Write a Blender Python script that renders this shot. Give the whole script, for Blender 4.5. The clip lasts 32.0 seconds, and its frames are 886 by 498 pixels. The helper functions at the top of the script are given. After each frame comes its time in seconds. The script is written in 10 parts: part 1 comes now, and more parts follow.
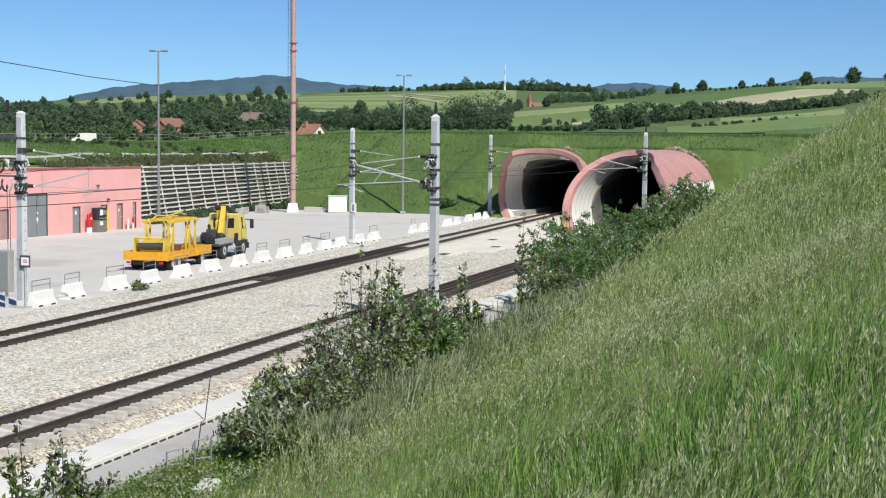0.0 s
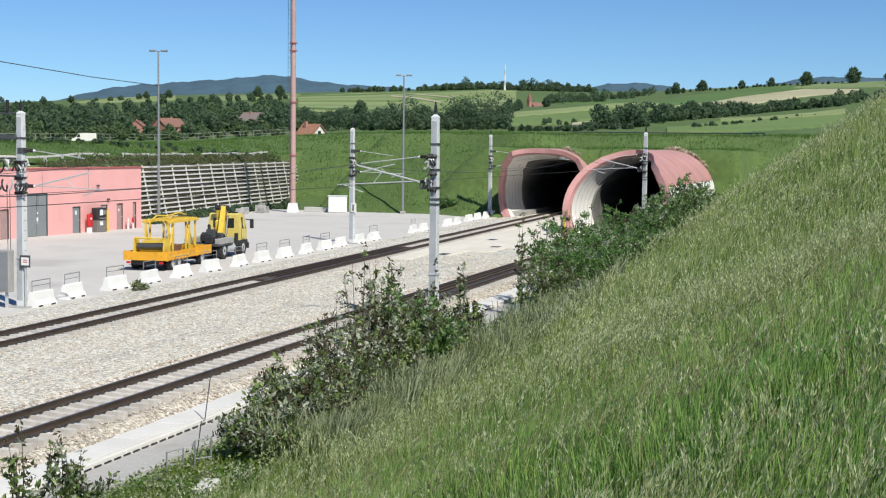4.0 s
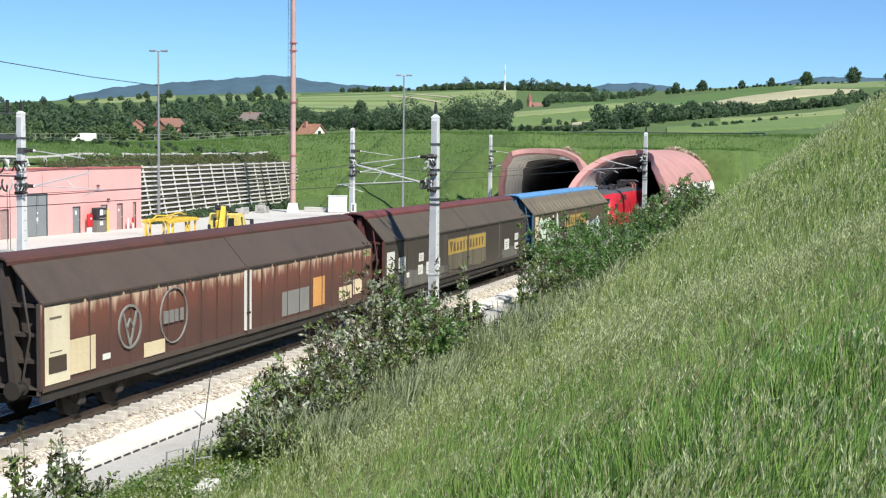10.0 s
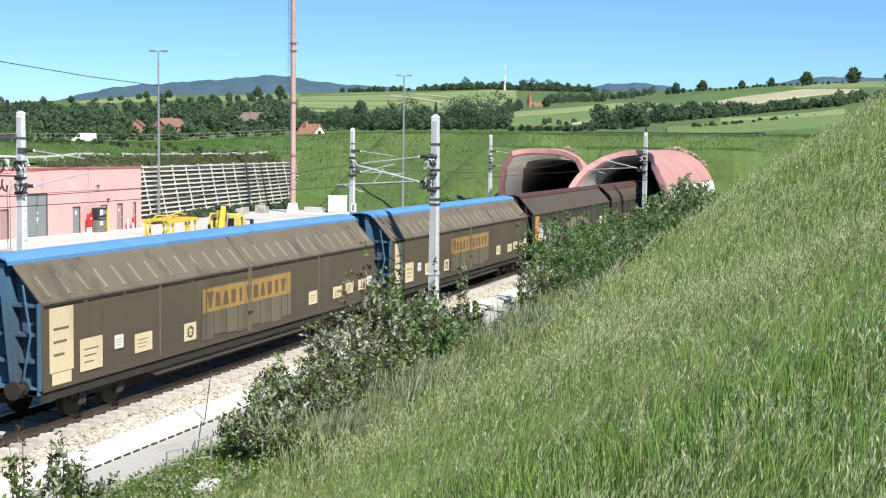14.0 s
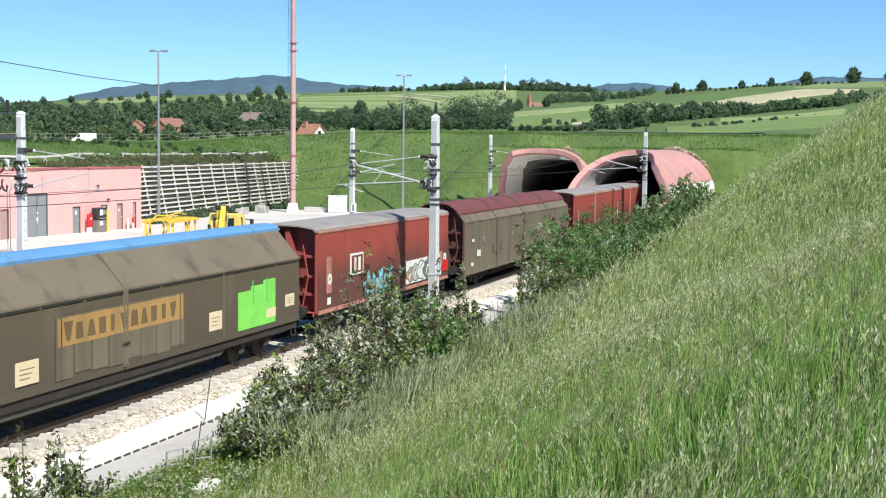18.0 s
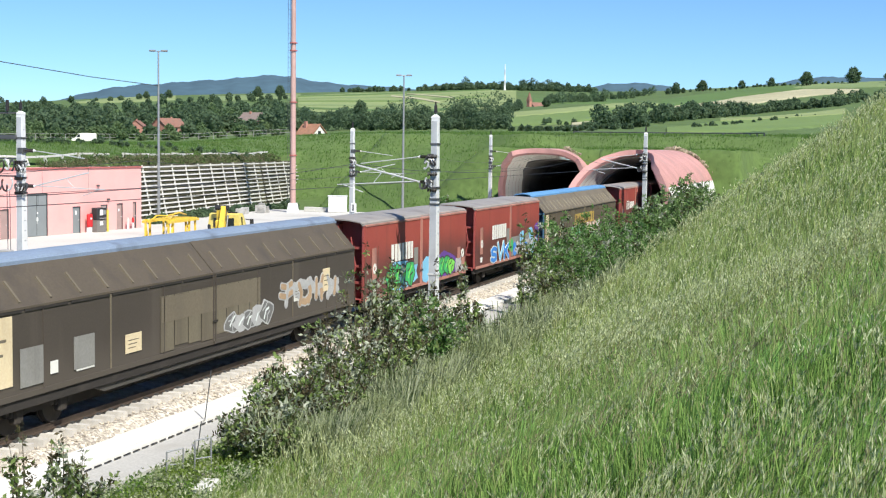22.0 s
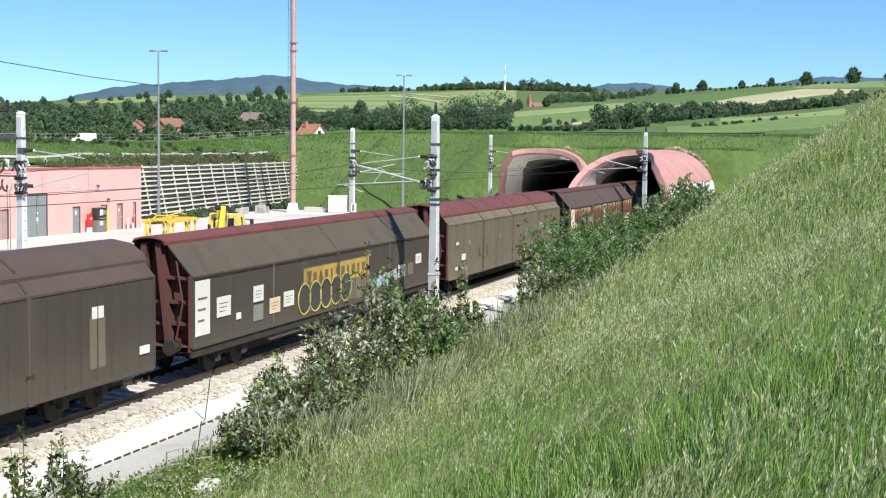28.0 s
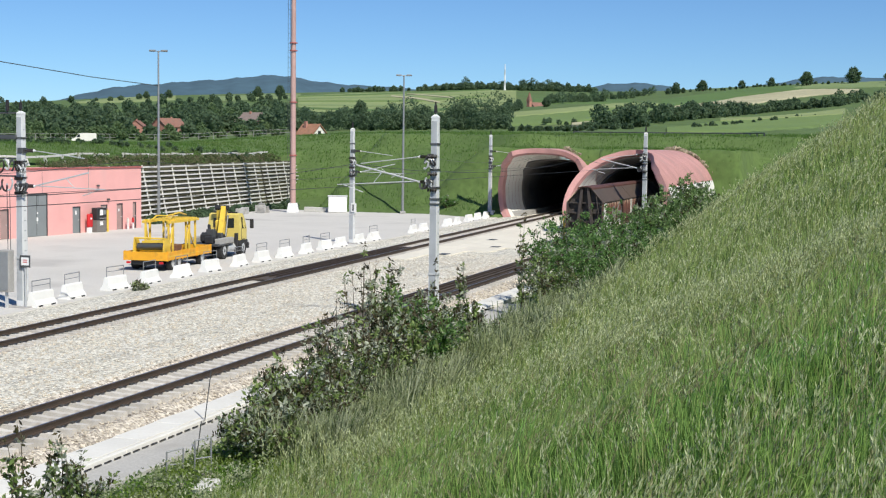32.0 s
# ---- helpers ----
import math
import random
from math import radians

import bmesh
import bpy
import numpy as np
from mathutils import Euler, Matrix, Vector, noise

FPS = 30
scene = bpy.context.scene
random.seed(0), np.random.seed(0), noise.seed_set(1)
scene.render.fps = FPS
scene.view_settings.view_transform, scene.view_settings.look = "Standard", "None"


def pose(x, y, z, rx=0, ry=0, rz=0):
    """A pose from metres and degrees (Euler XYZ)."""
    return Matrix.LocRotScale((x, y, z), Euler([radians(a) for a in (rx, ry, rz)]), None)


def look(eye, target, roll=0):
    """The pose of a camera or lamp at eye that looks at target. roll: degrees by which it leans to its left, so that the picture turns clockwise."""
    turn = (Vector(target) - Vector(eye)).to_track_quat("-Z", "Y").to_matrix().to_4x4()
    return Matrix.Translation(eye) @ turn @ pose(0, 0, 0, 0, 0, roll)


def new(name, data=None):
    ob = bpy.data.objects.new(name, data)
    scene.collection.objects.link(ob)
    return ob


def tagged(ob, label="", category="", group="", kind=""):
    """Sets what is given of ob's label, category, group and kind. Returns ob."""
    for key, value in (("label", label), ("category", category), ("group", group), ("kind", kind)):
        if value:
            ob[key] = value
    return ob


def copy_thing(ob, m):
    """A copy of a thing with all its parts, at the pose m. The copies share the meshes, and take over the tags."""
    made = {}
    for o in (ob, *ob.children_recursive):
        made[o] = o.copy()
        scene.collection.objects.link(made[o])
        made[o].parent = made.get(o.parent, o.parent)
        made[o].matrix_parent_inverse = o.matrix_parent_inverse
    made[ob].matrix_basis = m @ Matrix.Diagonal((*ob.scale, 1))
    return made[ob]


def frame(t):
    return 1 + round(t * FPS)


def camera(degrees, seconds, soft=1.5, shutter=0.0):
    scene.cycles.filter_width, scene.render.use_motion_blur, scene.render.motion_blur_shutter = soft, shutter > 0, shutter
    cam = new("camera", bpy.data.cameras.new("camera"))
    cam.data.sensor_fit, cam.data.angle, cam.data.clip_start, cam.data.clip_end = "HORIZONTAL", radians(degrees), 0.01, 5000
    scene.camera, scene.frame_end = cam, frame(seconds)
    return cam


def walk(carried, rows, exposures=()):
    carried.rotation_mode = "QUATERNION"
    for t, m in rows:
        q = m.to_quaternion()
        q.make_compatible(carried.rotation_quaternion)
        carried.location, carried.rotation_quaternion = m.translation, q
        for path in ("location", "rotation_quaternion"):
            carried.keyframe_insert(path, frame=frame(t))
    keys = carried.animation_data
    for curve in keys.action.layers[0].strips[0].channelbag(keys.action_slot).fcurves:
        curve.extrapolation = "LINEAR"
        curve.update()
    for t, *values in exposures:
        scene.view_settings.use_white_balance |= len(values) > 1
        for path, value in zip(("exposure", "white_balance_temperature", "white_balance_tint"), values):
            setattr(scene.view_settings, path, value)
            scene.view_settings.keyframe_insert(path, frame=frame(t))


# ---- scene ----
# ---- camera ----
CAM_EYE = (0.0, -19.8856, 6.8263)
CAM_YAW, CAM_DOWN, CAM_ROLL = 0.3062, 0.0741, 0.716
cam = camera(35.72, 32.0, soft=1.2, shutter=0.0)
CAM_AIM = (CAM_EYE[0] + math.cos(CAM_YAW) * math.cos(CAM_DOWN),
           CAM_EYE[1] + math.sin(CAM_YAW) * math.cos(CAM_DOWN),
           CAM_EYE[2] - math.sin(CAM_DOWN))
CAM_POSE = look(CAM_EYE, CAM_AIM, CAM_ROLL)
walk(cam, [(0.0, CAM_POSE), (32.0, CAM_POSE)],
     exposures=[(0.0, 0.0), (6.8, 0.0), (8.2, 0.08), (9.5, 0.28), (11.0, 0.44), (13.0, 0.46), (29.8, 0.46), (30.4, 0.42), (31.0, 0.36), (31.5, 0.14), (32.0, 0.03)])

# ---- light ----
SUN_EL, SUN_WAY = radians(46.0), Vector((0.67, 0.74, 0.0)).normalized()
sun_dir = Vector((SUN_WAY.x * math.cos(SUN_EL), SUN_WAY.y * math.cos(SUN_EL), -math.sin(SUN_EL)))
world = bpy.data.worlds.new("sky_world")
scene.world = world
world.use_nodes = True
wn = world.node_tree.nodes
sky = wn.new("ShaderNodeTexSky")
sky.sky_type = "NISHITA"
sky.sun_disc = False
sky.sun_elevation = SUN_EL
sky.sun_rotation = math.atan2(-SUN_WAY.x, -SUN_WAY.y)
sky.altitude = 2500
sky.air_density, sky.dust_density, sky.ozone_density = 1.0, 0.0, 1.5
wn["Background"].inputs[1].default_value = 0.080
clear = wn.new("ShaderNodeMix")
clear.data_type, clear.blend_type = "RGBA", "MULTIPLY"
clear.inputs[0].default_value = 1.0
clear.inputs[7].default_value = (0.66, 0.955, 1.275, 1)
world.node_tree.links.new(sky.outputs[0], clear.inputs[6])
world.node_tree.links.new(clear.outputs[2], wn["Background"].inputs[0])
sun_lamp = bpy.data.lights.new("sun", "SUN")
sun_lamp.energy, sun_lamp.angle, sun_lamp.color = 4.9, radians(0.5), (1.0, 0.97, 0.875)
sun = new("sun", sun_lamp)
sun.matrix_basis = look((0, 0, 80), Vector((0, 0, 80)) + sun_dir)


# ---- materials ----
def paint(name, color, rough=0.7, vary=0.12, scale=3.0, fine=40.0, bump=0.15, metal=0.0, tint=None, per_object=0.0, streak=0.0, dirt=None, dirt_amount=0.0, dirt_scale=1.2, spec=0.5, coord="Object"):
    """A surface with two scales of variation in colour, fine relief, and optional streaks and dirt patches."""
    m = bpy.data.materials.new(name)
    m.use_nodes = True
    nt = m.node_tree
    n, link = nt.nodes, nt.links.new
    b = n["Principled BSDF"]
    b.inputs["Roughness"].default_value = rough
    b.inputs["Metallic"].default_value = metal
    b.inputs["Specular IOR Level"].default_value = spec
    tc = n.new("ShaderNodeTexCoord")
    src = tc.outputs[coord]
    big = n.new("ShaderNodeTexNoise")
    big.inputs["Scale"].default_value, big.inputs["Detail"].default_value = scale, 5
    small = n.new("ShaderNodeTexNoise")
    small.inputs["Scale"].default_value, small.inputs["Detail"].default_value = fine, 3
    link(src, big.inputs["Vector"])
    link(src, small.inputs["Vector"])
    mix = n.new("ShaderNodeMix")
    mix.data_type = "RGBA"
    dark = tuple(c * (1 - 2.2 * vary) for c in color)
    light = tuple(min(1, c * (1 + 2.2 * vary)) for c in (tint or color))
    mix.inputs[6].default_value, mix.inputs[7].default_value = (*dark, 1), (*light, 1)
    link(big.outputs[0], mix.inputs[0])
    out = mix.outputs[2]
    mul = n.new("ShaderNodeMix")
    mul.data_type, mul.blend_type = "RGBA", "OVERLAY"
    mul.inputs[0].default_value = min(1.0, 0.08 + vary * 2)
    link(out, mul.inputs[6])
    link(small.outputs[0], mul.inputs[7])
    out = mul.outputs[2]
    if dirt:
        dn = n.new("ShaderNodeTexNoise")
        dn.inputs["Scale"].default_value, dn.inputs["Detail"].default_value = dirt_scale, 8
        if streak:
            mp = n.new("ShaderNodeMapping")
            mp.inputs["Scale"].default_value = (1, 1, 1 / (1 + streak))
            link(src, mp.inputs[0])
            link(mp.outputs[0], dn.inputs["Vector"])
        else:
            link(src, dn.inputs["Vector"])
        ramp = n.new("ShaderNodeMapRange")
        ramp.inputs[1].default_value, ramp.inputs[2].default_value = 0.62 - 0.3 * dirt_amount, 0.78 - 0.25 * dirt_amount
        ramp.inputs[4].default_value = min(1.0, 0.35 + dirt_amount)
        link(dn.outputs[0], ramp.inputs[0])
        dm = n.new("ShaderNodeMix")
        dm.data_type = "RGBA"
        dm.inputs[7].default_value = (*dirt, 1)
        link(ramp.outputs[0], dm.inputs[0])
        link(out, dm.inputs[6])
        out = dm.outputs[2]
    if per_object:
        oi = n.new("ShaderNodeObjectInfo")
        hv = n.new("ShaderNodeHueSaturation")
        mr = n.new("ShaderNodeMapRange")
        mr.inputs[3].default_value, mr.inputs[4].default_value = 1 - per_object, 1 + per_object
        link(oi.outputs["Random"], mr.inputs[0])
        link(mr.outputs[0], hv.inputs["Value"])
        link(out, hv.inputs["Color"])
        out = hv.outputs[0]
    link(out, b.inputs["Base Color"])
    if bump:
        bp = n.new("ShaderNodeBump")
        bp.inputs["Strength"].default_value = bump
        bp.inputs["Distance"].default_value = 0.02
        link(small.outputs[0], bp.inputs["Height"])
        link(bp.outputs[0], b.inputs["Normal"])
    return m


def stones(name, a, b_col, size, rough=0.95, bump=0.8):
    """Loose stone: a cell pattern of separate tones with dark gaps."""
    m = bpy.data.materials.new(name)
    m.use_nodes = True
    nt = m.node_tree
    n, link = nt.nodes, nt.links.new
    b = n["Principled BSDF"]
    b.inputs["Roughness"].default_value = rough
    tc = n.new("ShaderNodeTexCoord")
    vo = n.new("ShaderNodeTexVoronoi")
    vo.inputs["Scale"].default_value = 1 / size
    link(tc.outputs["Object"], vo.inputs["Vector"])
    big = n.new("ShaderNodeTexNoise")
    big.inputs["Scale"].default_value, big.inputs["Detail"].default_value = 0.7, 6
    link(tc.outputs["Object"], big.inputs["Vector"])
    bw = n.new("ShaderNodeSeparateColor")
    link(vo.outputs["Color"], bw.inputs[0])
    mix = n.new("ShaderNodeMix")
    mix.data_type = "RGBA"
    mix.inputs[6].default_value, mix.inputs[7].default_value = (*a, 1), (*b_col, 1)
    link(bw.outputs[0], mix.inputs[0])
    ov = n.new("ShaderNodeMix")
    ov.data_type, ov.blend_type = "RGBA", "OVERLAY"
    ov.inputs[0].default_value = 0.35
    link(mix.outputs[2], ov.inputs[6])
    link(big.outputs[0], ov.inputs[7])
    link(ov.outputs[2], b.inputs["Base Color"])
    bp = n.new("ShaderNodeBump")
    bp.invert = True
    bp.inputs["Strength"].default_value, bp.inputs["Distance"].default_value = bump, size * 0.6
    link(vo.outputs["Distance"], bp.inputs["Height"])
    link(bp.outputs[0], b.inputs["Normal"])
    return m


def leafy(name, a, b_col, c_col, rough=0.55, through_amount=0.35, island=True, scale=0.4):
    """Leaves and blades: the tone changes from piece to piece and in broad patches; some light passes through."""
    m = bpy.data.materials.new(name)
    m.use_nodes = True
    nt = m.node_tree
    n, link = nt.nodes, nt.links.new
    b = n["Principled BSDF"]
    b.inputs["Roughness"].default_value = rough
    b.inputs["Specular IOR Level"].default_value = 0.18
    ge = n.new("ShaderNodeNewGeometry")
    tc = n.new("ShaderNodeTexCoord")
    ns = n.new("ShaderNodeTexNoise")
    ns.inputs["Scale"].default_value, ns.inputs["Detail"].default_value = scale, 4
    link(tc.outputs["Object"], ns.inputs["Vector"])
    m1 = n.new("ShaderNodeMix")
    m1.data_type = "RGBA"
    m1.inputs[6].default_value, m1.inputs[7].default_value = (*a, 1), (*b_col, 1)
    if island:
        link(ge.outputs["Random Per Island"], m1.inputs[0])
    else:
        oi = n.new("ShaderNodeObjectInfo")
        link(oi.outputs["Random"], m1.inputs[0])
    m2 = n.new("ShaderNodeMix")
    m2.data_type = "RGBA"
    m2.inputs[7].default_value = (*c_col, 1)
    mr = n.new("ShaderNodeMapRange")
    mr.inputs[1].default_value, mr.inputs[2].default_value = 0.42, 0.68
    mr.inputs[4].default_value = 0.75
    link(ns.outputs[0], mr.inputs[0])
    link(mr.outputs[0], m2.inputs[0])
    link(m1.outputs[2], m2.inputs[6])
    link(m2.outputs[2], b.inputs["Base Color"])
    if through_amount:
        tr = n.new("ShaderNodeBsdfTranslucent")
        hs = n.new("ShaderNodeHueSaturation")
        hs.inputs["Saturation"].default_value, hs.inputs["Value"].default_value = 1.15, 1.3
        link(m2.outputs[2], hs.inputs["Color"])
        link(hs.outputs[0], tr.inputs["Color"])
        ms = n.new("ShaderNodeMixShader")
        ms.inputs[0].default_value = through_amount
        link(b.outputs[0], ms.inputs[1])
        link(tr.outputs[0], ms.inputs[2])
        link(ms.outputs[0], n["Material Output"].inputs[0])
    return m


def glass_mat(name, color=(0.02, 0.03, 0.035), rough=0.08):
    m = bpy.data.materials.new(name)
    m.use_nodes = True
    b = m.node_tree.nodes["Principled BSDF"]
    b.inputs["Base Color"].default_value = (*color, 1)
    b.inputs["Roughness"].default_value = rough
    return m


M_GRASS_GROUND = paint("grass_ground", (0.076, 0.142, 0.032), 0.95, 0.16, 0.08, 1.5, 0.6, tint=(0.095, 0.145, 0.038), dirt=(0.16, 0.15, 0.06), dirt_amount=0.15, dirt_scale=0.03)
M_MEADOW = paint("field_meadow", (0.12, 0.205, 0.05), 0.95, 0.12, 0.01, 0.4, 0.3, tint=(0.16, 0.225, 0.06))
M_CROP = paint("field_crop", (0.21, 0.265, 0.095), 0.95, 0.12, 0.02, 0.3, 0.3, tint=(0.24, 0.29, 0.11))
M_STUBBLE = paint("field_dry", (0.42, 0.39, 0.24), 0.95, 0.15, 0.03, 0.5, 0.3)
M_BALLAST = stones("ballast", (0.325, 0.30, 0.25), (0.91, 0.87, 0.765), 0.085)
# dirt between the rails, darkened further for the shade in the sleeper gaps
M_BALLAST_DIRT_SHADE = stones("track_ballast_dirt_shade", (0.095, 0.084, 0.068), (0.40, 0.355, 0.30), 0.075)
M_BALLAST_SHOULDER = stones("ballast_shoulder", (0.28, 0.24, 0.195), (0.80, 0.72, 0.61), 0.08)
M_STONE = paint("stone_chip", (0.52, 0.46, 0.375), 0.95, 0.25, 6, 60, 0.3)
M_SLEEPER = paint("sleeper_concrete", (0.64, 0.60, 0.545), 0.9, 0.14, 2, 40, 0.3, per_object=0.12, dirt=(0.42, 0.36, 0.29), dirt_amount=0.25, dirt_scale=2)
M_RAIL = paint("rail_rust", (0.085, 0.062, 0.048), 0.6, 0.2, 2, 30, 0.2, metal=0.3)
M_RAILHEAD = paint("rail_head", (0.42, 0.41, 0.40), 0.32, 0.05, 2, 30, 0.0, metal=1.0)
M_CONCRETE = paint("yard_concrete", (0.60, 0.575, 0.535), 0.9, 0.07, 0.12, 12, 0.15, dirt=(0.36, 0.34, 0.315), dirt_amount=0.2, dirt_scale=0.12)
M_CONC_LIGHT = paint("light_concrete", (0.62, 0.605, 0.56), 0.9, 0.08, 0.5, 15, 0.2, dirt=(0.52, 0.5, 0.45), dirt_amount=0.2, dirt_scale=0.6)
M_PAVE = paint("paving_concrete", (0.74, 0.69, 0.59), 0.9, 0.08, 0.5, 15, 0.2, dirt=(0.5, 0.46, 0.39), dirt_amount=0.15, dirt_scale=0.5, per_object=0.04)
M_KERB = paint("kerb_concrete", (0.72, 0.70, 0.655), 0.9, 0.06, 0.5, 15, 0.2, dirt=(0.6, 0.57, 0.52), dirt_amount=0.25, dirt_scale=0.6, per_object=0.03)
M_PATH = paint("path_concrete", (0.46, 0.445, 0.42), 0.9, 0.1, 0.6, 15, 0.2, dirt=(0.34, 0.32, 0.29), dirt_amount=0.3, dirt_scale=0.6)
M_CONC_GREY = paint("grey_concrete", (0.36, 0.35, 0.335), 0.9, 0.1, 0.6, 15, 0.2, dirt=(0.22, 0.21, 0.19), dirt_amount=0.25, dirt_scale=0.7)
M_BARRIER = paint("barrier_white", (0.78, 0.775, 0.75), 0.85, 0.06, 2, 30, 0.2, dirt=(0.5, 0.47, 0.42), dirt_amount=0.12, dirt_scale=2, per_object=0.05)
M_GALV = paint("galvanised_steel", (0.57, 0.58, 0.585), 0.55, 0.08, 3, 40, 0.05, metal=0.25)
M_LAMP_STEEL = paint("lamp_steel", (0.27, 0.28, 0.29), 0.5, 0.08, 3, 40, 0.05, metal=0.3)
M_STEEL_DARK = paint("dark_steel", (0.11, 0.115, 0.12), 0.5, 0.1, 3, 40, 0.05, metal=0.6)
M_PINK = paint("pink_render", (0.78, 0.40, 0.375), 0.92, 0.06, 0.6, 30, 0.15, dirt=(0.70, 0.40, 0.375), dirt_amount=0.2, dirt_scale=0.5, streak=4)
M_PINK_DARK = paint("dark_red_trim", (0.42, 0.12, 0.11), 0.8, 0.08, 1, 30, 0.1)
M_PORTAL = paint("portal_pink", (0.50, 0.265, 0.25), 0.9, 0.13, 0.5, 20, 0.2, dirt=(0.38, 0.245, 0.23), dirt_amount=0.3, dirt_scale=0.5, streak=3)
# sooty tone made darker still: the shade inside the bore is in the colour
M_TUNNEL_SHADE = paint("tunnel_lining_shade", (0.13, 0.125, 0.118), 0.92, 0.1, 0.4, 15, 0.2, dirt=(0.07, 0.065, 0.06), dirt_amount=0.4, dirt_scale=0.4)
M_FLARE = paint("tunnel_flare", (0.76, 0.745, 0.70), 0.9, 0.05, 0.4, 15, 0.15, dirt=(0.5, 0.48, 0.43), dirt_amount=0.15, dirt_scale=0.5)
M_DOOR_GREY = paint("door_grey", (0.22, 0.245, 0.25), 0.55, 0.05, 2, 30, 0.05)
M_DOOR_TAUPE = paint("door_taupe", (0.36, 0.25, 0.23), 0.6, 0.06, 2, 30, 0.05)
M_DOOR_TAUPE_DULL = paint("dispenser_grey", (0.19, 0.175, 0.16), 0.6, 0.08, 2, 30, 0.05)
M_RED = paint("signal_red", (0.55, 0.02, 0.025), 0.45, 0.05, 2, 30, 0.0)
M_YELLOW = paint("machine_yellow", (0.78, 0.53, 0.065), 0.5, 0.1, 1.5, 30, 0.05, dirt=(0.35, 0.22, 0.06), dirt_amount=0.2, dirt_scale=2)
M_ORANGE = paint("flatbed_orange", (0.80, 0.38, 0.02), 0.5, 0.08, 1.5, 30, 0.05, dirt=(0.4, 0.2, 0.04), dirt_amount=0.2, dirt_scale=2)
M_WHITE = paint("white_paint", (0.80, 0.80, 0.79), 0.6, 0.04, 1.5, 30, 0.05, dirt=(0.55, 0.54, 0.5), dirt_amount=0.1, dirt_scale=2)
M_BLACK = paint("black_parts", (0.025, 0.025, 0.027), 0.6, 0.15, 2, 30, 0.1)
M_RUBBER = paint("rubber", (0.03, 0.03, 0.03), 0.85, 0.1, 4, 40, 0.2)
M_PYLON = paint("reddish_pylon", (0.47, 0.30, 0.27), 0.6, 0.12, 0.5, 20, 0.1, dirt=(0.3, 0.13, 0.11), dirt_amount=0.3, dirt_scale=0.6, streak=5)
M_TILE = paint("roof_tile", (0.27, 0.135, 0.10), 0.9, 0.2, 0.6, 6, 0.3, dirt=(0.14, 0.10, 0.08), dirt_amount=0.4, dirt_scale=0.6)
M_TILE_ORANGE = paint("roof_tile_orange", (0.36, 0.18, 0.11), 0.9, 0.2, 0.6, 6, 0.3, dirt=(0.2, 0.13, 0.09), dirt_amount=0.35, dirt_scale=0.6)
M_TILE_GREY = paint("roof_grey", (0.22, 0.17, 0.15), 0.85, 0.12, 0.6, 6, 0.3)
M_WALL_WHITE = paint("house_wall", (0.78, 0.75, 0.68), 0.9, 0.06, 0.5, 10, 0.1)
M_WALL_BRICK = paint("brick_wall_far", (0.42, 0.2, 0.15), 0.9, 0.1, 0.5, 10, 0.1)
M_GLASS = glass_mat("dark_glass")
M_INSUL = paint("insulator_black", (0.028, 0.022, 0.020), 0.3, 0.1, 4, 30, 0.0)
M_WIRE = paint("wire", (0.10, 0.10, 0.10), 0.5, 0.05, 4, 30, 0.0, metal=0.6)
M_BARK = paint("bark", (0.13, 0.10, 0.075), 0.95, 0.2, 4, 30, 0.5)
# wooded hills: distance haze is put into the base colour as blue
M_MOUNTAIN_HAZE = paint("far_forest_haze", (0.05, 0.10, 0.145), 1.0, 0.12, 0.004, 0.03, 0.4, tint=(0.06, 0.115, 0.15))
M_RUBBLE = paint("rubble_stone", (0.34, 0.28, 0.20), 0.95, 0.25, 2, 12, 0.4, per_object=0.3)
M_EARTH = paint("bare_earth", (0.17, 0.14, 0.085), 0.95, 0.15, 1, 12, 0.5)


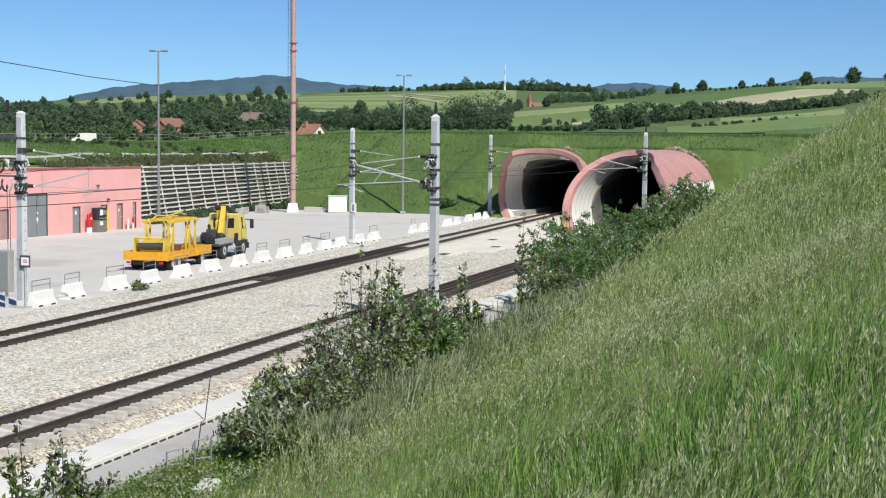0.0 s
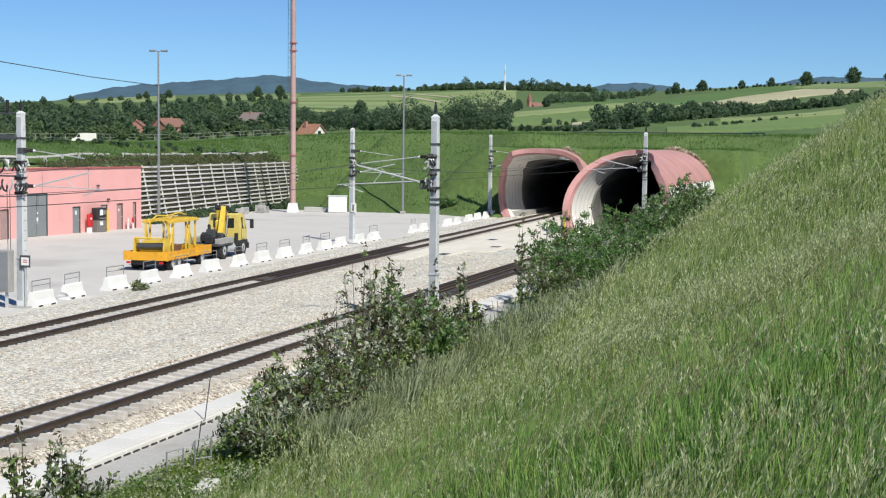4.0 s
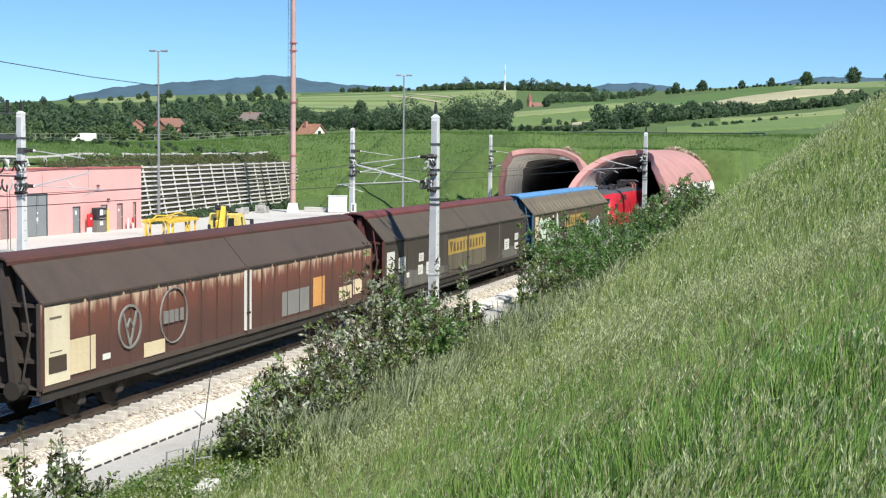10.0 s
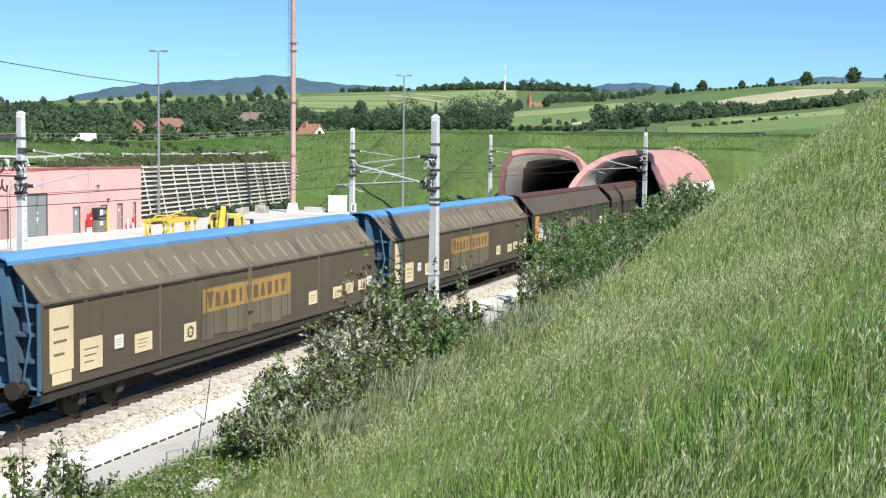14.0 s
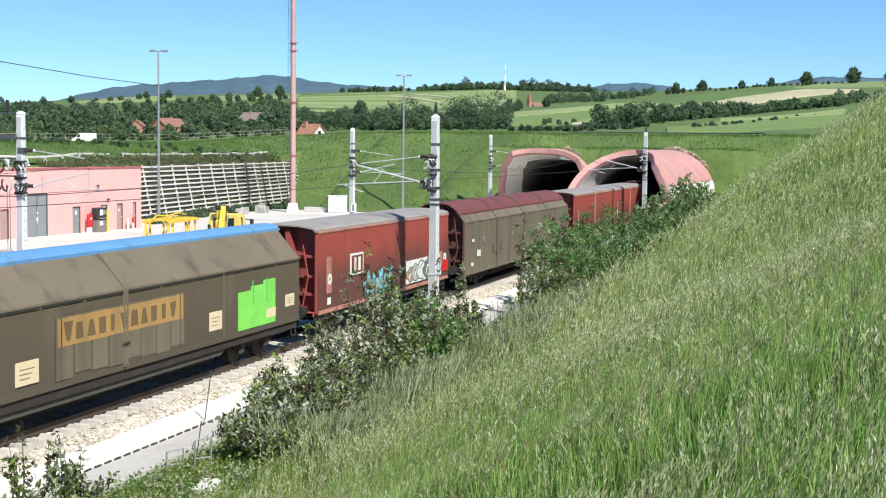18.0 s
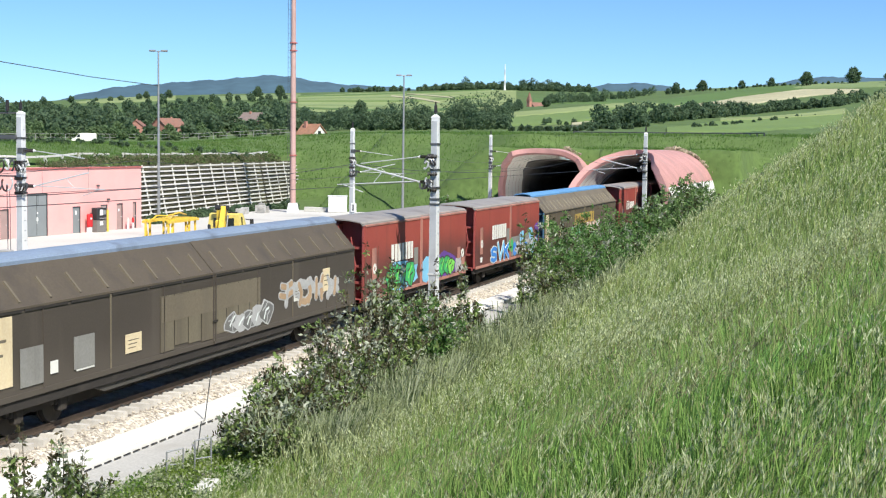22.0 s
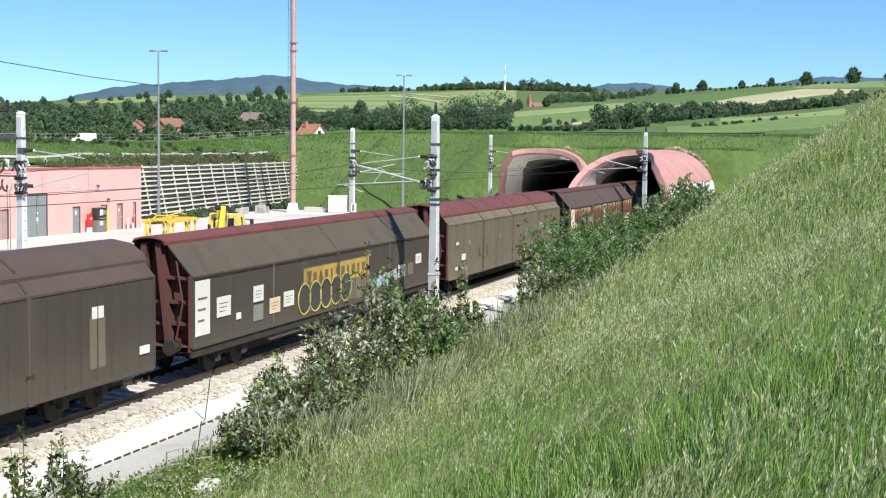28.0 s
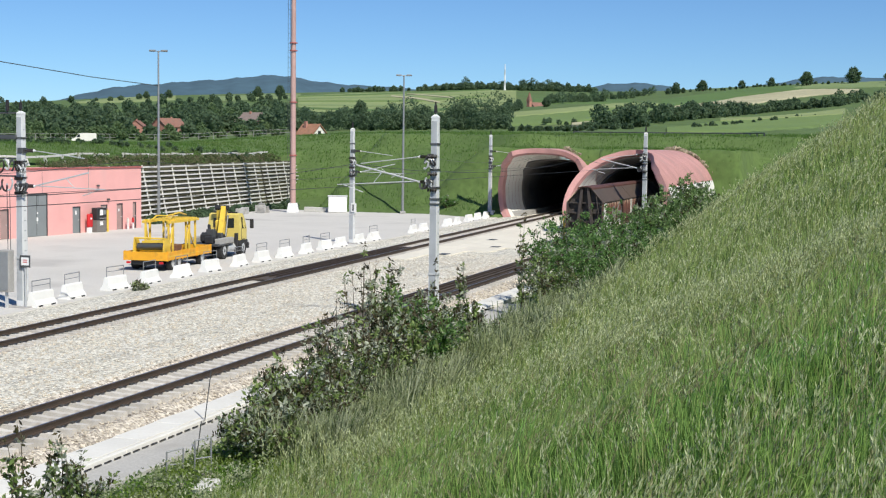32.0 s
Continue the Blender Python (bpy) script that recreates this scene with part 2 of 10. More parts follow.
# ---- mesh helpers ----
class Geo:
    """Vertices and faces of one part, put together from simple solids."""

    def __init__(self):
        self.v, self.f = [], []

    def add(self, verts, faces):
        k = len(self.v)
        self.v.extend(tuple(p) for p in verts)
        self.f.extend(tuple(i + k for i in face) for face in faces)
        return self

    def box(self, x0, x1, y0, y1, z0, z1, c=0.0):
        if c <= 0:
            v = [(x, y, z) for z in (z0, z1) for y in (y0, y1) for x in (x0, x1)]
            return self.add(v, [(0, 2, 3, 1), (4, 5, 7, 6), (0, 1, 5, 4), (2, 6, 7, 3), (0, 4, 6, 2), (1, 3, 7, 5)])
        c = min(c, abs(x1 - x0) / 2.1, abs(y1 - y0) / 2.1, abs(z1 - z0) / 2.1)
        ring = lambda a, b, z: [(x0 + a, y0 + b, z), (x1 - a, y0 + b, z), (x1 - b, y0 + a, z), (x1 - b, y1 - a, z), (x1 - a, y1 - b, z), (x0 + a, y1 - b, z), (x0 + b, y1 - a, z), (x0 + b, y0 + a, z)]
        v = ring(c, c, z0) + ring(c, 0, z0 + c) + ring(c, 0, z1 - c) + ring(c, c, z1)
        f = [tuple(range(7, -1, -1)), tuple(range(24, 32))]
        for r in range(3):
            for i in range(8):
                j = (i + 1) % 8
                f.append((r * 8 + i, r * 8 + j, r * 8 + 8 + j, r * 8 + 8 + i))
        return self.add(v, f)

    def tube(self, p0, p1, r0, r1=None, n=8, caps=True):
        p0, p1 = Vector(p0), Vector(p1)
        r1 = r0 if r1 is None else r1
        d = (p1 - p0).normalized()
        a = d.cross(Vector((0, 0, 1)) if abs(d.z) < 0.9 else Vector((1, 0, 0))).normalized()
        b = d.cross(a)
        v = []
        for p, r in ((p0, r0), (p1, r1)):
            v += [p + a * (r * math.cos(2 * math.pi * i / n)) + b * (r * math.sin(2 * math.pi * i / n)) for i in range(n)]
        f = [(i, (i + 1) % n, n + (i + 1) % n, n + i) for i in range(n)]
        if caps:
            f += [tuple(range(n - 1, -1, -1)), tuple(range(n, 2 * n))]
        return self.add(v, f)

    def path(self, pts, r, n=6):
        for a, b in zip(pts, pts[1:]):
            self.tube(a, b, r, r, n)
        return self

    def prism(self, profile, x0, x1, caps=True):
        """A closed (y, z) profile drawn along x."""
        n = len(profile)
        v = [(x, y, z) for x in (x0, x1) for y, z in profile]
        f = [(i, (i + 1) % n, n + (i + 1) % n, n + i) for i in range(n)]
        if caps:
            f += [tuple(range(n - 1, -1, -1)), tuple(range(n, 2 * n))]
        return self.add(v, f)

    def shell(self, line, x0, x1, t):
        """An open (y, z) line drawn along x, with a thickness t inwards."""
        c = Vector((0, 2.2))
        inner = []
        for y, z in line:
            d = (c - Vector((y, z))).normalized()
            inner.append((y + d.x * t, z + d.y * t))
        return self.prism(list(line) + inner[::-1], x0, x1)

    def sweep(self, sections):
        """Closed rings of equal length joined in turn, capped at both ends."""
        n = len(sections[0])
        v = [p for s in sections for p in s]
        f = []
        for k in range(len(sections) - 1):
            f += [(k * n + i, k * n + (i + 1) % n, (k + 1) * n + (i + 1) % n, (k + 1) * n + i) for i in range(n)]
        f += [tuple(range(n - 1, -1, -1)), tuple(range((len(sections) - 1) * n, len(sections) * n))]
        return self.add(v, f)

    def plate(self, pts, normal, t):
        """A flat outline with a thickness t along the normal."""
        nrm = Vector(normal) * t
        n = len(pts)
        v = [Vector(p) for p in pts] + [Vector(p) + nrm for p in pts]
        f = [tuple(range(n - 1, -1, -1)), tuple(range(n, 2 * n))] + [(i, (i + 1) % n, n + (i + 1) % n, n + i) for i in range(n)]
        return self.add(v, f)

    def turned(self, m):
        self.v = [tuple(m @ Vector(p)) for p in self.v]
        return self


def mesh_of(name, geo, mat, smooth=False):
    me = bpy.data.meshes.new(name)
    me.from_pydata(geo.v, [], geo.f)
    bm = bmesh.new()
    bm.from_mesh(me)
    bmesh.ops.recalc_face_normals(bm, faces=bm.faces)
    bm.to_mesh(me)
    bm.free()
    if mat:
        me.materials.append(mat)
    if smooth:
        me.shade_smooth()
        me.set_sharp_from_angle(angle=radians(38))
    return me


def raw_mesh(name, verts, faces_n, mat, smooth=False):
    """A large mesh from arrays: verts (n, 3), faces (m, 3 or 4)."""
    me = bpy.data.meshes.new(name)
    k = faces_n.shape[1]
    me.vertices.add(len(verts))
    me.vertices.foreach_set("co", np.ascontiguousarray(verts, dtype=np.float32).ravel())
    me.loops.add(faces_n.size)
    me.loops.foreach_set("vertex_index", np.ascontiguousarray(faces_n, dtype=np.int32).ravel())
    me.polygons.add(len(faces_n))
    me.polygons.foreach_set("loop_start", np.arange(0, faces_n.size, k, dtype=np.int32))
    me.polygons.foreach_set("use_smooth", np.full(len(faces_n), smooth, dtype=bool))
    me.update(calc_edges=True)
    me.materials.append(mat)
    return me


def part(name, geo, mat, parent, label="", smooth=False, at=None):
    me = geo if isinstance(geo, bpy.types.Mesh) else mesh_of(name, geo, mat, smooth)
    ob = new(name, me)
    ob.parent = parent
    if at is not None:
        ob.matrix_basis = at
    if label:
        ob["label"] = label
    return ob


def thing(name, m=None, label="", category="", group="", kind=""):
    ob = new(name)
    ob.empty_display_size = 0.3
    if m is not None:
        ob.matrix_basis = m
    return tagged(ob, label, category, group, kind)


def solid(name, geo, mat, label="", category="", group="", kind="", smooth=False, m=None):
    ob = new(name, geo if isinstance(geo, bpy.types.Mesh) else mesh_of(name, geo, mat, smooth))
    if m is not None:
        ob.matrix_basis = m
    return tagged(ob, label, category, group, kind)


def ramp(a, b, x):
    t = np.clip((np.asarray(x, dtype=float) - a) / (b - a), 0, 1)
    return t * t * (3 - 2 * t)


def far_y(x):
    """The centre line of the farther track."""
    x = np.asarray(x, dtype=float)
    return 7.908 + 0.0358 * np.where(x > 0, x, 0)


# ---- ground ----
def hill_foot(x):
    return -9.2 + 2.8 * ramp(28, 75, x) + 1.3 * ramp(60, 110, x)


def slope_z(x, y):
    """The grassy bank beside the line."""
    u = hill_foot(x) - y
    k = 0.5 + 0.28 * ramp(30, 100, x)
    z = k * np.maximum(u, 0)
    z = 13.0 * (1 - np.exp(-z / 13.0)) * 0.25 + 0.75 * np.minimum(z, 16.0)
    return z


def yard_edge(x):
    return 12.6 + 0.0345 * np.asarray(x, dtype=float)


# heights of the country beyond the cutting: one row for each bearing, one column for each distance
LAND_D = (165, 220, 300, 420, 560, 720, 900, 1100, 1400)
LAND_U = (-1.1, -0.6, -0.2, 0.1, 0.4, 0.7, 1.0)
LAND_Z = ((6.5, 6.6, 7.5, 10.3, 14.9, 20.8, 27.4, 33.7, 38.9), (6.7, 6.8, 8.0, 11.6, 17.3, 25.1, 34.7, 44.9, 53.0),
          (8.2, 8.8, 10.1, 13.4, 19.2, 27.5, 38.1, 49.9, 60.6), (8.7, 9.3, 10.7, 14.6, 21.1, 29.5, 41.0, 53.1, 64.6),
          (8.5, 9.4, 12.0, 17.2, 25.2, 29.9, 38.6, 51.0, 64.7), (8.6, 9.7, 12.2, 16.7, 23.6, 33.5, 47.7, 57.2, 67.6),
          (8.8, 10.3, 13.1, 18.4, 26.2, 37.1, 50.9, 61.1, 72.1))


def country(az, d):
    """Height of the rolling country at a bearing and a distance from the bank's top."""
    u = np.tan(np.clip(CAM_YAW - az, -1.2, 1.2)) / 0.32218
    cols = [np.interp(d, LAND_D, row) for row in LAND_Z]
    z = cols[0] + 0 * u
    for k in range(len(LAND_U) - 1):
        q = np.clip((u - LAND_U[k]) / (LAND_U[k + 1] - LAND_U[k]), 0, 1)
        z = z + (cols[k + 1] - cols[k]) * q
    return z


def terrain(x, y):
    x, y = np.asarray(x, dtype=float), np.asarray(y, dtype=float)
    z = np.full(np.broadcast(x, y).shape, -0.55)
    z = np.where((y > -5.7) & (y < -2.6) & (x < 112), -0.56, z)
    # bank beyond the end of the yard and over the tunnels, and the bank behind the building
    line = 139.5 + 21.0 * ramp(38, 45, y) - 3.5 * ramp(15.5, 18.0, y) * ramp(26, 20, y)
    end = (x - line) * 0.40
    wall = wall_y(x)
    side = np.where(y > wall, np.where(y < wall + 1.2, 5.0, 5.0 + (y - wall - 1.2) * 0.13), -9)
    # steep cut faces where the tunnel shells enter the hill
    face = np.where(y < 7.2, ramp(134.0, 138.0, x), ramp(139.0, 144.0, x) * ramp(31, 20, y))
    face = np.where((face > 0.02) & (y > -7), 7.4 * face - 0.6, -9)
    bank = np.maximum(np.maximum(np.minimum(end, 8.4), face), np.minimum(side, 6.6))
    z = np.maximum(z, np.where(y > -12, bank, -9))
    z = np.maximum(z, np.where(y < -4, np.where(y > -5.7, -0.56, slope_z(x, y) - 0.55), -9))
    # fields and hills round about
    d = np.hypot(x, y + 19.9)
    az = np.arctan2(y + 19.9, x)
    away = ramp(165, 215, d)
    rise = country(az, d)
    front = (np.abs(az) < 1.45)
    rise = np.where(front, rise, 8.2 + 20 * ramp(400, 1400, d))
    behind = (x < 40) & (np.abs(y) < 900)
    z = np.where(d > 165, z * (1 - away) + rise * away, z)
    valley = ramp(60, -40, x) * ramp(140, 60, np.abs(y - 8))
    z = np.where(x < 60, z * (1 - valley) + valley * np.minimum(z, np.where(y < -4, slope_z(x, y) - 0.55, np.where(y > wall_y(x), 5.0, -0.55))), z)
    return z


def vault_at(x, y):
    """The top of the tunnel shells over a place, or far below where there is none."""
    top = np.full(np.broadcast(x, y).shape, -9.0)
    for c, x0 in ((0.0 * x, 107.0), (far_y(x), 130.0)):
        u = np.abs(y - c)
        top = np.maximum(top, np.where((u < 4.9) & (x > x0) & (x < 165), 2.1 + np.sqrt(np.maximum(0, 4.9 ** 2 - u ** 2)), -9.0))
    return top


def wall_y(x):
    x = np.asarray(x, dtype=float)
    return np.where(x < 103.4, 46.6, 45.75 + 0.148 * (np.clip(x, 103, 170) - 113.1))


def grid_axis(fine, step, far, grow):
    a = list(np.arange(fine[0], fine[1] + 1e-6, step))
    s, p = step, fine[1]
    while p < far:
        s *= grow
        p += s
        a.append(p)
    s, p, low = step, fine[0], []
    while p > -far:
        s *= grow
        p -= s
        low.append(p)
    return np.array(low[::-1] + a)


gx, gy = grid_axis((-10, 190), 1.0, 4200, 1.06), grid_axis((-45, 90), 0.75, 4200, 1.06)
gx = np.unique(np.concatenate([gx, np.arange(131.5, 147, 1.0)]))
gy = np.unique(np.concatenate([gy, np.arange(-5.625, 20, 0.75)]))
GX, GY = np.meshgrid(gx, gy, indexing="ij")
GZ = terrain(GX, GY)
GZ = GZ + np.where(GZ > 0.5, 0.12 * np.sin(GX * 0.9 + 1.3 * np.sin(GY * 0.7)) * np.cos(GY * 0.8), 0)
nx, ny = len(gx), len(gy)
ii = (np.arange(nx - 1)[:, None] * ny + np.arange(ny - 1)[None, :]).ravel()
# the tunnel mouths are left open in the sheet
cx = (GX[:-1, :-1] + GX[1:, 1:]).ravel() / 2
cy = (GY[:-1, :-1] + GY[1:, 1:]).ravel() / 2
cz = (GZ[:-1, :-1] + GZ[1:, 1:]).ravel() / 2
vault = lambda c: np.where(np.abs(cy - c) < 4.25, 2.1 + np.sqrt(np.maximum(0, 4.3 ** 2 - (cy - c) ** 2)), -9)
hole = (cx > 106) & (cx < 190) & (cz < np.maximum(vault(0.0), vault(far_y(cx))))
quads = np.stack([ii, ii + ny, ii + ny + 1, ii + 1], 1)[~hole]
tagged(new("ground", raw_mesh("ground", np.stack([GX.ravel(), GY.ravel(), GZ.ravel()], 1), quads, M_GRASS_GROUND, True)),
       "rolling green grassland with banks round a railway cutting", "ground", kind="structure")

# ---- yard ----
g = Geo()
xs = np.arange(-60, 141, 10.0)
for a, b in zip(xs, xs[1:]):
    ya, yb = float(yard_edge(a)), float(yard_edge(b))
    wa, wb = min(float(wall_y(a)), 60), min(float(wall_y(b)), 60)
    b2 = min(b, 139.8)
    g.add([(a, ya, -0.7), (b2, yb, -0.7), (b2, wb, -0.7), (a, wa, -0.7), (a, ya, -0.3), (b2, yb, -0.3), (b2, wb, -0.3), (a, wa, -0.3)],
          [(0, 3, 2, 1), (4, 5, 6, 7), (0, 1, 5, 4), (2, 3, 7, 6)])
tagged(new("pavement", mesh_of("pavement", g, M_CONCRETE)), "pale worn concrete paving of the railway yard", "yard", kind="structure")

# ---- ballast ----
bx = np.concatenate([np.arange(-900, 0, 10.0), np.arange(0, 150, 0.5), np.arange(150, 800, 10.0)])
bt = np.linspace(0, 1, 81)
BX = np.repeat(bx[:, None], len(bt), 1)
y0, y1 = -2.35 + 0 * BX, yard_edge(BX) + 0.06
BY = y0 + (y1 - y0) * bt[None, :]
edge = np.minimum(BY - y0, y1 - BY)
rng = np.random.default_rng(3)
BZ = -0.60 + 0.36 * np.clip((BY - y0) / 0.55, 0, 1) - 0.12 * np.clip(1 - (y1 - BY) / 1.5, 0, 1) + rng.normal(0, 0.012, BX.shape)
mid = (BY > 1.6) & (BY < far_y(BX) - 1.6)
BZ = BZ + np.where(mid, 0.09, 0) - np.where((np.abs(BY) < 1.36) | (np.abs(BY - far_y(BX)) < 1.36), 0.12, 0)
k = (np.arange(len(bx) - 1)[:, None] * len(bt) + np.arange(len(bt) - 1)[None, :]).ravel()
tagged(new("ballast_bed", raw_mesh("ballast_bed", np.stack([BX.ravel(), BY.ravel(), BZ.ravel()], 1), np.stack([k, k + len(bt), k + len(bt) + 1, k + 1], 1), M_BALLAST, True)),
       "pale limestone track ballast under both tracks", "ballast", kind="structure")
bed = bpy.data.objects["ballast_bed"].data
bed.materials.append(M_BALLAST_DIRT_SHADE)
fy = (BY[:-1, :-1] + BY[1:, 1:]) / 2
fm = np.minimum(np.abs(fy), np.abs(fy - far_y(BX[:-1, :-1])))
bed.materials.append(M_BALLAST_SHOULDER)
bed.polygons.foreach_set("material_index", np.where(fm < 1.3, 1, np.where((fm < 1.75) | (fy < 0), 2, 0)).astype(np.int32).ravel())

# loose stones on the stretch nearest the viewer
st_rng = np.random.default_rng(8)
n = 34000
sx = 16 + 70 * st_rng.random(n) ** 1.4
sy = -2.3 + (far_y(sx) + 5.0) * st_rng.random(n)
ok = (np.abs(sy) > 1.36) & (np.abs(sy - far_y(sx)) > 1.36)
sx, sy = sx[ok], sy[ok]
n = len(sx)
sz = np.where((sy > 1.6) & (sy < far_y(sx) - 1.6), -0.15, -0.235) - 0.3 * np.clip((-1.8 - sy) / 0.55, 0, 1)
rad = 0.022 + 0.028 * st_rng.random(n)
octa = np.array([[1, 0, 0], [0, 1, 0], [-1, 0, 0], [0, -1, 0], [0, 0, 1], [0, 0, -1]], dtype=float)
sv = octa[None] * rad[:, None, None] * (0.6 + 0.8 * st_rng.random((n, 6, 1)))
sv += st_rng.normal(0, 0.25, (n, 6, 3)) * rad[:, None, None]
sv[:, :, 2] *= 0.8
sv += np.stack([sx, sy, sz], 1)[:, None, :]
tri = np.array([[0, 1, 4], [1, 2, 4], [2, 3, 4], [3, 0, 4], [1, 0, 5], [2, 1, 5], [3, 2, 5], [0, 3, 5]])
tagged(new("loose_ballast", raw_mesh("loose_ballast", sv.reshape(-1, 3), ((np.arange(n) * 6)[:, None, None] + tri[None]).reshape(-1, 3), M_STONE)),
       "loose pale limestone chips lying on the track bed", "ballast", kind="stuff")

# ---- tracks ----
RAIL = [(-0.075, -0.172), (0.075, -0.172), (0.075, -0.158), (0.012, -0.135), (0.012, -0.045), (0.036, -0.035), (0.036, -0.006), (0.028, 0.0), (-0.028, 0.0), (-0.036, -0.006), (-0.036, -0.035), (-0.012, -0.045), (-0.012, -0.135), (-0.075, -0.158)]


def sleeper_mesh():
    g = Geo()
    w, t = 0.13, 0.11
    prof = [(-w, -0.45), (w, -0.45), (t, -0.185), (-t, -0.185)]
    secs = []
    for y, dz in ((-1.3, -0.0), (-1.0, 0.0), (-0.45, 0.0), (-0.25, -0.03), (0.25, -0.03), (0.45, 0.0), (1.0, 0.0), (1.3, 0.0)):
        secs.append([(px, y, pz + (dz if pz > -0.3 else 0)) for px, pz in prof])
    g.sweep(secs)
    return mesh_of("sleeper", g, M_SLEEPER)


ME_SLEEPER = sleeper_mesh()


def track(center, label, near):
    t = thing("railway_track", None, label, "track")
    pts = [-900, -300, 0, 20, 40, 60, 80, 100, 120, 140, 160, 240, 500, 800]
    for s in (-0.753, 0.753):
        g, top = Geo(), Geo()
        secs = [[(x, float(center(x)) + s + py, pz) for py, pz in RAIL] for x in pts]
        g.sweep(secs)
        r = part("rail", g, M_RAIL, t, "rust-brown steel rail")
        top.sweep([[(x, float(center(x)) + s + py, pz) for py, pz in ((-0.027, 0.0005), (0.027, 0.0005), (0.02, 0.004), (-0.02, 0.004))] for x in pts])
        part("running_surface", top, M_RAILHEAD, r, "polished bright rail head")
    lo, hi = near
    x = lo
    while x < hi:
        m = pose(x, float(center(x)), 0, 0, 0, math.degrees(math.atan(0.0358)) if center(100) > 1 and x > 0 else 0)
        part("sleeper", ME_SLEEPER, None, t, at=m)
        x += 0.6
    g = Geo()
    for a, b in ((-80, lo), (hi, 180)):
        x = a
        while x < b:
            cy = float(center(x))
            g.box(x - 0.12, x + 0.12, cy - 1.3, cy + 1.3, -0.45, -0.185)
            x += 0.6
    tagged(part("sleeper_row", g, M_SLEEPER, t), kind="stuff")
    clips = Geo()
    x = lo
    while x < 75:
        cy = float(center(x))
        for s in (-1, 1):
            for e in (-1, 1):
                y = cy + s * 0.753 + e * 0.115
                clips.box(x - 0.05, x + 0.05, y - 0.045, y + 0.045, -0.185, -0.135)
        x += 0.6
    tagged(part("rail_fastening", clips, M_STEEL_DARK, t), kind="stuff")
    return t


def guard_rails(center, x0, x1, label):
    """Inner guard rails with dark plates between them, on the stretch before the tunnels."""
    t = thing("guard_rails", None, label, "guard rails")
    for s in (-0.56, -0.2, 0.2, 0.56):
        part("guard_rail", Geo().sweep([[(x, float(center(x)) + s + py, pz - 0.004) for py, pz in RAIL] for x in (x0 + (0.0 if abs(s) > 0.3 else 1.2), (x0 + x1) / 2, x1)]), M_RAIL, t, "rust-brown inner guard rail")
    x = x0
    while x < x1:
        c = float(center(x + 0.6))
        for a, b in ((-0.68, -0.48), (-0.46, -0.02), (0.02, 0.46), (0.48, 0.68)):
            part("plate", Geo().add([(x + q, c + y, z) for z in (-0.17, -0.10) for q, y in ((0.01, a), (1.19, a), (1.19, b), (0.01, b))], [(3, 2, 1, 0), (4, 5, 6, 7), (0, 1, 5, 4), (1, 2, 6, 5), (2, 3, 7, 6), (3, 0, 4, 7)]), M_GUARD_PLATE, t)
        x += 1.2
    return t


M_GUARD_PLATE = paint("guard_plate", (0.10, 0.078, 0.062), 0.8, 0.15, 2, 30, 0.2, per_object=0.15)
guard_rails(far_y, 64.6, 88.8, "dark inner guard rails and plates in the farther track")
guard_rails(lambda x: 0.0, 52.0, 78.4, "dark inner guard rails and plates in the nearer track")
track(lambda x: 0.0 * np.asarray(x, dtype=float), "straight railway track with concrete sleepers on pale ballast", (20.0, 130.0))
track(far_y, "second railway track with concrete sleepers leading into a tunnel", (38.0, 150.0))


# ---- tunnels ----
R_OUT, Z_C = 4.7, 2.1


def arch(cy, r, n=28, foot=-0.6):
    """Ring of (y, z) points of the vault from one foot over the crown to the other."""
    pts = []
    a0 = math.asin((foot - Z_C) / r) if abs(foot - Z_C) < r else -0.6
    for i in range(n + 1):
        a = a0 + (math.pi - 2 * a0) * i / n
        pts.append((cy + r * math.cos(a), Z_C + r * math.sin(a)))
    return pts


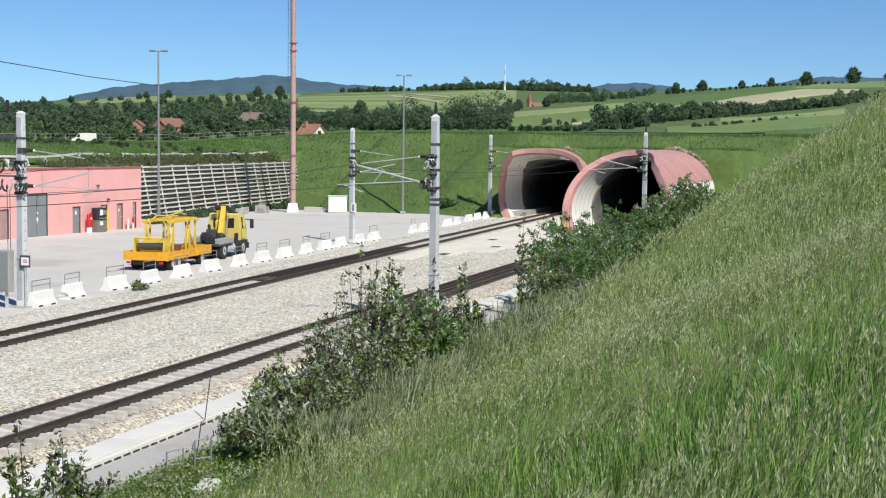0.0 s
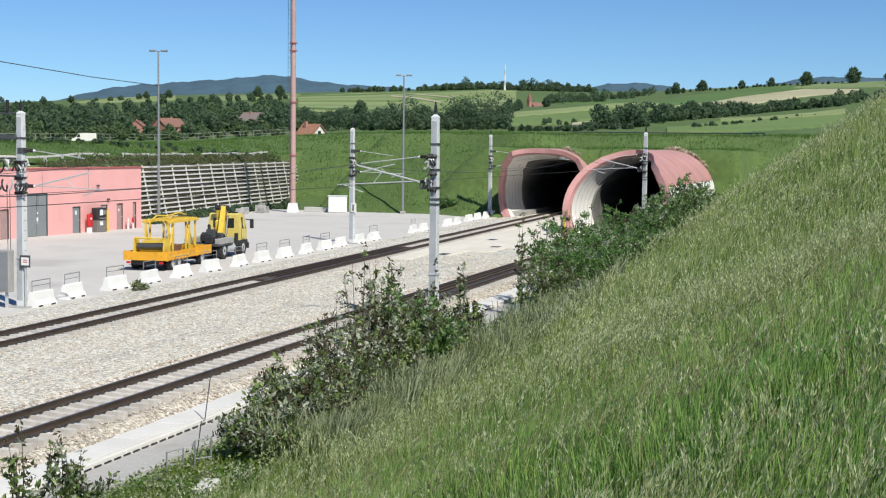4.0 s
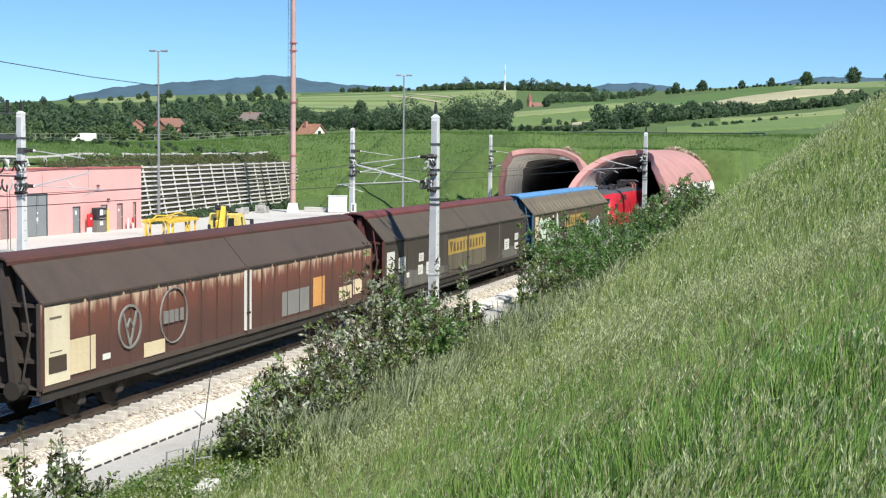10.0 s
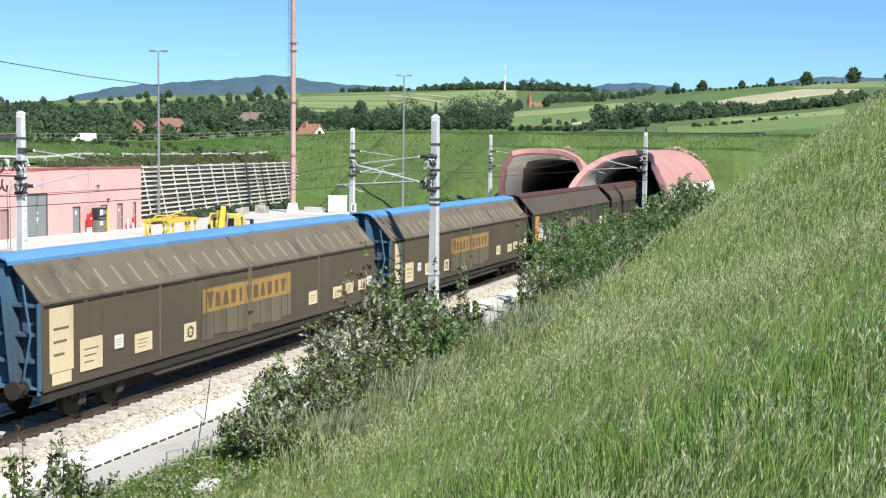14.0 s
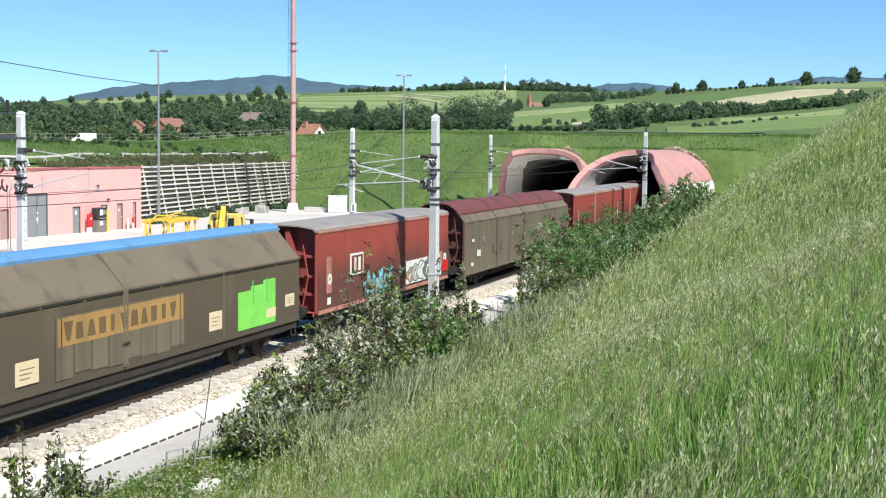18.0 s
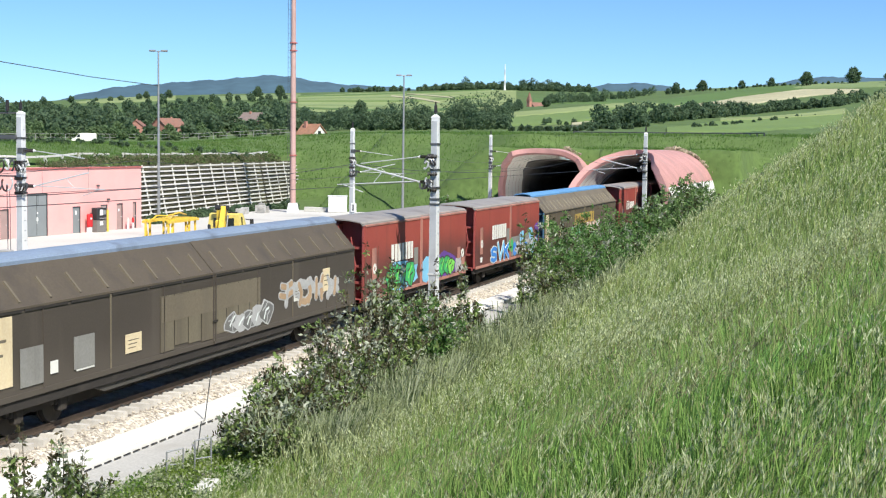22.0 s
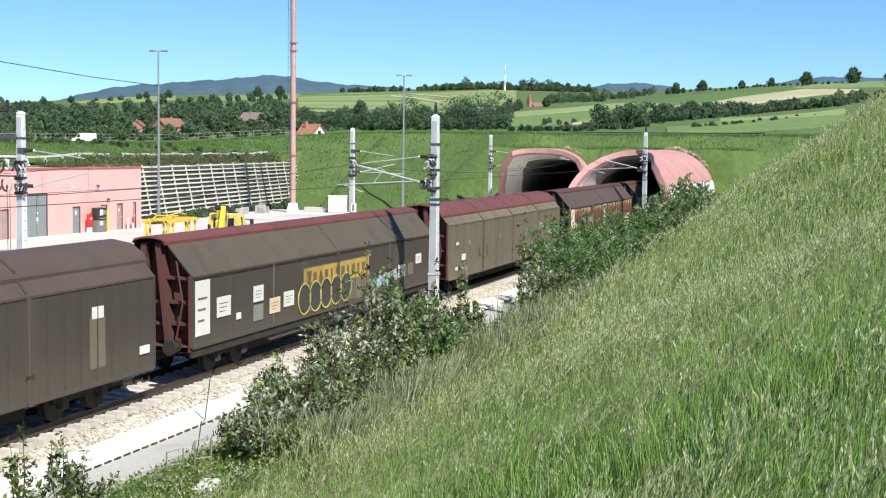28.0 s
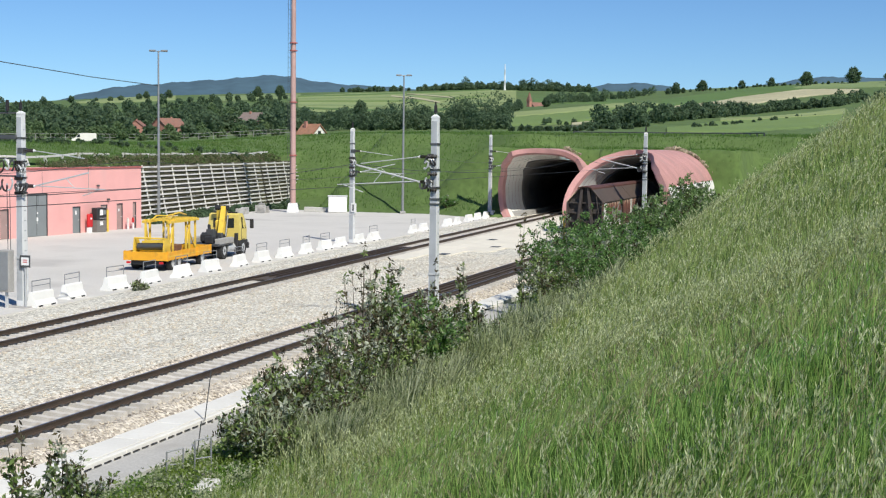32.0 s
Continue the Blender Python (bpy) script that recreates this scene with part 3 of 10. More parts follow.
def tunnel(name, center, edge, x_back, label, x_face, collar):
    """edge: where the mouth is cut, as (angle round the vault, place along the track)."""
    t = thing(name, None, label, "tunnel portal")

    def x_rim(a):
        k = max(0, min(len(edge) - 2, sum(1 for e in edge if e[0] <= a) - 1))
        (a0, x0), (a1, x1) = edge[k], edge[k + 1]
        q = max(0.0, min(1.0, (a - a0) / (a1 - a0)))
        return x0 + (x1 - x0) * q * q * (3 - 2 * q) if abs(x1 - x0) > 1.5 else x0 + (x1 - x0) * q

    def loft(r_a, r_b, xa, xb, mat, nm, lab="", cut=None):
        ra, rb = arch(0, r_a, 48), arch(0, r_b, 48)
        v, f = [], []
        rows = []
        for ring, xf in ((ra, xa), (rb, xb)):
            row = []
            for y, z in ring:
                a = math.degrees(math.atan2(z - Z_C, y))
                a = a + 360 if a < -90 else a
                if cut and not cut[0] <= a <= cut[1]:
                    continue
                x = xf(a, z)
                row.append((x, float(center(x)) + y, z))
            rows.append(row)
        n = len(rows[0])
        v = rows[0] + rows[1]
        f = [(i, i + 1, n + i + 1, n + i) for i in range(n - 1)]
        return part(nm, Geo().add(v, f), mat, t, lab, True)

    # outer skin, rim face, inner flare, lining
    loft(R_OUT, R_OUT, lambda a, z: x_rim(a), lambda a, z: x_back, M_PORTAL, "outer_shell", "weathered pink concrete tunnel shell")
    loft(R_OUT, R_OUT - 0.45, lambda a, z: x_rim(a), lambda a, z: x_rim(a) + 0.12, M_PORTAL, "rim", "bevelled pink rim of the mouth")
    loft(R_OUT - 0.45, R_OUT - 0.62, lambda a, z: x_rim(a) + 0.12, lambda a, z: x_rim(a) + 0.7, M_PORTAL, "inner_lip")
    for k in range(5):
        loft(R_OUT - 0.62 - 0.1 * k, R_OUT - 0.70 - 0.1 * k, lambda a, z: x_rim(a) + 0.7 + 1.15 * k, lambda a, z: x_rim(a) + 1.85 + 1.15 * k, M_FLARE, "flare", "pale concrete panel ring inside the mouth")
    loft(R_OUT - 1.1, R_OUT - 1.25, lambda a, z: x_rim(a) + 6.45, lambda a, z: x_rim(a) + 6.5, M_TUNNEL_SHADE, "step_ring")
    loft(R_OUT - 1.25, R_OUT - 1.25, lambda a, z: x_rim(a) + 6.5, lambda a, z: 790, M_TUNNEL_SHADE, "lining", "sooty tunnel lining with the inner shade put into its colour")
    loft(R_OUT + 0.03, R_OUT + 0.03, lambda a, z: x_rim(a) + 0.6, lambda a, z: x_back, M_BARRIER, "white_band", "white painted foot of the shell", (156, 230))
    loft(R_OUT + 0.02, R_OUT + 0.34, lambda a, z: x_face + 0.3 * math.sin(0.35 * a) + 0.25 * math.sin(0.9 * a), lambda a, z: x_face + 0.9 + 0.3 * math.sin(0.6 * a), M_EARTH, "earth_collar", "ragged strip of bare earth round the shell", collar)
    r = random.Random(int(x_face))
    for k in range(70):
        a = math.radians(collar[0] + (collar[1] - collar[0]) * r.random())
        q = 0.06 + 0.16 * r.random() ** 2
        p = Vector((x_face + 0.1 + 0.9 * r.random(), float(center(x_face)) + (R_OUT + 0.05 + 0.25 * r.random()) * math.cos(a), Z_C + (R_OUT + 0.05 + 0.25 * r.random()) * math.sin(a)))
        o = Vector((r.random() - 0.5, r.random() - 0.5, r.random() - 0.5)).normalized()
        part("stone", Geo().tube(p - o * q, p + o * q, q * 0.9, q * 0.5, 5), M_RUBBLE, t)
    for s in (-1, 1):
        g = Geo()
        for xa, xb in ((edge[0][1] + 2, 790),):
            ya, yb = float(center(xa)), float(center(xb))
            w0, w1 = sorted((s * 2.2, s * 4.2))
            g.add([(xa, ya + w0, -0.5), (xb, yb + w0, -0.5), (xb, yb + w1, -0.5), (xa, ya + w1, -0.5), (xa, ya + w0, 0.25), (xb, yb + w0, 0.25), (xb, yb + w1, 0.25), (xa, ya + w1, 0.25)],
                  [(0, 3, 2, 1), (4, 5, 6, 7), (0, 1, 5, 4), (1, 2, 6, 5), (2, 3, 7, 6), (3, 0, 4, 7)])
        part("walkway", g, M_CONC_GREY, t, "raised concrete walkway")
    return t


tunnel("tunnel_portal", lambda x: 0.0, [(-40, 109.3), (0, 110.0), (20, 111.0), (38, 112.2), (57, 114.2), (71, 116.4), (90, 117.4), (107, 115.6), (134, 108.2), (144, 106.6), (180, 105.2), (222, 105.0)], 158, "round pink concrete tunnel mouth over the nearer track", 136.6, (84, 166))
tunnel("tunnel_portal", far_y, [(-40, 136.4), (0, 137.0), (22, 136.0), (49, 132.5), (69, 129.5), (90, 132.5), (108, 139.5), (125, 141.0), (144, 139.0), (180, 138.0), (222, 138.0)], 162, "round pink concrete tunnel mouth over the farther track", 143.0, (100, 150))


# ---- catenary masts and wires ----
M_MAST = paint("mast_galvanised", (0.70, 0.71, 0.715), 0.6, 0.06, 2, 40, 0.05, dirt=(0.42, 0.42, 0.42), dirt_amount=0.25, dirt_scale=1.5)
# grey of the mast's shaded face as a paint; the slots share it
M_MAST_SHADE = paint("mast_face_shade", (0.40, 0.42, 0.445), 0.65, 0.08, 2, 40, 0.05, dirt=(0.28, 0.29, 0.30), dirt_amount=0.3, dirt_scale=1.2)


def mast(m, label, arm, top, w, arm_z):
    """arm: the side (+1 or -1 along y) to which the bracket reaches; arm_z: tie, strut and registration heights over the rail."""
    t = thing("catenary_mast", m, label, "mast", "catenary masts")
    H = top + 0.5
    a, b = w / 2, w / 2 * 0.72
    ring = lambda h, z: [(-h, -h * 0.85, z), (h, -h * 0.85, z), (h, h * 0.85, z), (-h, h * 0.85, z)]
    shaft = part("shaft", Geo().sweep([ring(a, 0.25), ring(b, H)]), M_MAST, t, "whitish galvanised box shaft")
    # thin darker plate over one face, so that face looks shaded
    web = lambda h, z: [(-h - 0.004, -h * 0.70, z), (-h + 0.03, -h * 0.70, z), (-h + 0.03, h * 0.78, z), (-h - 0.004, h * 0.78, z)]
    part("web_plate", Geo().sweep([web(a * 0.99, 0.5), web(b * 1.005, H - 0.12)]), M_MAST_SHADE, shaft, "grey plate that paints the shaded face of the mast")
    part("cap", Geo().sweep([ring(b * 1.1, H), ring(b * 1.05, H + 0.06), ring(b * 0.3, H + 0.14)]), M_MAST, shaft)
    part("footing", Geo().box(-0.5, 0.5, -0.5, 0.5, -0.4, 0.26, 0.03), M_CONC_GREY, t, "square concrete footing")
    for z in (2.3, H - 1.05, H - 2.05, H - 2.75, H - 3.2, H - 3.4):
        r = a + (b - a) * z / H + 0.03
        part("band", Geo().box(-r, r, -r * 0.88, r * 0.88, z, z + 0.07), M_STEEL_DARK if z > 3 else M_GALV, shaft, "dark clamp band" if z > 3 else "")
    n = 15
    for k in range(n):
        z = 1.6 + (H - 2.0) * k / n
        r = a + (b - a) * z / H
        part("batten_slot", Geo().box(-r * 0.25, r * 0.45, -r * 0.85 - 0.006, -r * 0.85 + 0.02, z + 0.15, z + 0.2), M_MAST_SHADE, shaft)
    part("top_insulator", Geo().tube((0, 0, H + 0.1), (0, 0, H + 0.2), 0.03).tube((0, 0, H + 0.2), (0, 0, H + 0.5), 0.075, 0.06).tube((0, 0, H + 0.5), (0, 0, H + 0.62), 0.03), M_INSUL, t, "small dark insulator")
    zt, zs, zr = (z + 0.5 for z in arm_z)
    s = arm
    for z, nm in ((zt, "tie"), (zs, "strut")):
        g = Geo().tube((0, s * 0.2, z), (0, s * 0.34, z), 0.035)
        for i in range(5):
            y = s * (0.34 + i * 0.06)
            g.tube((0, y, z), (0, y + s * 0.03, z), 0.085, 0.05, 10)
        ins = part("insulator", g, M_INSUL, t, "ribbed dark insulator")
        part("end_cap", Geo().tube((0, s * 0.62, z), (0, s * 0.70, z), 0.06, 0.04, 10), M_WHITE, ins, "white end cap")
        part("clamp", Geo().box(-0.2, 0.2, s * 0.1 - 0.1, s * 0.1 + 0.16, z - 0.12, z + 0.12, 0.02), M_STEEL_DARK, t)
    part("tie_rod", Geo().tube((0, s * 0.64, zt), (0, s * 3.1, zt - 0.3), 0.02), M_GALV, t)
    part("strut", Geo().tube((0, s * 0.64, zs), (0, s * 3.3, zs + 0.62), 0.034), M_GALV, t, "pale steel bracket tube")
    part("registration_tube", Geo().tube((0, s * 0.7, zs + 0.02), (0, s * 4.1, zr), 0.022), M_GALV, t)
    part("steady_arm", Geo().tube((0, s * 3.9, zr + 0.02), (0, s * 3.0, zr - 0.28), 0.02), M_GALV, t)
    part("stay", Geo().tube((0, s * 2.2, zs + 0.36), (0, s * 2.6, zr + 0.06), 0.015), M_GALV, t)
    for k, (dy, dz, r, mat) in enumerate(((0.22, 0.80, 0.17, M_STEEL_DARK), (0.08, 0.72, 0.15, M_GALV), (0.28, 0.66, 0.13, M_GALV), (0.0, 0.78, 0.12, M_INSUL), (0.36, -0.06, 0.18, M_STEEL_DARK), (0.16, -0.02, 0.15, M_GALV), (0.26, -0.12, 0.12, M_INSUL), (0.05, -0.08, 0.14, M_STEEL_DARK))):
        g = Geo()
        for i in range(9):
            q, q2 = (i + k) / 12 * 2 * math.pi, (i + k + 1) / 12 * 2 * math.pi
            p, p2 = ((-a - 0.05 - 0.02 * k, s * dy + r * 0.8 * math.cos(e), zs + dz + r * (math.sin(e) + (0.6 if k % 2 else -0.5) * math.cos(e))) for e in (q, q2))
            g.tube(p, p2, 0.042, 0.042, 5, False)
        part("cable_coil", g, mat, t, "looped dark cable" if mat is M_STEEL_DARK else "looped pale cable")
    for dz in (-0.3, 0.32, 1.0):
        g = Geo()
        for i in range(4):
            g.tube((-a - 0.06, s * (0.2 - 0.1 * i), zs + dz), (-a - 0.06, s * (0.2 - 0.1 * i) - s * 0.05, zs + dz), 0.085, 0.06, 10)
        part("jumper_insulator", g, M_INSUL, t)
    part("down_pipe", Geo().tube((a + 0.05, s * 0.1, 0.3), (b + 0.05, s * 0.1, zs - 0.8), 0.03), M_CONC_GREY, t)
    return t


for x in (50.9, 93.8, 136.7):
    mast(pose(x, 13.42 + 0.0358 * x, -0.5), "grey steel catenary mast at the yard edge", -1, 8.0, 0.40, (6.45, 4.93, 4.85))
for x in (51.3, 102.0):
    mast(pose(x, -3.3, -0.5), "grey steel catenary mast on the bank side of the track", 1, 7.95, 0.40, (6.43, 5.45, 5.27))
for x in (8.0, -34.9):
    mast(pose(x, 13.42 + 0.0358 * max(x, 0), -0.5), "grey steel catenary mast at the yard edge", -1, 8.0, 0.40, (6.45, 4.93, 4.85))


def wire_run(name, pts, r, label):
    solid(name, Geo().path(pts, r, 5), M_WIRE, label, "overhead wire")


for cy, za, zb in ((lambda x: 0.0, 5.25, 6.1), (lambda x: float(far_y(x)), 4.95, 6.1)):
    xs = [-60, 8, 51, 94, 137, 200]
    contact = [(x, cy(x) + (0.15 if i % 2 else -0.15), za) for i, x in enumerate(xs)]
    solid("contact_wire", Geo().path(contact, 0.011, 5), M_WIRE, "thin dark copper contact wire over the track", "overhead wire")
    mess = []
    for a, b in zip(xs, xs[1:]):
        for i in range(6):
            q = i / 6
            x = a + (b - a) * q
            mess.append((x, cy(x), zb - 2.4 * q * (1 - q)))
    cat = thing("messenger_wire", None, "sagging dark messenger wire with droppers", "overhead wire")
    part("cable", Geo().path(mess, 0.011, 5), M_WIRE, cat)
    for p in mess[1::2]:
        if -10 < p[0] < 140:
            part("dropper", Geo().tube((p[0], p[1], za), p, 0.006, 0.006, 4), M_WIRE, cat)
wire_run("feeder_wire", [(113.8, 43.85, 12.14), (100, 42.3, 12.22), (85, 40.46, 12.54), (60, 37.4, 13.3), (30, 33.6, 14.6), (-20, 28, 17.0)], 0.035, "black feeder cable slung from a lamp pole")
pole = thing("cable_pole", pose(-20, 28, -0.3), "wooden cable pole behind the yard", "pole")
part("shaft", Geo().tube((0, 0, 0), (0, 0, 17.6), 0.16, 0.11, 10), M_BARK, pole)

plate = thing("mast_plate", pose(93.8, 13.42 + 0.0358 * 93.8 - 0.2, -0.3), "white plate with a dark mark fixed to a mast", "sign")
part("board", Geo().box(-0.24, -0.22, -0.22, 0.22, 2.3, 2.95, 0.01), M_WHITE, plate)
part("mark", Geo().box(-0.248, -0.24, -0.03, 0.03, 2.4, 2.85).box(-0.248, -0.24, 0.06, 0.12, 2.4, 2.85), M_BLACK, plate)
part("strap", Geo().box(-0.22, 0.0, -0.03, 0.03, 2.6, 2.66), M_STEEL_DARK, plate)

# switchgear on the mast by the yard
lsw = thing("load_switch", pose(50.75, 15.3, -0.5), "dark overhead load switch with looped cables on a mast", "switchgear")
part("beam", Geo().box(-0.1, 0.06, 0.05, 1.9, 7.42, 7.62, 0.02), M_STEEL_DARK, lsw, "dark steel cross beam")
part("bracket", Geo().tube((0, 0.05, 8.55), (0, 0.62, 8.55), 0.03), M_STEEL_DARK, lsw)
for y in (0.5, 1.3):
    part("post_insulator", Geo().tube((0, y, 8.5), (0, y, 8.62), 0.03).tube((0, y, 8.62), (0, y, 9.1), 0.085, 0.07, 10), M_INSUL, lsw, "black post insulator")
part("post_bracket", Geo().tube((0, 0.62, 8.55), (0, 1.45, 8.52), 0.03), M_STEEL_DARK, lsw)
for k, (y, z, r) in enumerate(((0.25, 6.3, 0.22), (0.5, 6.35, 0.2), (0.75, 6.25, 0.24), (1.0, 6.3, 0.2), (0.3, 5.5, 0.24), (0.55, 5.45, 0.22), (0.8, 5.5, 0.26), (1.1, 5.4, 0.22), (1.3, 5.5, 0.2))):
    g = Geo()
    for i in range(9):
        q, q2 = (i + k) / 12 * 2 * math.pi, (i + k + 1) / 12 * 2 * math.pi
        p, p2 = ((-0.1 - 0.02 * k, y + r * 0.62 * math.cos(e), z + r * (math.sin(e) + (0.5 if k % 2 else -0.4) * math.cos(e))) for e in (q, q2))
        g.tube(p, p2, 0.04, 0.04, 5, False)
    part("cable_loop", g, (M_STEEL_DARK, M_GALV, M_INSUL)[k % 3], lsw)
part("arm", Geo().tube((0, 0.1, 5.85), (0, 1.5, 5.85), 0.035), M_STEEL_DARK, lsw)
part("arm", Geo().tube((0, 0.1, 6.6), (0, 1.2, 6.6), 0.035), M_STEEL_DARK, lsw)
for y in (0.34, 0.48):
    part("down_cable", Geo().tube((-0.1, y, 2.6), (-0.1, y + 0.02, 5.3), 0.016, 0.016, 5), M_STEEL_DARK, lsw)

# box and sign at the mast by the yard
sb = thing("switch_box", pose(50.3, 15.62, -0.3), "grey steel switch box on a post beside the mast", "switch box")
part("post", Geo().box(-0.05, 0.05, -0.05, 0.05, 0, 0.9), M_GALV, sb)
part("case", Geo().box(-0.2, 0.2, -0.26, 0.26, 0.7, 2.5, 0.03), M_CONC_GREY, sb, "grey metal case")
part("door", Geo().box(-0.225, -0.2, -0.22, 0.22, 0.78, 2.42, 0.008), M_LAMP_STEEL, sb)
sg = thing("track_sign", pose(50.62, 14.9, -0.3), "small white track sign with a dark frame", "sign")
part("board", Geo().box(-0.02, 0.0, -0.26, 0.26, 1.75, 2.27, 0.01), M_STEEL_DARK, sg, "dark sign frame")
part("face", Geo().box(-0.028, -0.02, -0.19, 0.19, 1.84, 2.18), M_WHITE, sg)
part("bar", Geo().box(-0.034, -0.028, -0.1, 0.1, 1.96, 2.0).box(-0.034, -0.028, -0.1, 0.1, 2.05, 2.08), M_RED, sg)
part("post", Geo().box(-0.0, 0.06, -0.03, 0.03, 0, 2.3), M_GALV, sg)

# ---- service building ----
bld = thing("service_building", pose(103.13, 39.54, -0.3, 0, 0, -3.75), "long low pink rendered service building with grey doors", "building")
WZ = 5.07
doors = [(-14.95, 2.45, 3.25, M_DOOR_GREY, "double_door"), (-9.45, 1.05, 2.1, M_DOOR_GREY, "door"), (-5.75, 0.95, 2.12, M_DOOR_TAUPE, "door"), (-3.55, 0.9, 2.15, M_DOOR_TAUPE, "door"), (-1.25, 0.55, 2.2, M_DOOR_TAUPE, "door"), (-18.0, 1.0, 2.2, M_DOOR_TAUPE, "door"), (-23, 2.4, 3.2, M_DOOR_GREY, "double_door"), (-29, 2.4, 3.2, M_DOOR_GREY, "double_door")]
cuts = sorted(doors)
x = -40.0
for dx, w, h, _, _ in cuts:
    part("wall_bay", Geo().box(x, dx, 0, 0.35, 0, WZ), M_PINK, bld, "pink rendered wall")
    part("lintel", Geo().box(dx, dx + w, 0, 0.35, h, WZ), M_PINK, bld)
    x = dx + w
part("wall_bay", Geo().box(x, 0, 0, 0.35, 0, WZ), M_PINK, bld, "pink rendered wall")
part("end_wall", Geo().box(-0.35, 0, 0.35, 5.2, 0, WZ), M_PINK, bld)
part("end_wall", Geo().box(-40, -39.65, 0.35, 5.2, 0, WZ), M_PINK, bld)
part("back_wall", Geo().box(-40, 0, 5.2, 5.5, 0, WZ), M_PINK, bld)
part("roof", Geo().box(-39.6, -0.4, 0.4, 5.15, WZ - 0.35, WZ - 0.1), M_CONC_GREY, bld, "flat grey roof")
part("coping", Geo().box(-40.1, 0.1, -0.1, 0.42, WZ, WZ + 0.1, 0.015), M_PINK_DARK, bld, "dark red coping")
part("inside", Geo().box(-39.6, -0.4, 1.2, 1.3, 0, WZ - 0.4), M_CONC_GREY, bld)
for dx, w, h, mat, nm in doors:
    d = part(nm, Geo().box(dx + 0.06, dx + w - 0.06, 0.1, 0.16, 0.02, h - 0.06, 0.01), mat, bld, "grey steel door" if mat is M_DOOR_GREY else "brownish steel door")
    part("door_frame", Geo().box(dx, dx + 0.06, 0.04, 0.2, 0, h).box(dx + w - 0.06, dx + w, 0.04, 0.2, 0, h).box(dx + 0.06, dx + w - 0.06, 0.04, 0.2, h - 0.06, h), M_STEEL_DARK, bld)
    part("handle", Geo().box(dx + w * (0.5 if w > 2 else 0.82) - 0.06, dx + w * (0.5 if w > 2 else 0.82) + 0.08, 0.05, 0.1, 1.0, 1.06), M_GALV, d)
    if w > 2:
        part("leaf_gap", Geo().box(dx + w / 2 - 0.015, dx + w / 2 + 0.015, 0.09, 0.1, 0.05, h - 0.1), M_BLACK, d)
for dx, z in ((-6.35, 3.6), (-4.95, 2.45)):
    part("wall_lamp", Geo().box(dx, dx + 0.25, -0.2, 0, z, z + 0.16, 0.03), M_STEEL_DARK, bld, "small wall lamp")
part("conduit", Geo().tube((-7.4, -0.03, 3.0), (-7.4, -0.03, WZ), 0.02), M_CONC_GREY, bld)
for dx, z, w, h in ((-13.75, 1.15, 0.16, 0.3), (-13.72, 1.7, 0.12, 0.16), (-9.0, 1.45, 0.16, 0.32), (-5.35, 1.7, 0.36, 0.22), (-3.2, 1.5, 0.14, 0.2)):
    part("notice", Geo().box(dx, dx + w, 0.07, 0.098, z, z + h), M_WHITE, bld, "small white door notice")

fb = thing("fire_cabinet", pose(95.25, 39.75, -0.3, 0, 0, -3.75), "red fire hose cabinet against the building", "cabinet")
part("case", Geo().box(-0.28, 0.28, -0.3, 0.0, 0.42, 1.5, 0.09), M_RED, fb)
part("notice", Geo().box(-0.1, 0.08, -0.312, -0.3, 1.05, 1.2), M_WHITE, fb)
part("plinth", Geo().box(-0.2, 0.18, -0.25, 0.0, 0, 0.42), M_WHITE, fb, "white plinth")
ds = thing("fuel_dispenser", pose(96.35, 39.5, -0.3, 0, 0, -3.75), "grey and black dispenser cabinet with white notices", "dispenser")
part("case", Geo().box(-0.65, 0.62, -0.35, 0.2, 0.0, 0.95, 0.03), M_DOOR_TAUPE_DULL, ds)
part("head", Geo().box(-0.65, 0.62, -0.35, 0.2, 0.97, 1.95, 0.03), M_BLACK, ds, "dark upper panel")
part("notice", Geo().box(-0.28, 0.12, -0.362, -0.35, 0.55, 0.86), M_WHITE, ds)
part("dial", Geo().box(-0.28, 0.15, -0.362, -0.35, 1.35, 1.8), M_WHITE, ds)
part("screen", Geo().box(0.22, 0.5, -0.362, -0.35, 1.4, 1.75), M_DOOR_GREY, ds)
part("tray", Geo().box(-0.3, 0.5, -0.4, -0.35, 1.08, 1.14), M_CONC_GREY, ds)
part("bumper", Geo().tube((0.82, -0.3, 0), (0.82, -0.3, 1.75), 0.09, 0.09, 12), M_YELLOW, ds, "yellow guard post")
for k, (x, y) in enumerate(((101.2, 39.2), (100.55, 39.3))):
    hy = thing("wall_hydrant", pose(x, y, -0.3), "small red and white hydrant post by the wall", "hydrant")
    part("post", Geo().tube((0, 0, 0), (0, 0, 0.55), 0.06, 0.05, 10), M_WHITE, hy)
    part("head", Geo().tube((0, 0, 0.55), (0, 0, 0.95), 0.1, 0.08, 10).tube((-0.16, 0, 0.75), (0.16, 0, 0.75), 0.05), M_CONC_LIGHT if k else M_RED, hy)

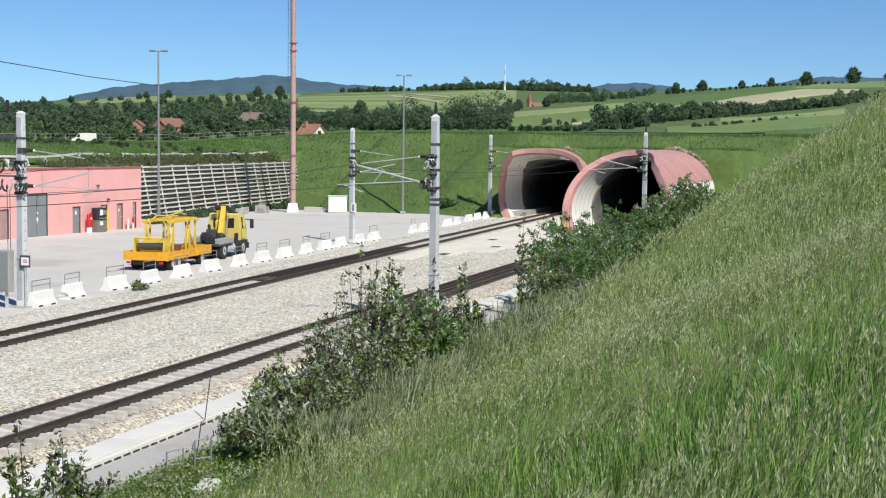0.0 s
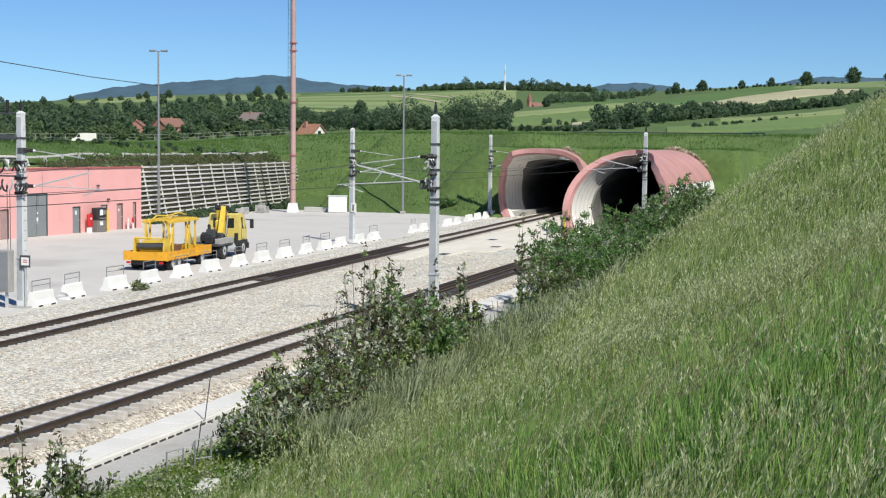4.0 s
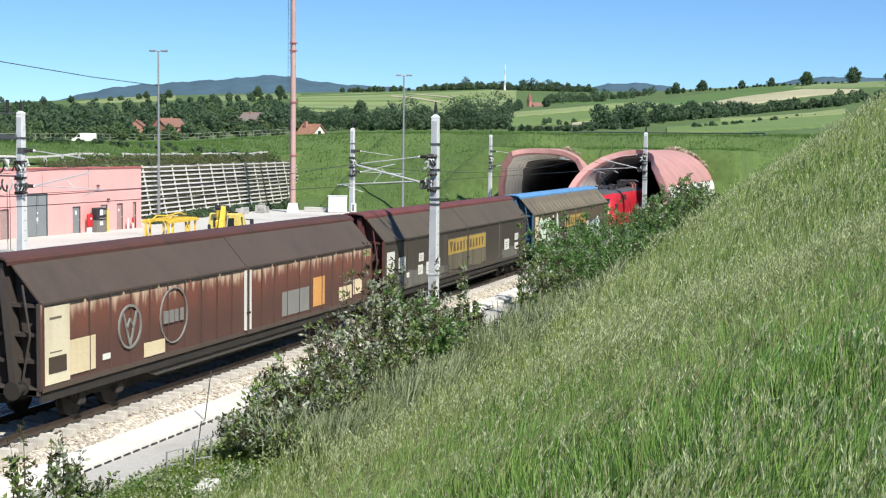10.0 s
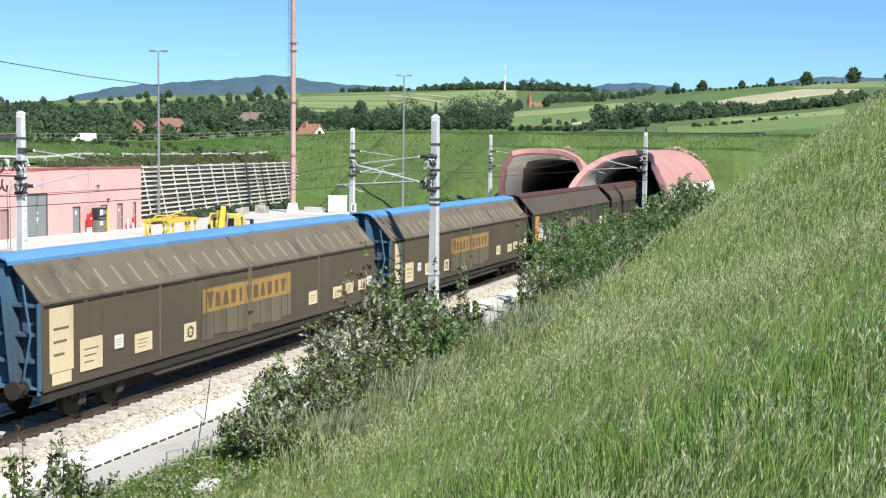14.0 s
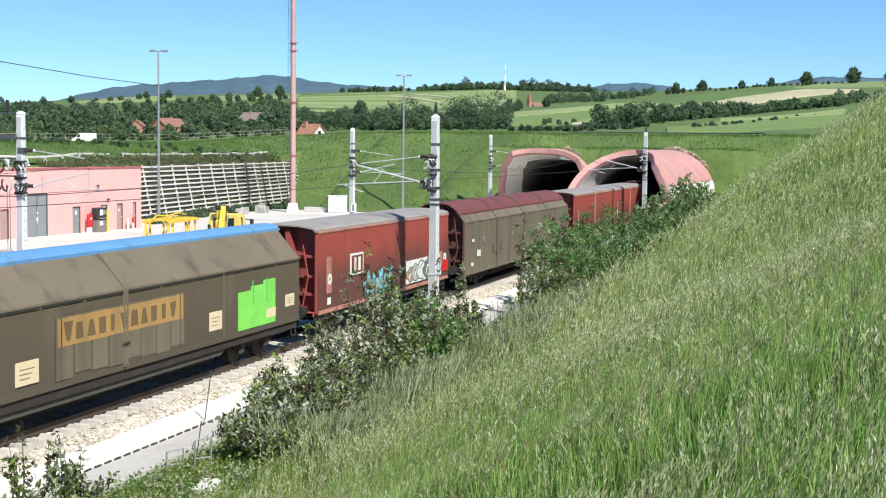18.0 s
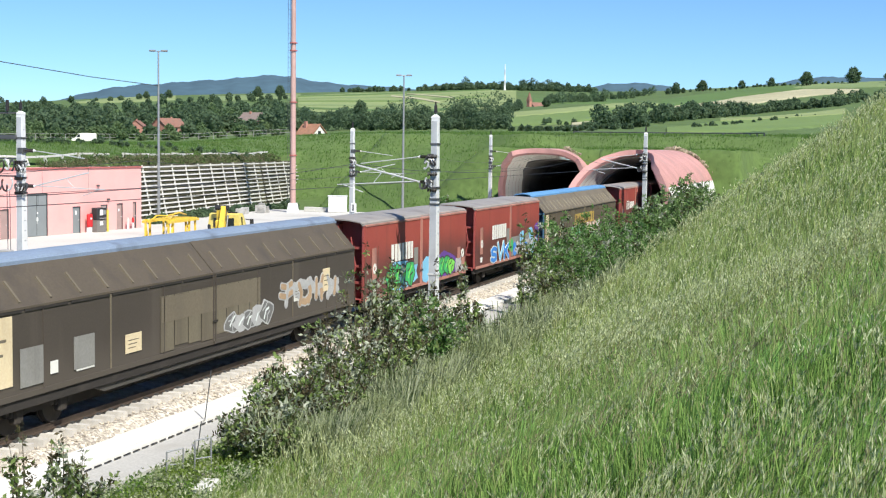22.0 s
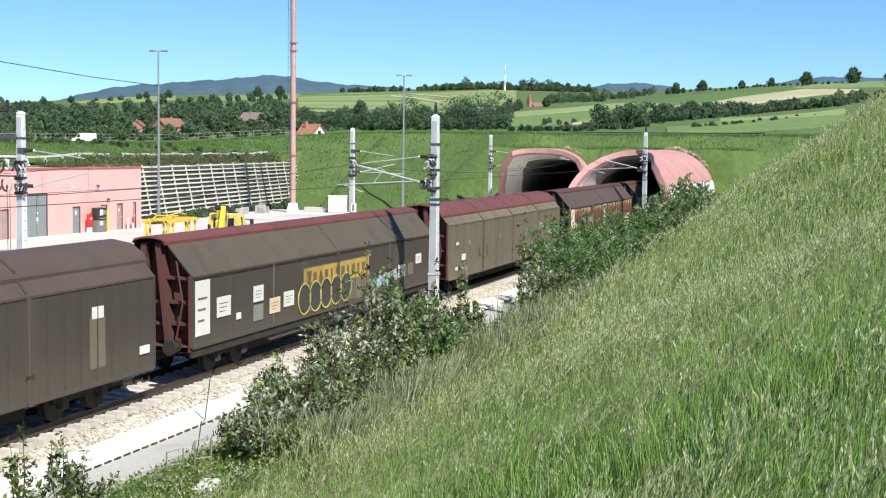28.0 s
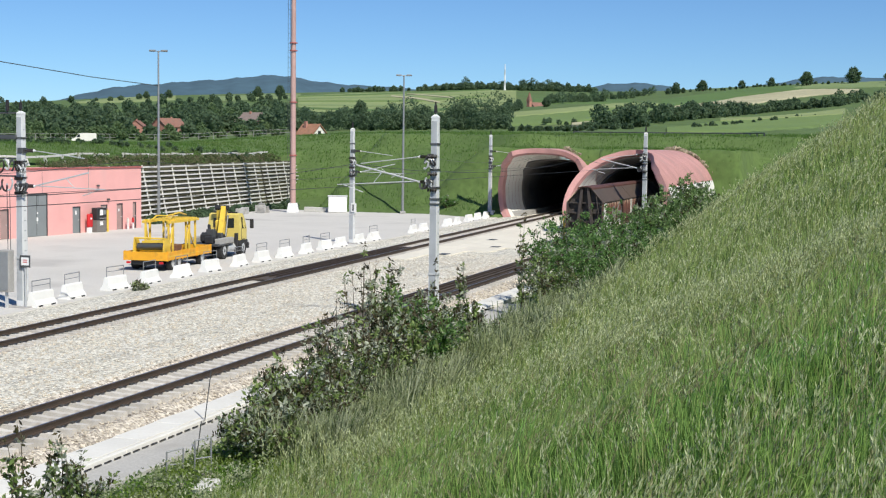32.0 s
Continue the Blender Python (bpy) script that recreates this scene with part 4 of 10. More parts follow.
# ---- crib wall behind the yard ----
def crib(x0, y0, x1, y1, h, cols, rows):
    L = math.hypot(x1 - x0, y1 - y0)
    t = thing("crib_wall", pose(x0, y0, -0.3, 0, 0, math.degrees(math.atan2(y1 - y0, x1 - x0))), "tall pale concrete crib retaining wall with dark soil between its bars", "retaining wall", "crib walls")
    lean = 0.2
    back = Geo().add([(0, 0.32, -0.2), (L, 0.32, -0.2), (L, 0.32 + h * lean, h - 0.1), (0, 0.32 + h * lean, h - 0.1), (0, 1.7, -0.2), (L, 1.7, -0.2), (L, 1.7 + h * lean, h - 0.1), (0, 1.7 + h * lean, h - 0.1)],
                     [(0, 1, 2, 3), (4, 7, 6, 5), (3, 2, 6, 7), (0, 4, 5, 1), (0, 3, 7, 4), (1, 5, 6, 2)])
    part("soil", back, M_CRIB_SOIL, t, "dark earth with weeds")
    for r in range(rows):
        z = h * (r + 0.15) / rows
        part("stretcher", Geo().box(0, L, -0.17 + z * lean, 0.06 + z * lean, z, z + 0.135, 0.012), M_CRIB, t)
    for c in range(cols):
        x = L * (c + 0.5) / cols
        part("upright", Geo().sweep([[(x - 0.06, z * lean - 0.11, z), (x + 0.06, z * lean - 0.11, z), (x + 0.06, z * lean + 0.0, z), (x - 0.06, z * lean + 0.0, z)] for z in (-0.1, h - 0.12)]), M_CRIB, t)
    return t


M_CRIB = paint("crib_concrete", (0.67, 0.655, 0.61), 0.9, 0.08, 0.5, 15, 0.2, dirt=(0.42, 0.4, 0.35), dirt_amount=0.2, dirt_scale=0.6)
M_CRIB_SOIL = paint("crib_soil", (0.16, 0.125, 0.092), 0.95, 0.35, 1.5, 14, 0.8, tint=(0.075, 0.075, 0.04))
crib(104.0, 43.0, 148.6, 49.1, 5.2, 12, 12)
crib(149.6, 49.2, 164.5, 51.4, 5.2, 4, 12)

# ---- pylon, lamp posts, cabinets ----
pyl = thing("radio_pylon", pose(134.4, 39.4, -0.3), "tall slender reddish steel radio pylon on a white footing", "pylon")
part("shaft", Geo().tube((0, 0, 0.9), (0, 0, 34), 0.31, 0.22, 20), M_PYLON, pyl, "rust-streaked reddish tube", True)
part("footing", Geo().sweep([[(sx * r, sy * r, z) for sx, sy in ((-1, -1), (1, -1), (1, 1), (-1, 1))] for r, z in ((0.5, 0), (0.47, 0.25), (0.36, 1.0))]), M_WHITE, pyl, "white tapered footing")
lad = part("ladder", Geo().box(-0.34, -0.31, 0.2, 0.23, 1, 33).box(-0.34, -0.31, 0.45, 0.48, 1, 33), M_STEEL_DARK, pyl, "narrow dark ladder")
for i in range(0, 60):
    part("rung", Geo().box(-0.335, -0.315, 0.23, 0.45, 1.3 + i * 0.5, 1.33 + i * 0.5), M_STEEL_DARK, lad)
for z in (6, 11.6, 17, 17.8, 23):
    part("flange", Geo().tube((0, 0, z), (0, 0, z + 0.1), 0.42, 0.42, 20), M_PINK_DARK, pyl)


def lamp_post(x, y, h, turn, label):
    t = thing("lamp_post", pose(x, y, -0.3, 0, 0, turn), label, "lamp post", "yard lamp posts")
    part("pole", Geo().tube((0, 0, 0), (0, 0, h), 0.15, 0.07, 12), M_LAMP_STEEL, t, "tapered grey steel pole", True)
    part("arm", Geo().tube((-0.5, 0, h), (0.5, 0, h), 0.04), M_LAMP_STEEL, t)
    for s in (-1, 1):
        part("lamp_head", Geo().box(s * 0.55 - 0.3, s * 0.55 + 0.3, -0.18, 0.18, h - 0.05, h + 0.12, 0.04), M_LAMP_STEEL, t, "flat grey lamp head")
    part("base", Geo().box(-0.3, 0.3, -0.3, 0.3, 0, 0.25, 0.03), M_CONC_GREY, t)


lamp_post(113.8, 43.85, 15.6, -70, "tall grey lamp post with two flat heads")
lamp_post(138.3, 28.4, 14.6, -70, "tall grey lamp post with two flat heads")

cab = thing("equipment_cabinet", pose(136.2, 35.0, -0.3, 0, 0, 20), "white two-door equipment cabinet at the foot of the bank", "cabinet")
part("body", Geo().box(-0.5, 0.5, -0.98, 0.98, 0.05, 1.75, 0.03), M_WHITE, cab, "white steel body")
for s in (-1, 1):
    d = part("door", Geo().box(-0.53, -0.5, s * 0.47 - 0.42, s * 0.47 + 0.42, 0.15, 1.65, 0.01), M_WHITE, cab)
    part("vent", Geo().box(-0.545, -0.53, s * 0.47 - 0.25, s * 0.47 + 0.25, 0.5, 1.3), M_WHITE, d, "white vent panel")
part("roof", Geo().box(-0.58, 0.58, -1.06, 1.06, 1.75, 1.82, 0.015), M_WHITE, cab)
part("plinth", Geo().box(-0.45, 0.45, -0.95, 0.95, 0, 0.05), M_CONC_GREY, cab)


M_BLOCK = paint("stored_concrete", (0.40, 0.39, 0.37), 0.9, 0.12, 1.0, 15, 0.2, dirt=(0.25, 0.24, 0.22), dirt_amount=0.35, dirt_scale=1.2, per_object=0.25)


def block_stack(x, y, n, long, label, seed):
    r = random.Random(seed)
    t = thing("concrete_blocks", pose(x, y, -0.3, 0, 0, 8), label, "concrete blocks", "stored concrete parts")
    for i in range(n):
        w, h, d = 0.3 + 0.15 * r.random(), 0.3 + 0.55 * r.random(), 0.3 * r.random()
        part("block", Geo().box(i * 0.72, i * 0.72 + w, d, d + long * (0.6 + 0.4 * r.random()), 0.0, h, 0.04), M_BLOCK, t)
        if r.random() < 0.5:
            part("block", Geo().box(i * 0.72 + 0.04, i * 0.72 + w + 0.1, d + 0.1, d + long * 0.6, h + 0.004, h + 0.22, 0.03), M_BLOCK, t)


block_stack(127.2, 41.6, 4, 1.0, "row of stored grey concrete blocks near the crib wall", 3)
block_stack(130.9, 41.0, 3, 1.2, "short row of stored concrete blocks near the pylon", 4)
block_stack(123.6, 42.4, 3, 0.8, "low pile of stored concrete kerbs by the crib wall", 5)
for x, y in ((136.9, 38.6), (136.6, 37.2)):
    bn = thing("kerb_block", pose(x, y, -0.3, 0, 0, 80), "low pale concrete kerb block at the yard end", "kerb block", "kerb blocks")
    part("block", Geo().box(-0.9, 0.5, -0.25, 0.25, 0, 0.5, 0.04), M_CONC_LIGHT, bn)

# ---- barriers ----
def barrier_thing(m, hoop):
    t = thing("concrete_barrier", m, "white concrete barrier with a steel hoop rail" if hoop else "white concrete barrier block", "barrier", "yard barriers")
    prof = [(-0.3, 0), (0.3, 0), (0.3, 0.08), (0.15, 0.28), (0.11, 0.62), (0.07, 0.66), (-0.07, 0.66), (-0.11, 0.62), (-0.15, 0.28), (-0.3, 0.08)]
    g = Geo().sweep([[(x, y, z) for y, z in prof] for x in (-0.84, 0.84)])
    g.v = [(x * (1.0 - 0.09 * z), y, z) for x, y, z in g.v]
    part("block", g, M_BARRIER, t, "chipped white concrete block")
    for s in (-1, 1):
        part("recess", Geo().box(s * 0.5 - 0.17, s * 0.5 + 0.17, -0.303, -0.2, 0.0, 0.07), M_BLACK, t, "dark lifting slot")
    if hoop:
        part("hoop", Geo().path([(-0.72, 0, 0.62), (-0.72, 0, 1.12), (0.72, 0, 1.12), (0.72, 0, 0.62)], 0.022), M_LAMP_STEEL, t, "grey steel hoop rail")
        part("mid_rail", Geo().tube((-0.72, 0, 0.9), (0.72, 0, 0.9), 0.015), M_LAMP_STEEL, t)
    return t


BAR = [(51.7, 14.85, 1), (54.9, 15.35, 1), (58.9, 15.5, 1), (62.3, 15.55, 1), (65.9, 15.65, 1), (69.5, 15.8, 1), (73.4, 15.9, 1), (76.6, 15.95, 1), (80.1, 16.0, 1), (83.9, 16.15, 1), (87.4, 16.25, 1), (90.6, 16.4, 0), (94.6, 16.5, 0), (97.4, 16.45, 1), (107.9, 16.85, 1), (110.6, 16.85, 0), (118.6, 17.2, 0), (121.9, 17.3, 0), (127.2, 17.75, 0), (130.9, 17.95, 0), (134.0, 18.0, 0), (136.8, 17.9, 0)]
first = {}
for i, (x, y, hoop) in enumerate(BAR):
    m = pose(x, y, -0.3, 0, 0, 2.0 + 5 * math.sin(i * 2.3))
    if hoop in first:
        copy_thing(first[hoop], m)
    else:
        first[hoop] = barrier_thing(m, hoop)

# ---- works truck and flatbed trailer ----
M_CREAM_CAB = paint("cab_pale_yellow", (0.72, 0.58, 0.16), 0.45, 0.06, 1.5, 30, 0.03, dirt=(0.4, 0.32, 0.12), dirt_amount=0.15, dirt_scale=2)
M_END_CRATE = paint("crate_brown", (0.2, 0.09, 0.05), 0.85, 0.15, 3, 30, 0.2)
TRK = pose(67.9, 19.0, -0.3, 0, 0, 5.4)
tr = thing("flatbed_trailer", TRK, "orange flatbed works trailer loaded with a yellow lifting frame", "trailer")
part("chassis", Geo().box(0.1, 6.4, -0.8, 0.8, 0.35, 0.6, 0.02), M_BLACK, tr, "dark steel chassis")
part("bed", Geo().box(0, 6.5, -1.25, 1.25, 0.6, 0.68), M_STEEL_DARK, tr)
for (a, b, c, d) in ((0, 6.5, -1.3, -1.25), (0, 6.5, 1.25, 1.3), (-0.05, 0.0, -1.3, 1.3), (6.5, 6.55, -1.3, 1.3)):
    sbd = part("side_board", Geo().box(a, b, c, d, 0.6, 1.08, 0.012), M_ORANGE, tr, "orange drop-side board")
    if b - a > 3:
        for k in range(4):
            x = 0.05 + k * 2.13
            part("stake", Geo().box(x, x + 0.1, min(c, d) - 0.02, max(c, d) + 0.02, 0.58, 1.12), M_ORANGE, sbd)
        part("groove", Geo().box(a + 0.1, b - 0.1, c - 0.006, c, 0.8, 0.84), M_YELLOW, sbd)
part("tail_light", Geo().box(-0.07, -0.05, -1.1, -0.85, 0.42, 0.54), M_RED, tr)
part("tail_light", Geo().box(-0.07, -0.05, 0.85, 1.1, 0.42, 0.54), M_RED, tr)
wheel = lambda r, w: Geo().tube((0, -w / 2, 0), (0, w / 2, 0), r, r, 20)
for x in (1.1, 2.0, 5.4):
    for s in (-1, 1):
        w = part("wheel", wheel(0.4, 0.26), M_RUBBER, tr, at=pose(x, s * 1.05, 0.4))
        part("rim", Geo().tube((0, s * 0.135, 0), (0, s * 0.1, 0), 0.22, 0.18, 14), M_GALV, w)
# the frame carried on the bed
for x in (1.6, 2.2, 4.1, 4.6, 5.5):
    for y in (-0.7, 0.7):
        part("frame_post", Geo().box(x - 0.05, x + 0.05, y - 0.05, y + 0.05, 0.68, 2.75), M_YELLOW, tr)
for k in range(8):
    part("deck_slat", Geo().box(1.65 + 0.52 * k, 1.77 + 0.52 * k, -0.85, 0.85, 2.74, 2.80), M_YELLOW, tr)
for s in (-1, 1):
    part("frame_beam", Geo().box(1.5, 5.7, s * 0.8 - 0.07, s * 0.8 + 0.07, 2.6, 2.74), M_YELLOW, tr)
for a, b in (((1.6, -0.7, 0.8), (2.2, -0.7, 2.6)), ((4.1, -0.7, 2.6), (5.5, -0.7, 0.9)), ((4.1, -0.7, 0.9), (4.6, -0.7, 2.6)), ((1.6, 0.7, 2.6), (2.2, 0.7, 0.8)), ((4.6, 0.7, 0.8), (5.5, 0.7, 2.6)), ((1.6, -0.8, 2.86), (5.6, 0.6, 3.0))):
    part("frame_brace", Geo().tube(a, b, 0.045), M_YELLOW, tr)
part("frame_hook", Geo().path([(1.4, 0.2, 2.8), (2.0, 0.2, 3.02), (3.0, 0.0, 2.95), (4.6, -0.1, 3.08), (5.8, 0, 2.9)], 0.05), M_YELLOW, tr)
part("winch_bed", Geo().box(0.35, 1.55, -0.95, 0.95, 0.7, 0.92, 0.04), M_YELLOW, tr, "yellow winch bed")
for y in (-0.9, 0.9):
    part("winch_cheek", Geo().plate([(0.4, y, 0.9), (1.5, y, 0.9), (1.15, y, 1.75), (0.6, y, 1.85)], (0, 0.06, 0), 1.0), M_YELLOW, tr)
part("winch_hood", Geo().prism([(-0.8, 0.93), (0.8, 0.93), (0.62, 1.62), (-0.62, 1.7)], 0.95, 1.45), M_YELLOW, tr, "bulky yellow winch hood")
part("winch_drum", Geo().tube((0.85, -0.82, 1.35), (0.85, 0.82, 1.3), 0.2, 0.2, 16), M_STEEL_DARK, tr, "dark cable drum")
for xb, zb in ((0.6, 1.8), (1.45, 1.0)):
    part("winch_bar", Geo().tube((xb, -0.9, zb), (xb, 0.9, zb), 0.05), M_YELLOW, tr)
part("crate", Geo().box(3.2, 4.0, -0.5, 0.5, 0.68, 1.25, 0.02), M_END_CRATE, tr, "rust-brown wooden crate")
part("tool_panel", Geo().box(3.0, 3.06, -0.4, 0.1, 1.5, 2.3, 0.01), M_WHITE, tr, "white notice board")
part("drawbar", Geo().tube((6.4, 0, 0.5), (8.0, 0, 0.55), 0.08), M_BLACK, tr)

tk = thing("crane_truck", TRK @ pose(8.0, 0, 0), "yellow and black crane truck with a folded loading crane", "truck")
part("chassis", Geo().box(0, 5.2, -0.45, 0.45, 0.6, 0.85, 0.02), M_BLACK, tk)
part("deck", Geo().box(0, 2.6, -1.15, 1.15, 0.85, 1.0, 0.02), M_STEEL_DARK, tk)
for s in (-1, 1):
    part("toolbox", Geo().box(0.3, 2.7, s * 1.0 - 0.18, s * 1.0 + 0.18, 0.95, 1.30, 0.03), M_CONC_GREY, tk, "grey tool box along the deck")
cabp = part("driver_cab", Geo().sweep([[(x, y * w, z) for y, z in ((-1.1, 1.0), (1.1, 1.0), (1.1, 1.75), (0.98, top), (-0.98, top), (-1.1, 1.75))] for x, w, top in ((3.95, 1.0, 2.62), (4.25, 1.0, 2.72), (4.75, 1.0, 2.68), (5.15, 0.97, 2.4), (5.35, 0.94, 1.9))]), M_CREAM_CAB, tk, "pale yellow driver cab")
for s in (-1, 1):
    part("side_window", Geo().add([(4.3, s * 1.115, 1.75), (5.05, s * 1.09, 1.7), (4.9, s * 1.0, 2.35), (4.35, s * 1.03, 2.5), (4.3, s * 1.05, 1.75), (5.05, s * 1.03, 1.7), (4.9, s * 0.95, 2.35), (4.35, s * 0.96, 2.5)], [(0, 1, 2, 3), (4, 7, 6, 5), (0, 4, 5, 1), (2, 6, 7, 3), (1, 5, 6, 2), (0, 3, 7, 4)]), M_GLASS, cabp)
    part("mirror", Geo().box(5.3, 5.42, s * 1.38 - 0.12, s * 1.38 + 0.12, 1.7, 2.3, 0.03).tube((5.1, s * 1.05, 2.3), (5.35, s * 1.36, 2.25), 0.025), M_BLACK, cabp)
    part("door_line", Geo().box(4.22, 4.25, s * 1.1 - 0.012, s * 1.1 + 0.012, 1.05, 1.75), M_BLACK, cabp)
    part("mudguard", Geo().path([(4.0, s * 0.98, 0.75), (4.15, s * 0.98, 1.05), (4.85, s * 0.98, 1.05), (5.05, s * 0.98, 0.75)], 0.13, 6), M_BLACK, tk)
    part("step", Geo().box(3.9, 4.3, s * 1.0 - 0.15, s * 1.0 + 0.15, 0.35, 0.45), M_BLACK, tk)
part("cab_base", Geo().box(3.85, 5.4, -1.1, 1.1, 0.7, 1.0, 0.05), M_BLACK, tk, "black lower cab")
part("windscreen", Geo().add([(5.18, -0.9, 2.38), (5.18, 0.9, 2.38), (5.38, 0.92, 1.85), (5.38, -0.92, 1.85), (5.10, -0.9, 2.36), (5.10, 0.9, 2.36), (5.30, 0.92, 1.83), (5.30, -0.92, 1.83)], [(0, 1, 2, 3), (4, 7, 6, 5), (0, 4, 5, 1), (2, 6, 7, 3), (1, 5, 6, 2), (0, 3, 7, 4)]), M_GLASS, cabp)
part("rear_window", Geo().box(3.92, 3.96, -0.7, 0.7, 1.8, 2.4), M_GLASS, cabp)
part("bumper", Geo().box(5.3, 5.55, -1.15, 1.15, 0.4, 0.8, 0.04), M_BLACK, tk)
part("beacon", Geo().tube((4.4, 0.4, 2.72), (4.4, 0.4, 2.92), 0.09), M_ORANGE, tk, "orange beacon")
part("roof_bar", Geo().box(4.2, 4.32, -0.8, 0.8, 2.72, 2.8), M_BLACK, tk)
for x in (1.2, 4.5):
    for s in (-1, 1):
        w = part("wheel", wheel(0.52, 0.34), M_RUBBER, tk, at=pose(x, s * 0.95, 0.52))
        part("rim", Geo().tube((0, s * 0.175, 0), (0, s * 0.13, 0), 0.28, 0.22, 14), M_GALV, w)
        part("hub", Geo().tube((0, s * 0.2, 0), (0, s * 0.15, 0), 0.1, 0.1, 10), M_STEEL_DARK, w)
part("fuel_tank", Geo().tube((2.0, -0.85, 0.62), (3.4, -0.85, 0.62), 0.27, 0.27, 14), M_GALV, tk, "round metal tank")
part("under_box", Geo().box(2.1, 3.3, 0.65, 1.1, 0.35, 0.8, 0.03), M_STEEL_DARK, tk)
part("crane_base", Geo().box(2.85, 3.65, -0.9, 0.9, 0.9, 1.2, 0.05), M_BLACK, tk, "black crane base")
part("crane_column", Geo().box(3.1, 3.55, -0.28, 0.28, 1.2, 2.3, 0.06), M_YELLOW, tk, "yellow crane column")
part("crane_boom", Geo().add([(2.35, -0.55, 1.5), (2.85, -0.55, 1.45), (3.75, -0.35, 3.0), (3.35, -0.35, 3.2), (2.35, -0.2, 1.5), (2.85, -0.2, 1.45), (3.75, -0.05, 3.0), (3.35, -0.05, 3.2)], [(0, 1, 2, 3), (4, 7, 6, 5), (0, 4, 5, 1), (2, 6, 7, 3), (1, 5, 6, 2), (0, 3, 7, 4)]), M_YELLOW, tk, "thick folded yellow boom")
part("crane_arm", Geo().add([(3.45, 0.05, 3.1), (3.8, 0.05, 3.05), (3.95, 0.15, 1.6), (3.7, 0.15, 1.6), (3.45, 0.3, 3.1), (3.8, 0.3, 3.05), (3.95, 0.38, 1.6), (3.7, 0.38, 1.6)], [(0, 1, 2, 3), (4, 7, 6, 5), (0, 4, 5, 1), (2, 6, 7, 3), (1, 5, 6, 2), (0, 3, 7, 4)]), M_YELLOW, tk)
part("crane_knuckle", Geo().tube((3.55, -0.45, 3.08), (3.55, 0.4, 3.08), 0.16, 0.16, 12), M_BLACK, tk)
part("crane_ram", Geo().tube((2.7, -0.6, 1.3), (3.35, -0.5, 2.6), 0.07).tube((3.2, 0.0, 2.3), (3.6, 0.0, 2.9), 0.05), M_STEEL_DARK, tk)
part("hose", Geo().path([(3.1, -0.3, 1.4), (3.0, -0.45, 2.2), (3.3, -0.45, 2.9), (3.6, -0.2, 3.25), (3.8, 0.1, 2.9)], 0.025, 5), M_BLACK, tk, "black hydraulic hose")
for ya in (-1.2, 1.0):
    part("crane_leg", Geo().box(3.15, 3.4, ya, ya + 0.2, 0.3, 1.5, 0.03), M_BLACK, tk, "folded support leg")
for k in range(5):
    part("deck_gear", Geo().box(0.15 + 0.5 * k, 0.5 + 0.5 * k, -0.75 + 0.1 * (k % 3), -0.2 + 0.1 * (k % 2), 1.0, 1.45 + 0.14 * ((k * 3) % 4), 0.05), (M_BLACK, M_STEEL_DARK)[k % 2], tk)
part("grab", Geo().box(0.6, 1.5, -0.6, 0.3, 1.0, 1.65, 0.15).tube((1.0, -0.2, 1.5), (2.2, 0.3, 2.0), 0.1), M_BLACK, tk, "black folded grab on the deck")

# ---- railing above the crib wall, and fence on the bank ----
def fence(points, h, step, label, mat, rails, nm="fence", r=0.03):
    t = thing(nm, None, label, "fence")
    n = 0
    for (xa, ya), (xb, yb) in zip(points, points[1:]):
        L = math.hypot(xb - xa, yb - ya)
        k = max(1, int(L / step))
        for i in range(k + (1 if (xb, yb) == points[-1] else 0)):
            q = i / k
            x, y = xa + (xb - xa) * q, ya + (yb - ya) * q
            z = float(terrain(x, y))
            part("post", Geo().tube((x, y, z - 0.1), (x, y, z + h), r, r, 6), mat, t)
        for f in rails:
            pts = []
            for i in range(k + 1):
                q = i / k
                x, y = xa + (xb - xa) * q, ya + (yb - ya) * q
                pts.append((x, y, float(terrain(x, y)) + h * f))
            part("rail", Geo().path(pts, r * 0.8, 5), mat, t)
    return t


fence([(258 * math.cos(CAM_YAW - math.atan(u * 0.32218)), CAM_EYE[1] + 258 * math.sin(CAM_YAW - math.atan(u * 0.32218))) for u in (-1.1, -0.92, -0.72, -0.52, -0.34)], 1.15, 2.3, "long grey steel fence along the top of the bank", M_CONC_GREY, (0.98, 0.45), "fence", 0.04)
fence([(170.2, 16.9), (170.4, 9.9), (170.5, 3.3), (170.7, -4.0), (164.0, -7.0)], 0.55, 2.2, "dark steel fence on the bank above the tunnels", M_STEEL_DARK, (0.9,), "fence", 0.09)
tb = thing("crib_top_beam", None, "broken pale concrete beams overgrown along the top of the crib wall", "retaining wall")
r_top = random.Random(12)
line_top = [(92, 46.9), (100, 46.9), (112, 48.0), (128, 50.2), (146, 52.7), (160, 54.2)]
